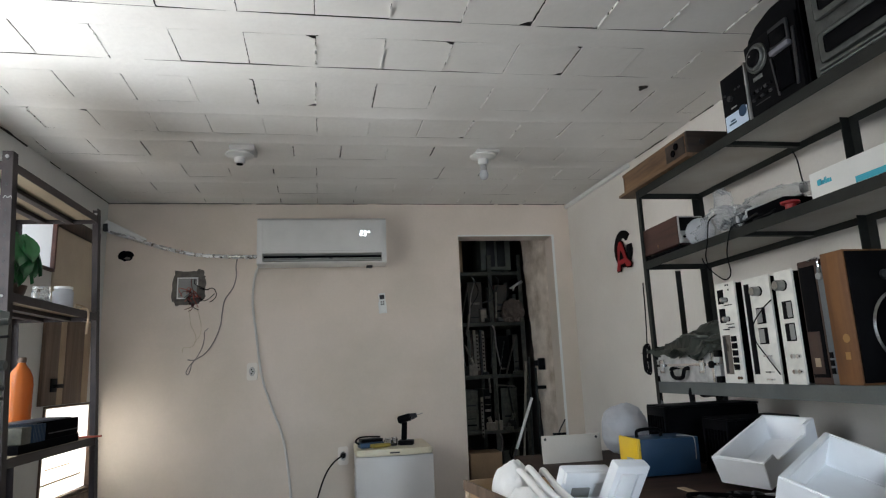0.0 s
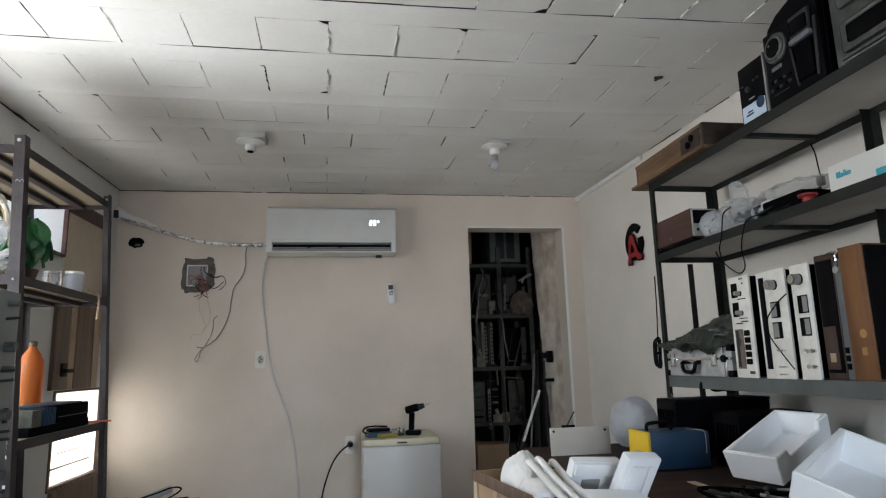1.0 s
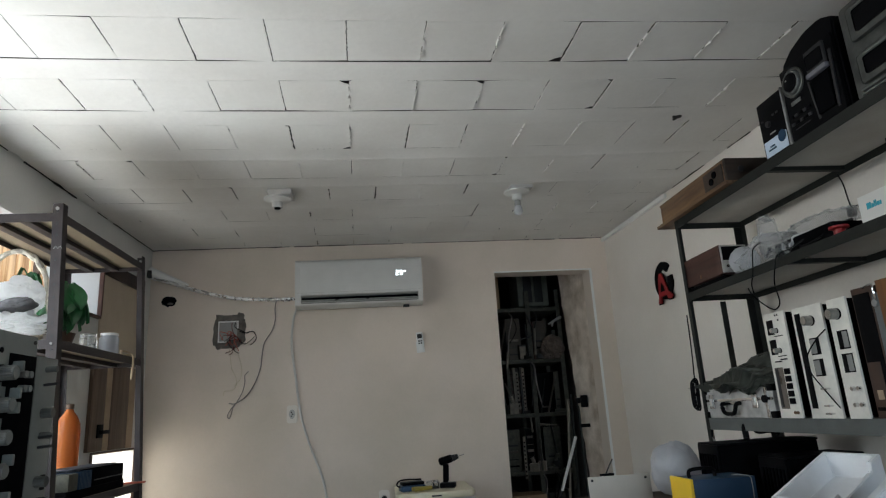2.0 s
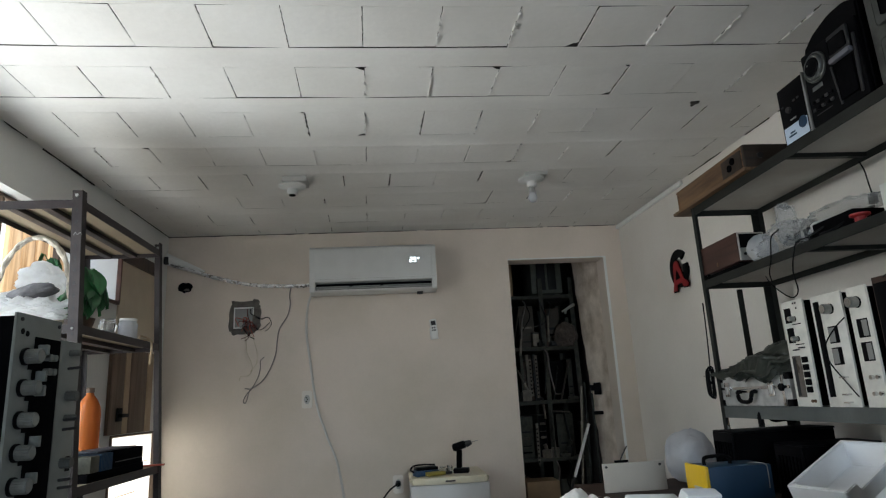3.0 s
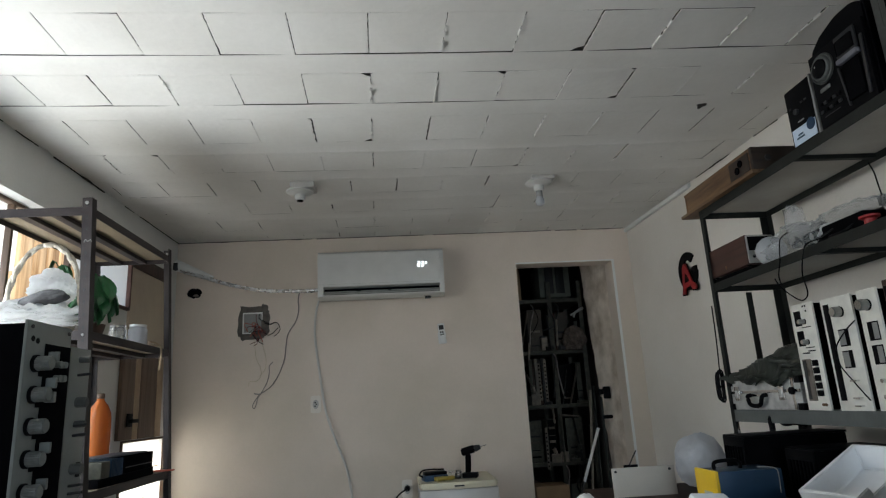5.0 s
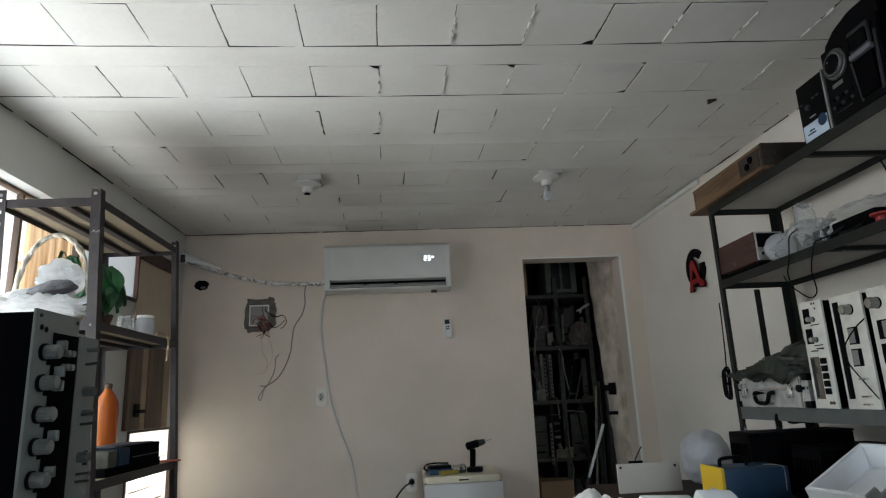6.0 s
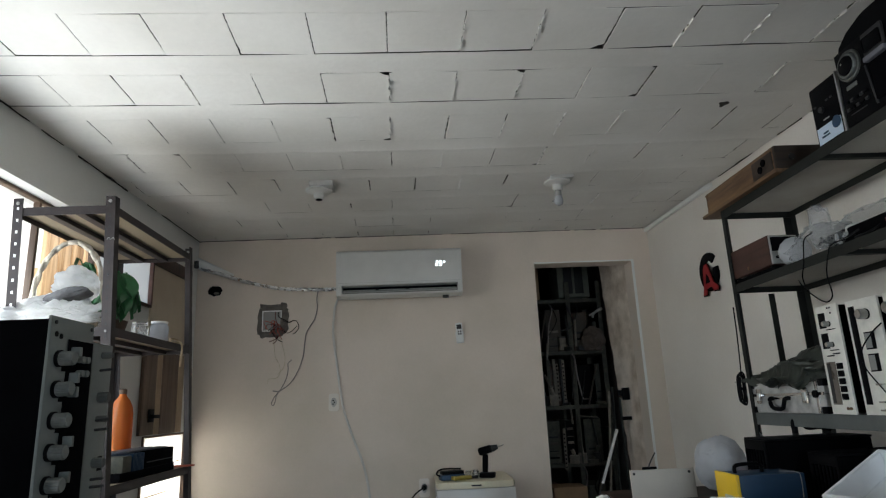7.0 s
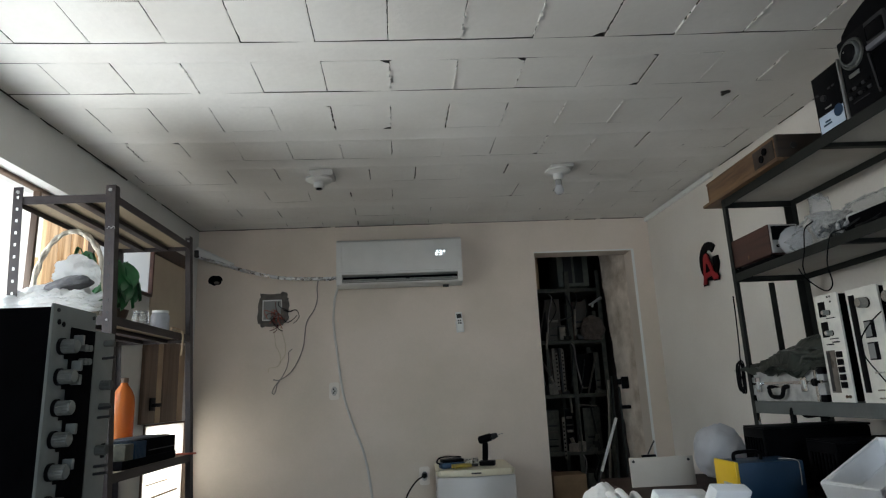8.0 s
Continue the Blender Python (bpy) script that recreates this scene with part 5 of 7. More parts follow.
def knob_at(t, y, z, r, ln, material=CHROME, x=-0.004):
    """A ribbed knob: dark skirt, metal body, bright turned end."""
    ln, r = ln * 1.7, r * 0.86
    bm = B()
    rod(bm, (x, y, z), (x - ln * 0.16, y, z), r * 1.04, 18)
    k = part("knob", bm, BLACK, t)
    bm = B()
    fluted(bm, ln * 0.16 + 0.0002, ln, r, 16, 0.06)
    bmesh.ops.transform(bm, matrix=Matrix.Translation((x, y, z)) @ Matrix.Scale(-1, 4, (1, 0, 0)), verts=bm.verts)
    part("knob_body", bm, KNOBMETAL, k)
    bm = B()
    rod(bm, (x - ln - 0.0002, y, z), (x - ln - 0.001, y, z), r * 0.8, 18)
    part("knob_cap", bm, material, k)


def receiver(y0, y1, h, label, face, side=BLACKMAT, lean=0.0):
    """A hi-fi unit stood on its end, face to the room."""
    t = thing("hifi_receiver", pose(1.64, y0, R_LOW, lean, 0, 0), label, "stereo receiver", "receivers on the shelf")
    w = y1 - y0
    part("face_plate", boxes((-0.004, 0.004, 0, w, 0, h), bevel=0.0015), face, t)
    part("cabinet", boxes((0.0045, 0.27, 0.006, w - 0.006, 0.004, h - 0.004), bevel=0.003), side, t)
    return t, w


# first unit: two dial windows, a tape slot and a row of keys
t, w = receiver(2.25, 2.362, 0.348, "pale champagne cassette deck standing on its end", CREAMFACE, lean=0.5)
for z in (0.275, 0.208):
    part("dial_window", boxes((-0.0055, -0.0042, w - 0.048, w - 0.014, z, z + 0.05)), BLACK, t)
    knob_at(t, w - 0.062, z + 0.012, 0.010, 0.013)
    part("slot", boxes((-0.0055, -0.0042, w - 0.09, w - 0.046, z - 0.008, z - 0.005)), BLACK, t)
part("tape_bay", boxes((-0.0055, -0.0042, w - 0.058, w - 0.014, 0.03, 0.165), bevel=0.0005), TAPEBROWN, t)
part("tape_window", boxes((-0.0068, -0.0056, w - 0.032, w - 0.018, 0.035, 0.16)), DARKGREY, t)
for i in range(5):
    part("key", boxes((-0.013, -0.0042, 0.018, 0.040, 0.045 + i * 0.024, 0.064 + i * 0.024), bevel=0.002), BLACK, t)
for y, z in ((0.03, 0.335), (0.042, 0.335), (0.03, 0.318)):
    part("jack", boxes((-0.0055, -0.0042, y, y + 0.006, z, z + 0.006)), BLACK, t)
for y, z in ((0.016, 0.018), (0.03, 0.018)):
    bm = B()
    rod(bm, (-0.0042, y, z), (-0.008, y, z), 0.005, 12)
    part("jack", bm, CRATEW, t)
for y, z in ((0.02, 0.188), (0.05, 0.182)):
    part("lever", boxes((-0.016, -0.0042, y, y + 0.022, z, z + 0.004), bevel=0.001), DARKGREY, t)

# second: long dark dial and two square meters
t, w = receiver(2.068, 2.205, 0.343, "pale champagne tuner amplifier standing on its end", CREAMFACE)
part("dial_glass", boxes((-0.0058, -0.0042, w - 0.038, w - 0.012, 0.03, 0.325), bevel=0.0005), BLACK, t, "long dark tuning dial")
knob_at(t, 0.052, 0.295, 0.018, 0.016)
for z in (0.19, 0.125):
    mt = part("meter", boxes((-0.0058, -0.0042, 0.035, 0.078, z, z + 0.052), bevel=0.0005), BLACK, t)
    part("meter_scale", boxes((-0.0068, -0.006, 0.05, 0.076, z + 0.004, z + 0.048)), GREYP, mt)
for z in (0.085, 0.035, 0.012):
    part("lever", boxes((-0.018, -0.0042, 0.03, 0.055, z, z + 0.005), bevel=0.001), CHROME, t)

# third: big knob, two meters, chrome levers
t, w = receiver(1.965, 2.042, 0.343, "pale champagne amplifier standing on its end", CREAMFACE)
knob_at(t, 0.04, 0.298, 0.019, 0.017)
for z in (0.195, 0.128):
    mt = part("meter", boxes((-0.0058, -0.0042, 0.014, 0.056, z, z + 0.054), bevel=0.0005), BLACK, t)
    part("meter_scale", boxes((-0.0068, -0.006, 0.016, 0.036, z + 0.004, z + 0.05)), GREYP, mt)
for z in (0.083, 0.038):
    for y in (0.012, 0.036):
        bm = B()
        rod(bm, (-0.0042, y, z), (-0.014, y, z), 0.006, 12)
        part("push_button", bm, CHROME, t)

# brown slim cabinet and grey unit
bt = thing("wooden_tape_deck", pose(1.65, 1.878, R_LOW), "dark brown wooden tape deck standing on its end", "tape deck", "receivers on the shelf")
part("cabinet", boxes((0.0, 0.26, 0.0, 0.075, 0.0, 0.358), bevel=0.003), DARKW, bt)
part("face", boxes((-0.003, -0.0003, 0.008, 0.068, 0.02, 0.34), bevel=0.001), BLACK, bt)
part("lower_face", boxes((-0.006, -0.0033, 0.02, 0.066, 0.03, 0.15), bevel=0.001), DARKW, bt)
part("tag", boxes((-0.0075, -0.0063, 0.03, 0.05, 0.05, 0.075)), CARTONLT, bt)
gr = thing("grey_recorder", pose(1.645, 1.852, R_LOW), "slim blue-grey recorder with a bent metal bracket", "recorder", "receivers on the shelf")
part("body", boxes((0.0, 0.24, 0.0, 0.024, 0.0, 0.335), bevel=0.006), mat("blue_grey_paint", (0.13, 0.145, 0.155), 0.5), gr)
for i in range(3):
    part("button", boxes((-0.004, -0.0003, 0.006, 0.018, 0.03 + i * 0.022, 0.046 + i * 0.022), bevel=0.001), BLACK, gr)
bm = B()
rod(bm, (-0.0003, 0.012, 0.305), (-0.006, 0.012, 0.305), 0.010, 16)
part("cap", bm, GREYP, gr)
bm = B()
tube(bm, [(0.0, 0.008, 0.30), (-0.004, 0.008, 0.335), (-0.002, 0.008, 0.355), (0.0, 0.03, 0.357), (0.0, 0.05, 0.352)], 0.003, 6, 5)
part("bracket", bm, CHROME, gr)

tt = thing("wooden_loudspeaker", pose(1.642, 1.765, R_LOW), "orange-brown veneered loudspeaker with a black baffle", "speaker")
part("cabinet", boxes((0.0, 0.29, 0.004, 0.085, 0.0, 0.364), bevel=0.002), TANW, tt)
part("baffle", boxes((0.004, 0.286, -0.004, 0.0035, 0.006, 0.358), bevel=0.001), BLACK, tt)
m = pose(0.15, -0.0045, 0.15, 90, 0, 0)
bm = B()
lathe(bm, [(0.105, 0), (0.105, 0.006), (0.098, 0.009), (0.092, 0.004)], 36, m=m, cap=False)
wf = part("woofer_ring", bm, CHROME, tt, "chrome woofer ring")
bm = B()
lathe(bm, [(0.0915, 0), (0.088, 0.006), (0.075, 0.004), (0.03, 0.0015), (0.012, 0.004)], 36, m=m)
part("cone", bm, BLACKMAT, wf)
bm = B()
lathe(bm, [(0.014, 0), (0.013, 0.008), (0.009, 0.010)], 20, m=pose(0.11, -0.0045, 0.292, 90, 0, 0))
part("tweeter", bm, DARKGREY, tt)
part("badge", boxes((-0.0016, -0.0003, 0.030, 0.046, 0.068, 0.088)), OCHRE, tt)
bm = B()
rod(bm, (-0.0003, 0.035, 0.125), (-0.0016, 0.035, 0.125), 0.012, 16)
part("seal", bm, OCHRE, tt)
# cable draped over the faces
cable("audio_cable", [(1.63, 2.06, R_LOW + 0.26), (1.625, 2.10, R_LOW + 0.235), (1.622, 2.15, R_LOW + 0.19), (1.625, 2.155, R_LOW + 0.14), (1.625, 2.11, R_LOW + 0.085), (1.628, 2.062, R_LOW + 0.03)], 0.002, BLACK, "thin black audio cable draped over the receivers")

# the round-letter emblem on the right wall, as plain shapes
em = thing("wall_emblem", pose(east(3.765), 3.765, 1.905, 0, 0, 2.58), "black and red painted wooden emblem on the wall", "wall sign")
bm = B()
arc = [radians(42 + 312 * i / 32) for i in range(33)]
pts = [(-0.106 * math.cos(a), 0.112 * math.sin(a)) for a in arc]
pts += [(-0.052 * math.cos(a), 0.066 * math.sin(a)) for a in reversed(arc)]
extrude(bm, pts, "x", -0.012, -0.001)
part("ring", bm, BLACK, em, "open black ring")
part("ring_bar", boxes((-0.0125, -0.0012, -0.100, -0.045, -0.030, 0.016), bevel=0.003), BLACK, em)
# a broad red shape on two feet with a small opening
for name, k, lo, hi, mt, lb in (("backing", 0.004, -0.016, -0.0127, BLACK, ""), ("red_shape", -0.003, -0.022, -0.0162, RED, "red painted shape")):
    bm = B()
    extrude(bm, [(0.080 + k, -0.130 - k), (0.036 - k, -0.132 - k), (0.028 - k, -0.098 - k), (-0.026 + k, -0.092 - k), (-0.044 + k, -0.118 - k), (-0.090 - k, -0.122 - k), (-0.102 - k, -0.104), (-0.084 - k, -0.082 + k), (-0.056 - k, -0.066 + k), (-0.030 - k, -0.01), (-0.012 - k, 0.036 + k), (0.006, 0.050 + k), (0.030 + k, 0.046 + k), (0.046 + k, 0.02), (0.056 + k, -0.04), (0.064 + k, -0.09)], "x", lo, hi)
    part(name, bm, mt, em, lb)
bm = B()
extrude(bm, [(0.030, -0.066), (-0.022, -0.062), (-0.008, -0.03), (0.012, -0.008)], "x", -0.0235, -0.0222)
part("opening", bm, BLACK, em)

# ---- bench below the rack ----
TZ = 0.85
tb = thing("work_table", pose(1.30, 2.3, 0), "dark brown wooden work table", "table")
part("tabletop", boxes((-0.27, 0.32, -0.95, 0.74, TZ - 0.03, TZ), bevel=0.004), TABLEW, tb)
part("apron", boxes((-0.25, 0.25, -0.90, -0.88, TZ - 0.12, TZ - 0.031)), TABLEW, tb)
part("apron", boxes((-0.25, 0.25, 0.68, 0.70, TZ - 0.12, TZ - 0.031)), TABLEW, tb)
for x in (-0.25, 0.25):
    for y in (-0.92, 0.66):
        part("leg", boxes((x, x + 0.05, y + 0.0005 * (y > 0), y + 0.05, 0, TZ - 0.121), bevel=0.004), TABLEW, tb)

wd = thing("battery_charger", pose(1.265, 2.33, TZ), "navy blue charger box with a yellow front and handle", "charger")
part("case", boxes((0.012, 0.222, 0.0, 0.14, 0.004, 0.122), bevel=0.004), BLUE, wd)
part("front", boxes((0.0, 0.0115, -0.002, 0.142, 0.0, 0.125), bevel=0.003), YELLOW, wd, "yellow front panel")
lbx = part("label", boxes((-0.0015, -0.0003, 0.03, 0.085, 0.018, 0.06), bevel=0.0004), LIGHTGREY, wd, "pale printed label")
for z in (0.026, 0.036, 0.046):
    part("print_bar", boxes((-0.0024, -0.0016, 0.036, 0.078, z, z + 0.004)), DARKW, lbx)
bm = B()
tube(bm, [(0.035, 0.07, 0.122), (0.036, 0.07, 0.142), (0.06, 0.07, 0.148), (0.10, 0.07, 0.148), (0.122, 0.07, 0.142), (0.124, 0.07, 0.122)], 0.006, 8, 5)
part("handle", bm, BLACK, wd)
bm = B()
tube(bm, [(0.17, 0.05, 0.125), (0.20, 0.0, 0.124), (0.207, -0.003, 0.10), (0.205, -0.004, 0.05)], 0.0015, 6, 6)
part("tie", bm, GREYP, wd)

for x0, x1, y0, y1, h, lb in ((1.475, 1.86, 2.52, 2.66, 0.205, "black audio cabinet with a ribbed end"), (1.56, 1.83, 2.27, 2.42, 0.17, "black power amplifier with a vented end")):
    t = thing("black_amplifier", pose(x0, y0, TZ), lb, "amplifier", "amplifiers under the shelf")
    w, d = x1 - x0, y1 - y0
    part("cabinet", boxes((0.008, w, 0, d, 0.006, h), bevel=0.004), BLACKMAT, t)
    part("end_panel", boxes((0.0, 0.0075, 0.002, d - 0.002, 0.0, h + 0.003), bevel=0.002), BLACK, t)
    for i in range(7):
        part("rib", boxes((-0.006, -0.0003, 0.01 + i * 0.018, 0.018 + i * 0.018, 0.03, h - 0.03), bevel=0.001), BLACKMAT, t)
    part("lid", boxes((0.004, w + 0.002, -0.003, d + 0.003, h + 0.0005, h + 0.008), bevel=0.002), BLACK, t)
    for x in (0.04, w - 0.04):
        for y in (0.03, d - 0.03):
            bm = B()
            rod(bm, (x, y, 0), (x, y, 0.006), 0.012, 10)
            part("foot", bm, BLACK, t)

# plug and small things on the black cabinet
bm = B()
tube(bm, [(0.0, 0.0, 0.01), (0.0, 0.0, 0.05), (0.03, 0.0, 0.062), (0.045, 0.0, 0.03), (0.09, 0.0, 0.03), (0.13, 0.0, 0.02)], 0.01, 8, 5)
solid("coiled_plug", bm, BLACK, "black plug and coiled cord on the cabinet", "plug", m=pose(1.64, 2.6, TZ + 0.213))

# wrapped globe, grey plate
gl = thing("wrapped_lamp", pose(1.505, 2.93, TZ), "large globe wrapped in milky plastic film", "lamp")
bm = B()
crumple(bm, 0.100, 0.100, 0.100, 0.12, 2.0, 17, (0, 0, 0.099), flat=-1.0, sub=5)
for v in bm.verts:
    f = max(0.0, min(1.0, (0.10 - v.co.z) / 0.10))
    k = 1 + 0.9 * f * f * max(0.0, 1 - (v.co.xy.length / 0.11))
    v.co.x *= k
    v.co.y *= k
    v.co.z = max(0.0, v.co.z)
part("film", bm, MILKFILM, gl)
bm = B()
lathe(bm, [(0.035, 0.012), (0.043, 0.035), (0.062, 0.07), (0.07, 0.11), (0.06, 0.14), (0.03, 0.158), (0.01, 0.162)], 28)
part("globe", bm, BULB, gl)
gp = thing("metal_plate", pose(1.20, 2.76, TZ, -4, 0, 0), "pale grey metal cover plate standing on edge", "plate")
part("plate", boxes((-0.125, 0.12, 0, 0.012, 0, 0.105), bevel=0.002), mat("pale_grey_enamel", (0.54, 0.495, 0.44), 0.55, var=0.06), gp)
for x in (-0.112, 0.10):
    bm = B()
    rod(bm, (x, -0.0003, 0.092), (x, -0.004, 0.092), 0.005, 10)
    part("screw", bm, DARKGREY, gp)
part("clip", boxes((-0.075, -0.02, 0.001, 0.01, 0.1055, 0.115), bevel=0.002), BLACK, gp)
bm = B()
tube(bm, [(-0.05, 0.006, 0.115), (-0.035, 0.006, 0.14), (-0.018, 0.006, 0.165)], 0.0025, 6, 4)
part("aerial", bm, DARKGREY, gp)


def styro_box(m, w, d, h, t, label):
    """A foam packing half in one piece: floor, walls with a notched rim, a grey plate for a recess's shade."""
    o = thing("styrofoam_box", m, label, "packing foam", "foam packing")
    bm = B()
    n = h - 0.28 * h
    ring = [(-1, -1, h), (1, -1, h), (1, -0.62, h), (1, -0.55, n), (1, 0.55, n), (1, 0.62, h), (1, 1, h), (-1, 1, h), (-1, 0.5, h), (-1, -0.5, h)]
    rows = []
    for sx, sy, z in ring:
        ox, oy = sx * w / 2, sy * d / 2
        ix, iy = sx * (w / 2 - t), (sy * (d / 2 - t) if abs(sy) == 1 else oy)
        rows.append([bm.verts.new(v) for v in ((ox * 0.94, oy * 0.96, 0), (ox, oy, z), (ix, iy, z), (ix * 0.95, iy * 0.97, t))])
    k = len(rows)
    for i in range(k):
        a, b = rows[i], rows[(i + 1) % k]
        for j in range(3):
            bm.faces.new((a[j], b[j], b[j + 1], a[j + 1]))
    bm.faces.new([r[3] for r in rows])
    bm.faces.new([r[0] for r in reversed(rows)])
    bmesh.ops.recalc_face_normals(bm, faces=bm.faces)
    bmesh.ops.bevel(bm, geom=[e for e in bm.edges if e.calc_face_angle(0) > 0.5], offset=0.0028, segments=2, affect="EDGES")
    part("shell", bm, STYRO, o)
    part("recess", boxes((-w * 0.2, w * 0.1, -d * 0.487, -d * 0.482, h * 0.35, h * 0.62)), GREYP, o)
    return o


styro_box(pose(1.573, 2.088, TZ + 0.061, 19.5, 1.3, -66.7), 0.165, 0.307, 0.085, 0.015, "white styrofoam packing box lying tilted, open")
styro_box(pose(1.371, 1.59, TZ + 0.049, 9.7, 20.8, -51.9), 0.185, 0.355, 0.088, 0.016, "white styrofoam packing box tilted towards the room")
# cables and scraps under the foam
for i in range(9):
    r2 = random.Random(90 + i)
    pts = [(r2.uniform(1.15, 1.5), r2.uniform(1.55, 1.95), TZ + r2.uniform(0.006, 0.03)) for _ in range(5)]
    cable("loose_cable", pts, r2.uniform(0.003, 0.006), (BLACK, BLACKMAT, DARKGREY, CABLEG)[i % 4], "tangled black cable end on the table")
st = thing("masking_tape_strip", pose(1.30, 2.1, TZ), "small strip of pale tape on the table", "tape")
part("strip", boxes((-0.012, 0.012, -0.04, 0.04, 0.0005, 0.003)), CARTONLT, st)


def open_carton():
    """A tall open cardboard box full of packing foam."""
    t = thing("open_carton", pose(0.809, 1.938, 0, 0, 0, 9.0), "tall open cardboard box full of white packing", "box")
    w, d, h = 0.11, 0.283, 0.905
    for s in ((-w, -w + 0.006, -d, d, 0.0, h), (w - 0.006, w, -d, d, 0.0, h), (-w + 0.0065, w - 0.0065, -d, -d + 0.006, 0, h), (-w + 0.0065, w - 0.0065, d - 0.006, d, 0, h)):
        part("side", boxes(s, bevel=0.001), CARTON, t)
    part("bottom", boxes((-w + 0.0065, w - 0.0065, -d + 0.0065, d - 0.0065, 0.0005, 0.006)), CARTON, t)
    part("inner_layer", boxes((-w + 0.0065, w - 0.0065, -d + 0.0065, d - 0.0065, 0.80, 0.815)), CARTONLT, t, "folded cardboard layer under the foam")
    part("rim_strip", boxes((-w - 0.008, -w - 0.0005, -d - 0.004, d + 0.004, h - 0.026, h + 0.003), bevel=0.001), BROWNW, t, "dark worn rim")
    for k in range(4):
        part("batten", boxes((-w - 0.004, -w - 0.0005, d - 0.03 - k * 0.15, d - k * 0.15, 0.1, h - 0.025)), CARTONLT, t)
    return t


open_carton()
CZ = 0.816
for i, (x, y, rx, ry, rz, z) in enumerate(((0.762, 2.05, 0.058, 0.10, 0.092, 0.035), (0.765, 1.90, 0.052, 0.11, 0.064, 0.02))):
    bm = B()
    crumple(bm, rx, ry, rz, 0.14, 1.2, 31 + i, sub=5, flat=-0.5)
    for v in bm.verts:
        v.co += v.co.normalized() * 0.004 * noise.noise(Vector((v.co.x * 60, v.co.y * 25, v.co.z * 25)))
    solid("foam_wrap", bm, FOAMTUBE, "bulging white foam wrap in the box", "packing foam", "foam packing", m=pose(x, y, CZ + z + 0.03))
for i, pts in enumerate(([(0.758, 2.0, 0.945), (0.761, 1.97, 0.955), (0.754, 1.80, 0.935), (0.757, 1.62, 0.905), (0.765, 1.56, 0.88)], [(0.786, 2.0, 0.95), (0.786, 1.97, 0.962), (0.776, 1.80, 0.940), (0.788, 1.62, 0.902), (0.80, 1.56, 0.875)], [(0.826, 2.0, 0.945), (0.824, 1.97, 0.953), (0.808, 1.80, 0.934), (0.819, 1.62, 0.901), (0.83, 1.56, 0.875)], [(0.80, 1.99, 0.925), (0.795, 1.92, 0.93), (0.792, 1.80, 0.915), (0.80, 1.66, 0.888), (0.81, 1.58, 0.862)])):
    bm = B()
    tube(bm, pts, 0.0085, 14, 6, 0.02)
    solid("foam_tube", bm, FOAMTUBE, "white foam pipe sleeve lying across the box", "foam tube", "foam tubes in the box")
sb = thing("slotted_packing", pose(0.722, 1.752, 0.865, -20, 0, -6), "white packing block with two dark slots", "packing foam", "foam packing")
part("block", boxes((-0.012, 0.078, 0.0, 0.05, -0.02, 0.060), bevel=0.004), STYRO, sb)
# black plates for the shade inside two slots
for x in (0.0, 0.030):
    part("slot", boxes((x, x + 0.018, -0.001, -0.0002, 0.018, 0.048)), BLACKMAT, sb)
fp = thing("moulded_packing", pose(0.943, 1.795, 0.872, 29.3, 5.3, 15.1), "white moulded styrofoam packing with raised bosses", "packing foam", "foam packing")
part("slab", boxes((-0.048, 0.048, 0.0, 0.030, -0.02, 0.134), bevel=0.006), STYRO, fp)
for s in ((-0.034, 0.008, -0.008, -0.0005, 0.02, 0.115), (0.016, 0.034, -0.006, -0.0005, 0.02, 0.115)):
    part("boss", boxes(s, bevel=0.003), STYRO, fp)
fs = thing("moulded_packing", pose(0.905, 1.70, 0.893, 8, 6, 12), "white styrofoam slab lying on the box rim", "packing foam", "foam packing")
part("slab", boxes((-0.10, 0.055, -0.06, 0.06, 0.0, 0.022), bevel=0.005), STYRO, fs)
part("rib", boxes((-0.09, 0.045, -0.05, -0.035, 0.0225, 0.030), bevel=0.003), STYRO, fs)
fq = thing("moulded_packing", pose(0.878, 1.86, 0.868, 24, 4, 12), "white moulded styrofoam tray, a grey plate for its recess shade", "packing foam", "foam packing")
part("slab", boxes((-0.075, 0.06, 0.0, 0.028, -0.02, 0.115), bevel=0.005), STYRO, fq)
part("rim", boxes((-0.075, 0.06, -0.012, -0.0005, 0.085, 0.115), bevel=0.004), STYRO, fq)
# grey plate coloured as the shade of a recess
part("recess_shade", boxes((-0.045, 0.005, -0.004, -0.0005, 0.03, 0.07), bevel=0.001), GREYP, fq)

# ---- left side ----
S2, S3 = 1.5445, 1.0045


def lean_x(z):
    return 0.05 * (2.035 - z)


def basket():
    bx, by = -1.062 + lean_x(S2), 2.70
    t = thing("wicker_basket", pose(bx, by, S2), "pale wicker basket with a tall hooped handle", "basket")
    for i in range(5):
        bm = B()
        r = 0.10 + 0.003 * i
        ring = [(r * math.cos(2 * math.pi * k / 20), r * 0.85 * math.sin(2 * math.pi * k / 20), 0.008 + 0.0145 * i + 0.003 * ((k + i) % 2)) for k in range(21)]
        tube(bm, ring, 0.0075, 6, 2)
        part("coil", bm, WICKER, t)
    bm = B()
    lathe(bm, [(0.08, 0.0005), (0.095, 0.001), (0.095, 0.008)], 24)
    part("base", bm, WICKER, t)
    for k in (-1, 1):
        bm = B()
        pts = []
        for i in range(15):
            a = math.pi * i / 14
            pts.append((-0.135 * math.cos(a) + 0.004 * math.sin(i * 2.2 * k), 0.007 * math.cos(i * 2.2) * k, 0.11 + 0.245 * math.sin(a) + 0.004 * math.cos(i * 2.2) * k))
        tube(bm, pts, 0.0085, 8, 5, 0.1)
        part("handle", bm, WICKER, t)
    return bx, by


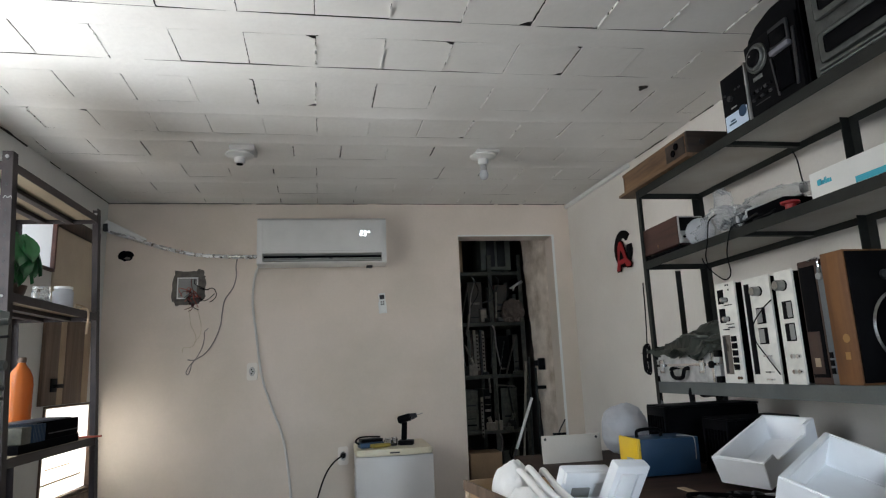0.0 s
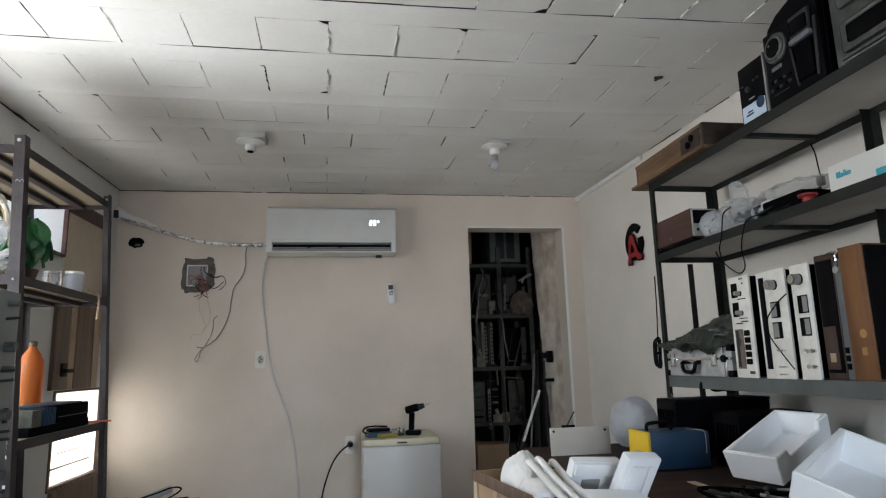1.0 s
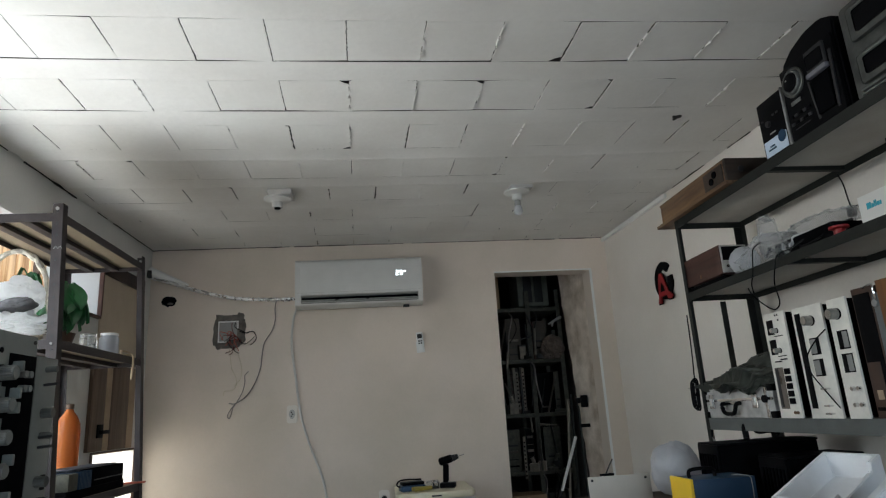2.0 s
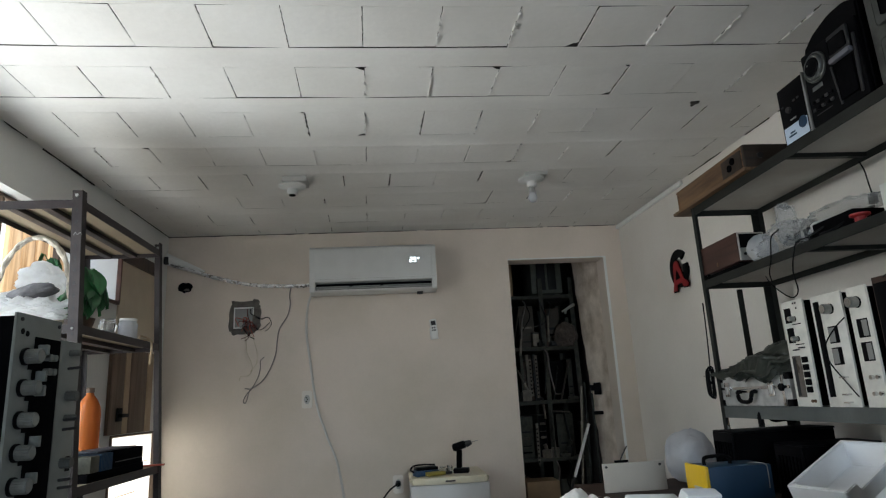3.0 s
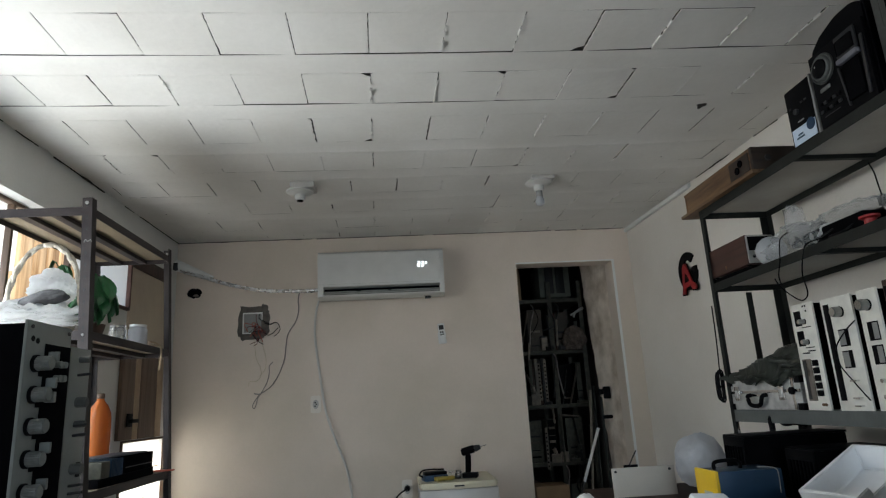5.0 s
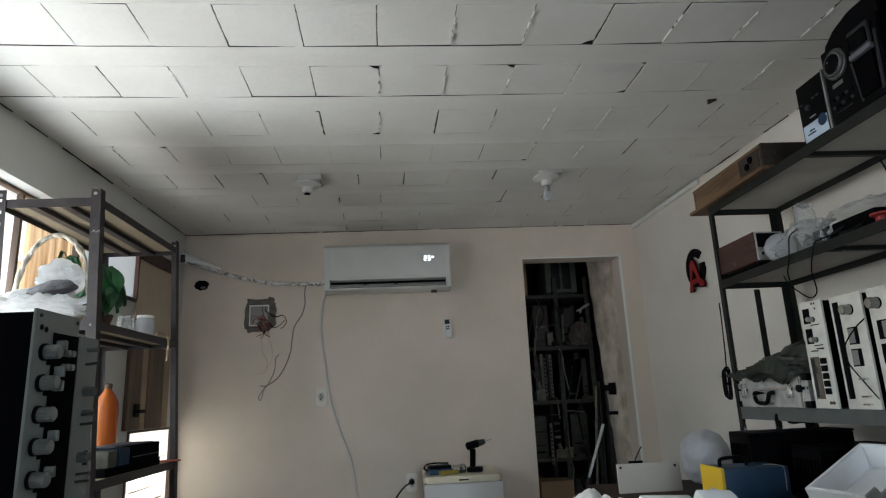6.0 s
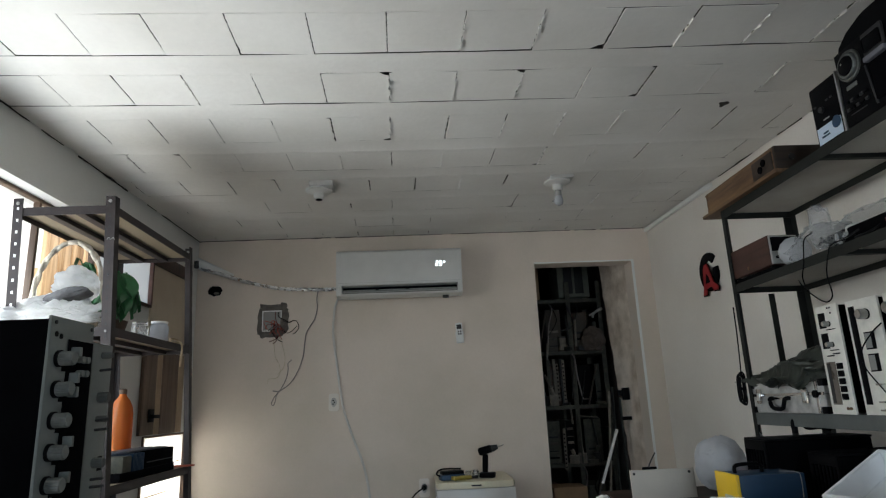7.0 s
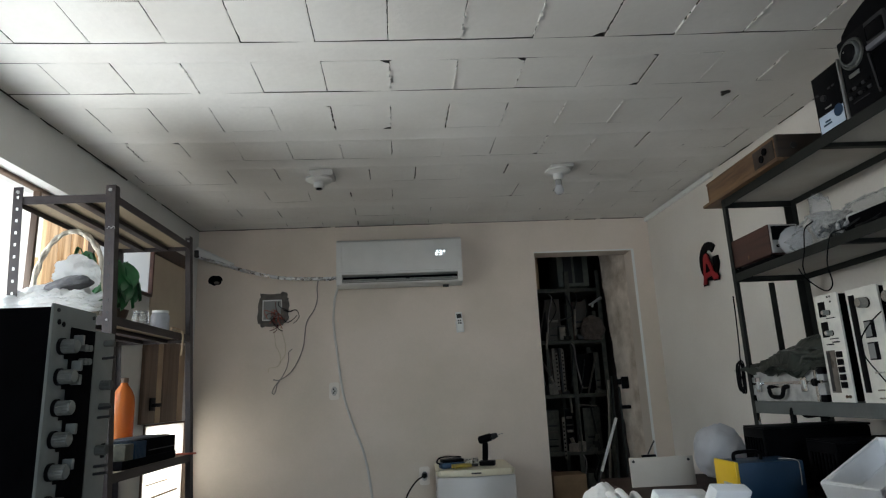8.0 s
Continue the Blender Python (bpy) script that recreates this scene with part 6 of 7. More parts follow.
bx, by = basket()
for i, (dx, dy, r, h, z, mt, lb) in enumerate(((-0.035, 0.0, 0.118, 0.05, 0.10, WHITEBAG, "white plastic bag bundled in the basket"), (0.03, 0.0, 0.078, 0.075, 0.178, WHITEBAG, "knotted white plastic bag on the basket"))):
    bm = B()
    crumple(bm, r, r * 0.85, h, 0.26, 2.0, 51 + i, sub=5, flat=-0.9)
    solid("plastic_bag", bm, mt, lb, "plastic bag", "bags in the basket", m=pose(bx + dx, by + dy, S2 + z))
bm = B()
crumple(bm, 0.082, 0.055, 0.030, 0.20, 1.4, 57, sub=5, flat=-0.5)
solid("cloth_hat", bm, CLOTHGREY, "crushed grey cloth hat on the basket rim", "hat", m=pose(bx + 0.045, by - 0.075, S2 + 0.128, 0, -12, 0))
bm = B()
crumple(bm, 0.17, 0.05, 0.045, 0.45, 2.6, 59, sub=5)
for v in bm.verts:
    if v.co.z > 0:
        v.co.z *= 0.75 + 0.5 * abs(math.sin(v.co.x * 42))
solid("plastic_sheet", bm, SHEETFILM, "crumpled clear plastic sheet on the shelf edge", "plastic bag", m=pose(bx, by - 0.115, S2 + 0.05))


def plant():
    """Artificial plant: pot, stems, broad glossy leaves."""
    px, py = -0.985 + lean_x(S2), 2.90
    t = thing("artificial_plant", pose(px, py, S2), "glossy green artificial plant in a dark pot", "plant")
    bm = B()
    lathe(bm, [(0.04, 0), (0.055, 0.05), (0.06, 0.07), (0.052, 0.07), (0.05, 0.06)], 20)
    part("pot", bm, DARKW, t)
    rnd = random.Random(77)
    for i in range(30):
        a = rnd.uniform(0, 2 * math.pi)
        reach, up = rnd.uniform(0.01, 0.055), rnd.uniform(0.15, 0.29)
        if i < 4:
            a, reach, up = math.pi + rnd.uniform(-0.4, 0.4), 0.14, 0.33
        elif i < 12:
            a, reach, up = rnd.uniform(-0.9, 0.3), rnd.uniform(0.03, 0.06), rnd.uniform(0.17, 0.26)
        tip = Vector((reach * math.cos(a), reach * math.sin(a), up))
        bm = B()
        tube(bm, [(0, 0, 0.06), tip * 0.55 + Vector((0, 0, 0.03)), tip], 0.0025, 6, 4)
        stem = part("stem", bm, LEAF, t)
        ln, wd2 = rnd.uniform(0.09, 0.135), rnd.uniform(0.026, 0.044)
        out = Vector((math.cos(a + rnd.uniform(-0.7, 0.7)), math.sin(a + rnd.uniform(-0.7, 0.7)), rnd.uniform(-3.0, -0.9))).normalized()
        side = out.cross(Vector((rnd.uniform(-0.3, 0.3), rnd.uniform(-0.3, 0.3), 1))).normalized()
        nrm = side.cross(out)
        bm = B()
        rows = []
        for s in range(7):
            f = s / 6
            wv = wd2 * math.sin(math.pi * (0.06 + 0.92 * f)) ** 0.8
            c = tip + out * ln * f - nrm * 0.03 * f * f
            rows.append([bm.verts.new(c + side * wv * k + nrm * 0.010 * abs(k) + nrm * 0.0025 * e) for e in (0, 1) for k in (-1, -0.5, 0, 0.5, 1)])
        for ra, rb2 in zip(rows, rows[1:]):
            for k in range(4):
                bm.faces.new((ra[k], ra[k + 1], rb2[k + 1], rb2[k]))
                bm.faces.new((ra[k + 5], rb2[k + 5], rb2[k + 6], ra[k + 6]))
        part("leaf", bm, LEAF, stem)


plant()
for i, (x, y, r, h, mt, lb) in enumerate(((-0.985, 3.16, 0.036, 0.10, CLEAR, "clear plastic jar of small parts"), (-0.915, 3.20, 0.040, 0.105, MILKFILM, "cloudy plastic tub on the shelf"), (-0.96, 3.28, 0.030, 0.095, CLEAR, "milky plastic bottle on the shelf"))):
    t = thing("plastic_jar", pose(x + lean_x(S2), y, S2), lb, "jar", "jars on the shelf")
    bm = B()
    lathe(bm, [(r * 0.92, 0), (r, 0.006), (r, h * 0.8), (r * 0.86, h * 0.86), (r * 0.86, h * 0.9)], 20)
    part("jar_body", bm, mt, t)
    bm = B()
    lathe(bm, [(r * 0.9, h * 0.905), (r * 0.92, h * 0.91), (r * 0.92, h), (r * 0.5, h * 1.01)], 20)
    part("lid", bm, (CLEAR, WHITE, CLEAR)[i], t)
    bm = B()
    for k in range(14):
        r2 = random.Random(k + 20 * i)
        a = r2.uniform(0, 6.28)
        box(bm, -0.005, 0.005, -0.004, 0.004, 0, 0.009, m=pose(r * 0.6 * math.cos(a), r * 0.6 * math.sin(a), 0.01 + r2.uniform(0, h * 0.4), r2.uniform(0, 90), r2.uniform(0, 90), 0))
    tagged(part("small_parts", bm, GREYP, t), kind="stuff")
bm = B()
tube(bm, [(-0.84, 3.25, S2 + 0.012), (-0.80, 3.23, S2 + 0.008), (-0.788, 3.215, S2 - 0.03), (-0.79, 3.21, S2 - 0.10)], 0.005, 6, 5)
bm2 = bm
solid("cord_end", bm2, CARTONLT, "pale cord hanging off the rack shelf", "cord")
bm = B()
tube(bm, [(-0.83, 3.335, S2 + 0.006), (-0.82, 3.26, S2 + 0.02), (-0.83, 3.19, S2 + 0.025), (-0.82, 3.16, S2 + 0.006)], 0.004, 6, 5)
solid("cord_loop", bm, CARTONLT, "loop of pale cord on the rack shelf", "cord")

# third shelf: bottle, heat-sink unit, trays
bo = thing("plastic_bottle", pose(-1.108 + lean_x(1.1), 3.27, S3) @ Matrix.Diagonal((0.93, 0.93, 1.0, 1)), "large plastic bottle full of orange liquid", "bottle")
bm = B()
lathe(bm, [(0.045, 0.0), (0.052, 0.008), (0.053, 0.05), (0.051, 0.06), (0.053, 0.07), (0.053, 0.235), (0.049, 0.268), (0.036, 0.298), (0.020, 0.318), (0.015, 0.330)], 32)
part("bottle_body", bm, ORANGE, bo)
bm = B()
lathe(bm, [(0.0175, 0.3305), (0.018, 0.334), (0.018, 0.35), (0.012, 0.353)], 20)
part("cap", bm, BROWNW, bo)
hs = thing("amplifier_module", pose(-0.955 + lean_x(S3), 2.69, S3), "dark amplifier module with cooling fins", "electronics")
part("base", boxes((0.0, 0.12, 0.0, 0.50, 0.0, 0.030), bevel=0.003), BLACKMAT, hs)
part("housing", boxes((0.005, 0.115, 0.22, 0.50, 0.0305, 0.096), bevel=0.003), BLACKMAT, hs)
part("housing_groove", boxes((0.1155, 0.117, 0.225, 0.495, 0.05, 0.054)), DARKGREY, hs)
part("end_block", boxes((0.02, 0.118, 0.02, 0.09, 0.0305, 0.088), bevel=0.004), OLIVEGREY, hs, "oily olive end block")
for i in range(9):
    part("fin", boxes((0.015, 0.12, 0.10 + i * 0.011, 0.104 + i * 0.011, 0.0305, 0.092)), BLUE, hs)
part("top_plate", boxes((0.0, 0.11, 0.08, 0.44, 0.0965, 0.102), bevel=0.001), SLATE, hs)
tr = thing("plastic_tray", pose(-1.08 + lean_x(S3), 2.70, S3), "shallow dark plastic tray with papers", "tray")
part("tray_floor", boxes((0, 0.10, 0.0, 0.32, 0, 0.006)), BLACKMAT, tr)
for s in ((0, 0.006, 0, 0.32, 0.0065, 0.085), (0.094, 0.10, 0, 0.32, 0.0065, 0.085), (0.0065, 0.0935, 0, 0.006, 0.0065, 0.085), (0.0065, 0.0935, 0.314, 0.32, 0.0065, 0.085)):
    part("tray_side", boxes(s, bevel=0.001), BLACKMAT, tr)
part("papers", boxes((0.01, 0.09, 0.01, 0.31, 0.0065, 0.03), bevel=0.002), GREYP, tr)
ft = thing("flat_tool", pose(-0.85 + lean_x(S3), 3.305, S3, 0, 0, 10), "thin reddish tool lying at the shelf end", "tool")
part("blade", boxes((-0.05, 0.06, -0.012, 0.012, 0.0005, 0.008), bevel=0.002), COPPER, ft)
part("grip", boxes((-0.10, -0.0505, -0.014, 0.014, 0.0005, 0.014), bevel=0.004), BLACK, ft)


# boards against the left wall
bd = thing("beige_panel", pose(west(3.84), 3.84, 1.60, 0, 0, WEST_TURN), "beige hardboard panel with a dark top rail on the wall", "board")
part("panel", boxes((0.001, 0.012, 0.005, 0.56, 0.0, 0.478), bevel=0.002), BEIGE, bd)
part("top_rail", boxes((0.001, 0.024, 0.005, 0.56, 0.4785, 0.555), bevel=0.003), DARKW, bd, "dark brown top rail")
for y0, y1, mt, lb in ((3.80, 3.965, BROWNW, "dark brown plank upright against the wall"), (3.97, 4.035, CARTONLT, "pale batten upright against the wall"), (4.04, 4.27, BROWNW, "dark brown plank upright against the wall"), (4.275, 4.36, CARTONLT, "pale batten upright against the wall")):
    solid("upright_plank", boxes((0.001, 0.02, 0, y1 - y0, 0, 0.462), bevel=0.002), mt, lb, "plank", "planks on the wall", m=pose(west(y0), y0, 1.132, 0, 0, WEST_TURN))
solid("lower_board", boxes((0.001, 0.018, 0, 0.62, 0, 0.34), bevel=0.002), BROWNW, "dark brown board under the low window", "plank", "planks on the wall", m=pose(west(3.90), 3.90, 0.28, 0, 0, WEST_TURN))
lk = thing("door_latch", pose(west(3.90) + 0.021, 3.90, 1.22, 0, 0, WEST_TURN), "black metal latch on the brown plank", "latch")
part("plate", boxes((0, 0.008, -0.02, 0.045, -0.02, 0.05), bevel=0.002), BLACK, lk)
part("bolt", boxes((0.0085, 0.03, -0.01, 0.075, 0.0, 0.02), bevel=0.003), BLACK, lk)

# near bench with two receivers on their ends
BZ = 0.94
nb = thing("work_bench", pose(-0.60, 1.66, 0), "side bench with a worn olive-grey top", "table")
part("tabletop", boxes((-0.25, 0.262, -0.22, 0.25, BZ - 0.014, BZ), bevel=0.003), BENCHTOP, nb, "worn olive-grey top")
part("apron", boxes((-0.24, 0.252, 0.225, 0.245, BZ - 0.11, BZ - 0.0145)), LIGHTGREY, nb)
part("apron", boxes((0.232, 0.252, -0.21, 0.2245, BZ - 0.11, BZ - 0.0145)), LIGHTGREY, nb)
for x in (-0.23, 0.16):
    for y in (-0.20, 0.15):
        part("leg", boxes((x, x + 0.05, y, y + 0.05, 0, BZ - 0.0145), bevel=0.004), TABLEW, nb)


def big_receiver():
    """Large silver receiver on its end, knobs towards the room."""
    h, w = 0.483, 0.158
    t = thing("hifi_receiver", pose(-0.40, 1.512, BZ), "large silver receiver on its end, black case", "stereo receiver", "receivers on the bench")
    part("face_plate", boxes((-0.006, 0.0, 0, w, 0, h), bevel=0.0015), DULLALU, t, "brushed aluminium face plate")
    part("cabinet", boxes((-0.36, -0.0065, 0.004, w - 0.004, 0.003, h - 0.006), bevel=0.003), BLACKMAT, t)
    part("dial_glass", boxes((0.0003, 0.003, 0.062, 0.154, 0.03, h - 0.040), bevel=0.0008), BLACKMAT, t, "black tuning glass")
    for i in range(7):
        part("glass_step", boxes((0.0003, 0.003, 0.048, 0.0615, 0.035 + i * 0.0575, 0.060 + i * 0.0575)), BLACKMAT, t)
    for i in range(7):
        z = h - 0.080 - i * 0.0575
        bm = B()
        rod(bm, (0.0003, 0.034, z), (0.006, 0.034, z), 0.0165, 20)
        ring = part("knob_base", bm, BLACK, t)
        bm = B()
        fluted(bm, 0.0062, 0.031, 0.0138, 20, 0.07)
        bmesh.ops.translate(bm, verts=bm.verts, vec=(0, 0.034, z))
        part("knob", bm, KNOBMET, ring)
        bm = B()
        rod(bm, (0.0312, 0.034, z), (0.0322, 0.034, z), 0.0112, 24)
        part("knob_cap", bm, DULLALU, ring, "pale turned end of the knob")
    for i, z in enumerate((h - 0.065, h - 0.115, h - 0.142, h - 0.30, h - 0.235)):
        part("toggle", boxes((0.0033, 0.022, 0.070, 0.079, z - 0.010, z + 0.010), bevel=0.002), DULLALU, t)
    for y in (0.10, 0.118):
        for z in (h - 0.078, h - 0.105):
            bm = B()
            rod(bm, (0.0033, y, z), (0.016, y, z), 0.0065, 12)
            part("push_button", bm, DULLALU, t)
    for y, z in ((0.02, h - 0.034), (0.036, h - 0.037)):
        bm = B()
        rod(bm, (0.0002, y, z), (0.0014, y, z), 0.0055, 12)
        part("jack", bm, BLACK, t)
    for y, z in ((0.014, h - 0.012), (0.146, h - 0.012)):
        bm = B()
        rod(bm, (0.0002, y, z), (0.0025, y, z), 0.004, 8)
        part("screw", bm, DARKGREY, t)


big_receiver()
sr = thing("hifi_receiver", pose(-0.405, 1.684, BZ), "slim silver amplifier standing on its end", "stereo receiver", "receivers on the bench")
part("face_plate", boxes((-0.005, 0.0, 0, 0.085, 0, 0.448), bevel=0.0015), DULLALU, sr)
part("cabinet", boxes((-0.30, -0.0055, 0.004, 0.081, 0.003, 0.444), bevel=0.003), BLACKMAT, sr)
for k, z in enumerate((0.435, 0.39, 0.345, 0.30, 0.285, 0.265, 0.21, 0.165, 0.15, 0.095, 0.05)):
    if k in (0, 2, 3, 6, 9):
        bm = B()
        fluted(bm, 0.0003, 0.022, 0.011 if k in (2, 6, 9) else 0.007, 14, 0.08)
        bmesh.ops.translate(bm, verts=bm.verts, vec=(0, 0.04, z - 0.012))
        part("knob", bm, BOOMGREY, sr)
    else:
        bm = B()
        rod(bm, (0.0003, 0.035, z), (0.028, 0.035, z + 0.002), 0.003, 8)
        part("lever", bm, DARKGREY, sr)
for z in (0.18, 0.02):
    part("black_inlay", boxes((0.0003, 0.0012, 0.058, 0.076, z, z + 0.03)), BLACK, sr)
# low bins and cable tangle beyond the rack
lb = thing("storage_bin", pose(-0.60, 3.68, 0), "grey plastic storage bin with a loose lid", "bin")
part("bin_body", boxes((-0.33, 0.13, -0.12, 0.14, 0, 0.555), bevel=0.012), DARKGREY, lb)
part("bin_lid", boxes((-0.34, 0.14, -0.13, 0.15, 0.556, 0.575), bevel=0.006), BLACKMAT, lb)
bm = B()
extrude(bm, [(3.60, 0.5765), (3.60, 0.583), (3.540, 0.586), (3.526, 0.42), (3.533, 0.42), (3.547, 0.5765)], "x", -0.62, -0.465)
for v in bm.verts:
    v.co.x += 0.25 * (0.58 - v.co.z)          # the hanging flap swings aside
solid("cardboard_scrap", bm, DULLCARD, "brown cardboard flap folded over the edge of the bin", "cardboard")
bm = B()
tube(bm, [(-0.72, 3.60, 0.597), (-0.66, 3.60, 0.622), (-0.60, 3.60, 0.645), (-0.545, 3.60, 0.664)], 0.017, 12, 5)
solid("plastic_pipe", bm, LIGHTGREY, "short pale grey pipe lying across the bin", "pipe")
for i, pts in enumerate(([(-0.98, 3.56, 0.576), (-0.88, 3.56, 0.592), (-0.80, 3.57, 0.60), (-0.70, 3.57, 0.625), (-0.60, 3.575, 0.652), (-0.54, 3.58, 0.671), (-0.50, 3.58, 0.668), (-0.507, 3.58, 0.65), (-0.56, 3.58, 0.62)], [(-0.72, 3.56, 0.595), (-0.60, 3.555, 0.612), (-0.52, 3.55, 0.622), (-0.455, 3.545, 0.626)], [(-0.80, 3.58, 0.60), (-0.74, 3.57, 0.63), (-0.71, 3.6, 0.60), (-0.76, 3.62, 0.59)], [(-0.92, 3.6, 0.59), (-0.84, 3.58, 0.61), (-0.79, 3.57, 0.635), (-0.75, 3.58, 0.60), (-0.80, 3.56, 0.585)], [(-0.86, 3.55, 0.58), (-0.80, 3.545, 0.60), (-0.72, 3.545, 0.60), (-0.66, 3.55, 0.585)])):
    cable("loose_cable", pts, (0.004, 0.0075, 0.009, 0.006, 0.005)[i], (BLACK, BLACK, BLACKMAT, DARKGREY, MAROON)[i], "cable loop lying on the bin")
cup = thing("white_cup", pose(-0.335, 4.30, 0.325), "small white plastic cup on the floor box", "cup")
bm = B()
lathe(bm, [(0.026, 0.0), (0.030, 0.045), (0.032, 0.046), (0.028, 0.044), (0.025, 0.004)], 18)
part("cup_body", bm, WHITE, cup)
fbx = thing("floor_box", pose(-0.36, 4.32, 0), "dark low box against the wall", "box")
part("carton", boxes((-0.10, 0.12, -0.10, 0.12, 0, 0.324), bevel=0.004), DARKW, fbx)
part("flap", boxes((-0.101, 0.121, 0.121, 0.125, 0.2, 0.325)), CARTON, fbx)
gb = thing("grey_case", pose(-0.98, 3.0, 0.4495), "long grey case on the bottom rack shelf", "case")
part("case_body", boxes((-0.12, 0.14, -0.20, 0.30, 0, 0.12), bevel=0.02), GREYP, gb)
part("case_band", boxes((-0.122, 0.142, 0.0, 0.03, 0.001, 0.1215), bevel=0.002), DARKGREY, gb)

# ---- the dim store ----
def store_rack():
    x0, x1, y0, y1, h = 0.95, 1.79, 5.28, 5.75, 2.16
    t = thing("store_rack", pose(0, 0, 0), "dark steel rack crammed with old equipment", "shelf rack")
    for x, sx in ((x0, 1), (1.50, 1), (x1, -1)):
        for y, sy in ((y0, 1), (y1, -1)):
            part("post", angle_post(x, y, sx, sy, h), OLIVEGREY, t)
    for z in (0.32, 0.75, 1.18, 1.60, 2.02):
        part("shelf", boxes((x0 + 0.004, x1 - 0.004, y0 + 0.004, y1 - 0.004, z - 0.03, z), bevel=0.002), OLIVEGREY, t)
    return x0, x1, y0, y1


x0, x1, y0, y1 = store_rack()
rnd = random.Random(12)
STOREM = [DARKGREY, BLACK, DARKW, OLIVEGREY, BLACKMAT, REDW, OLIVEGREY, DARKGREY]
for z, top in ((0.32, 0.71), (0.75, 1.14), (1.18, 1.56), (1.60, 1.98)):
    x = x0 + 0.04
    while x < x1 - 0.06:
        if abs(x - 1.50) < 0.05:
            x = 1.55
        w = min(rnd.uniform(0.05, 0.17), x1 - 0.04 - x)
        if x < 1.50 < x + w:
            w = 1.495 - x
        if w < 0.03:
            x = max(x, 1.54)
            w = 0.1
        h = rnd.uniform(0.5, 0.92) * (top - z)
        d = rnd.uniform(0.2, 0.36)
        yy = y0 + rnd.uniform(0.01, 0.05)
        m0 = rnd.choice(STOREM)
        t = thing("old_equipment", pose(x, yy, z, 0, 0, rnd.uniform(-4, 4)), rnd.choice(("old dark electronic unit stored on the rack",)), "electronics", "equipment in the store")
        part("case", boxes((0.006, w - 0.012, 0.006, d, 0, h), bevel=0.004), m0, t)
        part("front", boxes((0.009, w - 0.015, 0.0, 0.0055, 0.004, h - 0.004), bevel=0.002), rnd.choice((DUSTBROWN, BLACK, BLACK, DARKW, OLIVEGREY)), t)
        for k in range(rnd.randint(2, 5)):
            zz = h * (0.12 + 0.16 * k)
            part("strip", boxes((w * 0.2, w * 0.75, -0.004, -0.0005, zz, zz + rnd.uniform(0.006, 0.02)), bevel=0.001), rnd.choice((DUSTBROWN, BLACK, OLIVEGREY, STEEL, DUSTBROWN, DARKGREY, DUSTGREY)), t)
        x += w + rnd.uniform(0.0, 0.03)
# things on the top shelf and leaning in front
mo = thing("old_cabinet", pose(1.46, 5.30, 2.02), "dark grey equipment cabinet on the store rack", "cabinet")
part("housing", boxes((0.0, 0.26, 0.03, 0.36, 0.02, 0.30), bevel=0.008), GREENGREY, mo)
part("screen", boxes((0.05, 0.12, 0.022, 0.0295, 0.05, 0.28), bevel=0.004), DARKGREY, mo)
part("screen", boxes((0.14, 0.21, 0.022, 0.0295, 0.05, 0.28), bevel=0.004), STEEL, mo)
part("foot", boxes((0.06, 0.20, 0.06, 0.26, 0.0, 0.0195), bevel=0.004), DARKGREY, mo)
bx2 = thing("stored_box", pose(1.02, 5.32, 2.02), "dark cardboard box on the store rack", "box")
part("carton", boxes((0.0, 0.28, 0.0, 0.32, 0, 0.30), bevel=0.003), CARTON, bx2)
part("tape", boxes((0.12, 0.16, -0.001, -0.0002, 0, 0.30)), CARTONLT, bx2)
# white tube leaning, poles, dark clamp
lt = thing("leaning_tube", pose(0, 0, 0), "white tube on a dark pole leaning in the store", "tube")
bm = B()
rod(bm, (1.68, 4.85, 1.005), (1.54, 4.85, 0.65), 0.011, 12)
part("upper_tube", bm, WHITE, lt)
bm = B()
rod(bm, (1.54, 4.85, 0.65), (1.284, 4.83, 0.0), 0.009, 12)
part("lower_tube", bm, DARKGREY, lt)
for i, (a, b) in enumerate((((1.667, 4.90, 1.27), (1.545, 4.86, 0.0)), ((1.70, 4.93, 1.30), (1.655, 4.88, 0.0)), ((1.726, 4.86, 1.22), (1.72, 4.84, 0.0)))):
    bm = B()
    rod(bm, a, b, 0.009, 10)
    solid("metal_pole", bm, STEEL if i != 0 else DUSTGREY, "dark metal pole leaning beside the rack", "pole", "poles in the store")
br = thing("wall_bracket", pose(1.782, 4.85, 1.245), "black metal bracket on the store wall", "bracket")
part("arm", boxes((-0.07, 0.012, -0.012, 0.012, -0.01, 0.03), bevel=0.003), BLACK, br)
part("clamp", boxes((-0.045, 0.005, -0.04, -0.0125, -0.04, 0.045), bevel=0.006), BLACK, br)
part("lower_arm", boxes((-0.06, 0.012, -0.012, 0.012, -0.18, -0.155), bevel=0.003), BLACK, br)
bm = B()
crumple(bm, 0.085, 0.05, 0.10, 0.32, 1.8, 83, sub=5, flat=-0.85)
solid("cloth_bag", bm, DUSTCLOTH, "dusty brown cloth bag on the store rack", "bag", m=pose(1.68, 5.225, 1.678))
bm = B()
tube(bm, [(1.665, 5.22, 1.868), (1.70, 5.215, 1.885), (1.74, 5.235, 1.908), (1.786, 5.278, 1.930)], 0.011, 8, 4, taper=(0.7, 1.2))
tube(bm, [(1.70, 5.21, 1.885), (1.69, 5.205, 1.862), (1.688, 5.205, 1.848)], 0.009, 8, 3)
solid("pipe_elbow", bm, LIGHTGREY, "pale plastic pipe piece wedged in the store rack", "pipe")
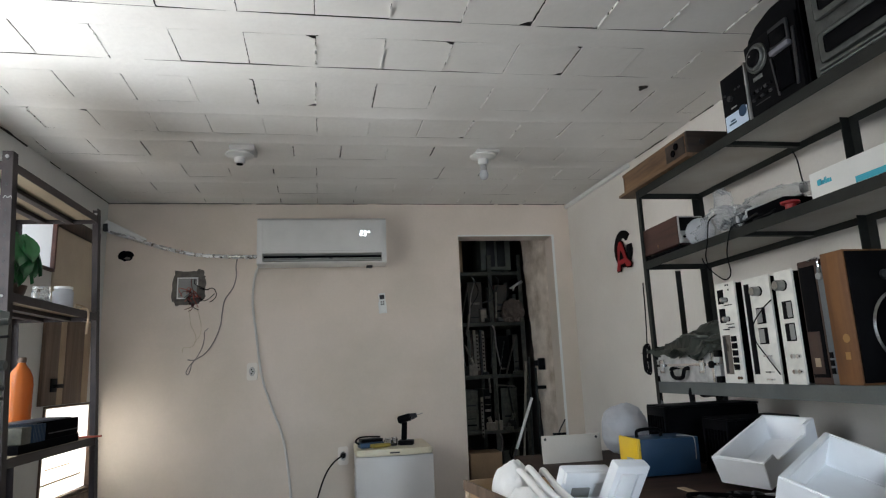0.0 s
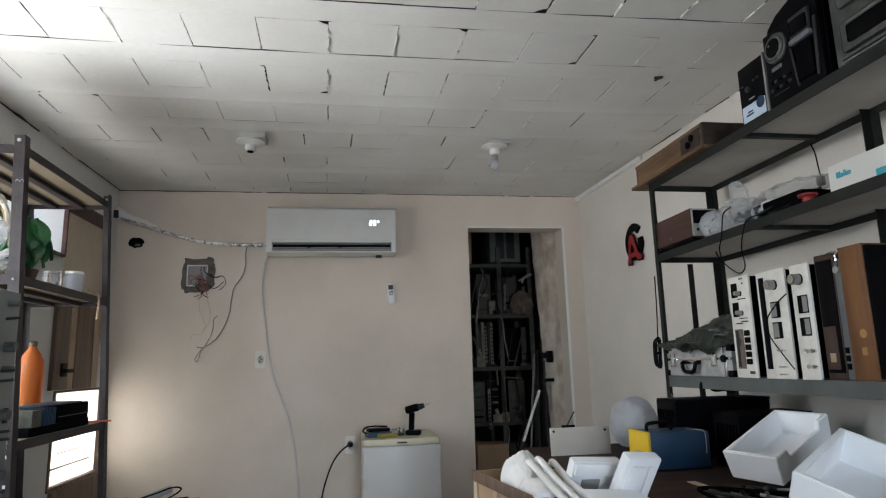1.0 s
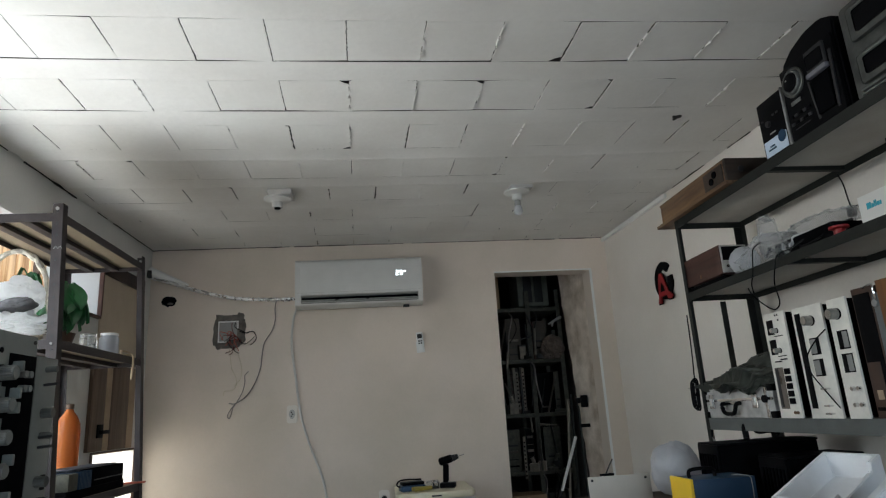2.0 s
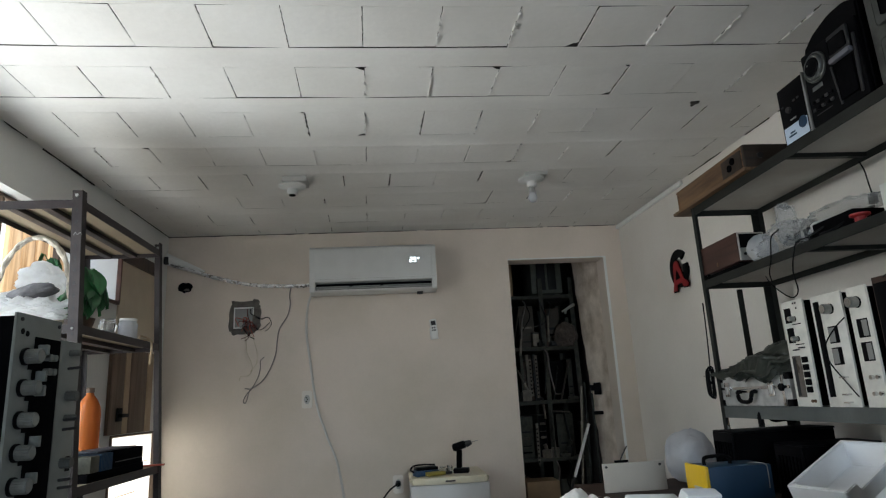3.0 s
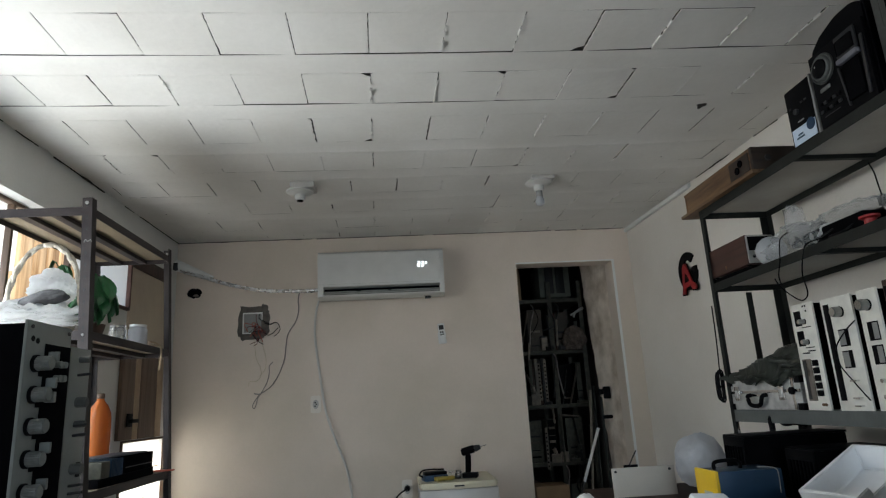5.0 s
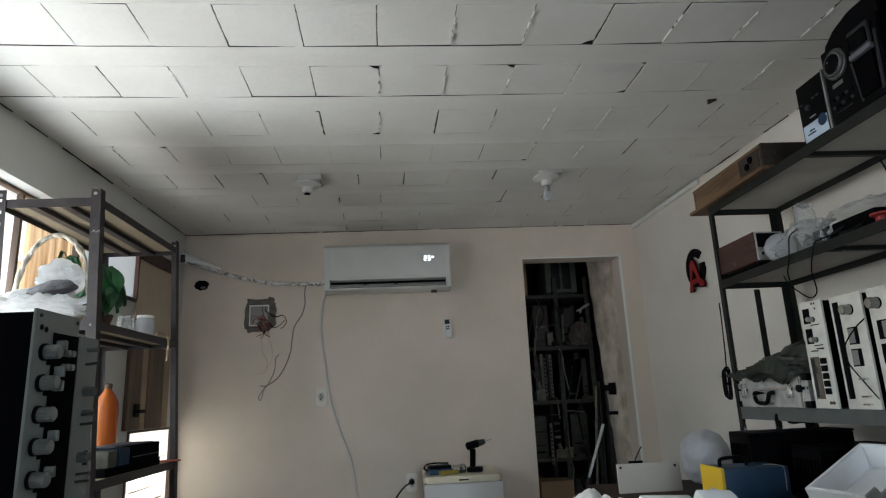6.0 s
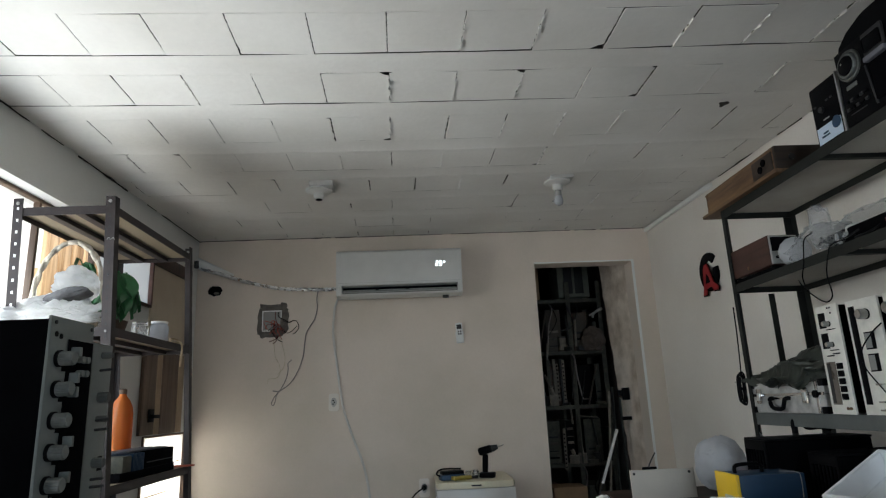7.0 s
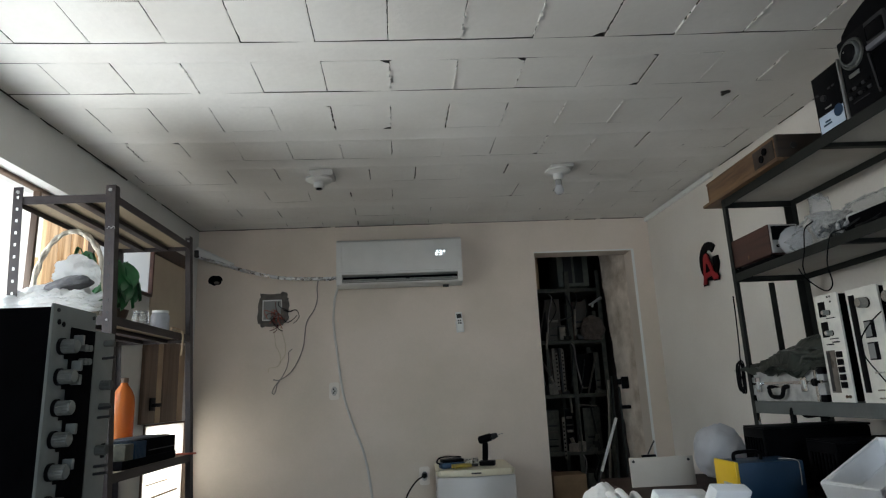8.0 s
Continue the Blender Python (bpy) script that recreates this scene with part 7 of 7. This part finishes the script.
# uprights with punched holes, thin pale edges and hanging leads
for xa, za, zb in ((1.362, 1.215, 1.50), (1.412, 1.20, 1.53), (1.375, 0.70, 1.01)):
    u = thing("punched_strip", pose(xa, 5.235, za), "narrow punched metal strip standing on the rack", "metal strip", "strips in the store")
    part("strip", boxes((0, 0.020, 0, 0.004, 0, zb - za), bevel=0.001), DUSTGREY, u)
    hl = B()
    z = 0.02
    while z < zb - za - 0.02:
        box(hl, 0.004, 0.015, -0.001, -0.0002, z, z + 0.013)
        z += 0.03
    tagged(part("holes", hl, BLACKMAT, u), kind="stuff")
for a, b, r in (((1.52, 5.23, 1.097), (1.657, 5.23, 1.083), 0.005), ((1.45, 5.225, 1.15), (1.458, 5.225, 1.04), 0.008), ((1.615, 5.23, 1.676), (1.762, 5.23, 1.692), 0.004), ((1.545, 5.22, 1.84), (1.535, 5.22, 1.63), 0.009), ((1.31, 5.21, 1.66), (1.292, 5.20, 1.53), 0.010)):
    bm = B()
    rod(bm, a, b, r, 8)
    solid("thin_bar", bm, DUSTGREY, "thin pale metal bar among the stored equipment", "bar", "bars in the store")
sbx = thing("small_box", pose(1.41, 5.22, 1.601), "small grey box on the store shelf", "box")
part("body", boxes((0, 0.05, 0, 0.05, 0, 0.10), bevel=0.004), DUSTGREY, sbx)
part("lid", boxes((-0.001, 0.051, -0.001, 0.051, 0.1005, 0.112), bevel=0.002), DARKGREY, sbx)
for i in range(9):
    r2 = random.Random(500 + i)
    x, z = r2.uniform(1.30, 1.72), r2.choice((1.16, 1.58, 1.98, 0.73))
    cable("hanging_lead", [(x, 5.29, z - 0.003), (x + 0.01, 5.245, z - 0.05), (x + r2.uniform(-0.06, 0.06), 5.235, z - r2.uniform(0.12, 0.2)), (x + r2.uniform(-0.1, 0.1), 5.245, z - r2.uniform(0.2, 0.36))], r2.uniform(0.003, 0.006), (BLACK, DARKGREY, BROWNCABLE)[i % 3], "dark lead hanging from the store rack")
for i, x in enumerate((1.30, 1.345, 1.40)):
    solid("pale_board", boxes((0, 0.022, 0, 0.03, 0, 0.36), bevel=0.002), (OLIVEGREY, DUSTGREY, DARKGREY)[i], "narrow board standing on the rack", "board", "boards in the store", m=pose(x, 5.245, 1.181, -3, 0, 0))
fb = thing("stored_box", pose(1.20, 4.95, 0.0), "brown cardboard boxes stacked on the store floor", "box")
part("lower_carton", boxes((0.0, 0.30, 0.0, 0.26, 0, 0.36), bevel=0.004), CARTON, fb)
part("upper_carton", boxes((0.02, 0.26, 0.02, 0.24, 0.361, 0.62), bevel=0.004), CARTON, fb)
bm = B()
crumple(bm, 0.12, 0.10, 0.20, 0.5, 2.0, 71, sub=4)
solid("dark_sack", bm, BLACKMAT, "dark sack slumped on the store floor", "sack", m=pose(1.64, 4.99, 0.122))

# loose parts crammed along the shelf fronts, and bars leaning among them
rnd = random.Random(77)
for k in range(16):
    z = (0.75, 1.18, 1.60, 0.32)[k % 4]
    x = rnd.uniform(1.18, 1.74)
    w, d, h = rnd.uniform(0.03, 0.09), rnd.uniform(0.03, 0.06), rnd.uniform(0.03, 0.14)
    t = thing("spare_part", pose(x, 5.245, z + 0.001, 0, 0, rnd.uniform(-35, 35)), "oily spare part lying on the store shelf", "spare part", "parts in the store")
    part("block", boxes((-w / 2, w / 2, -d / 2, d / 2, 0, h * 0.6), bevel=0.004), rnd.choice((OLIVEGREY, DARKGREY, OLIVEGREY, STEEL, DUSTGREY)), t)
    bm = B()
    rod(bm, (0, 0, h * 0.6 + 0.0005), (rnd.uniform(-0.02, 0.02), 0, h), rnd.uniform(0.006, 0.016), 10)
    part("stub", bm, rnd.choice((OLIVEGREY, DUSTGREY, DARKGREY)), t)
for k in range(9):
    z = (0.75, 1.18, 1.60)[k % 3]
    x = rnd.uniform(1.22, 1.72)
    bm = B()
    rod(bm, (x, 5.225, z + 0.002), (x + rnd.uniform(-0.10, 0.10), 5.275, z + rnd.uniform(0.22, 0.38)), rnd.uniform(0.004, 0.009), 8)
    solid("leaning_bar", bm, rnd.choice((OLIVEGREY, STEEL, DUSTBROWN)), "thin bar leaning on the store rack", "bar", "bars in the store")
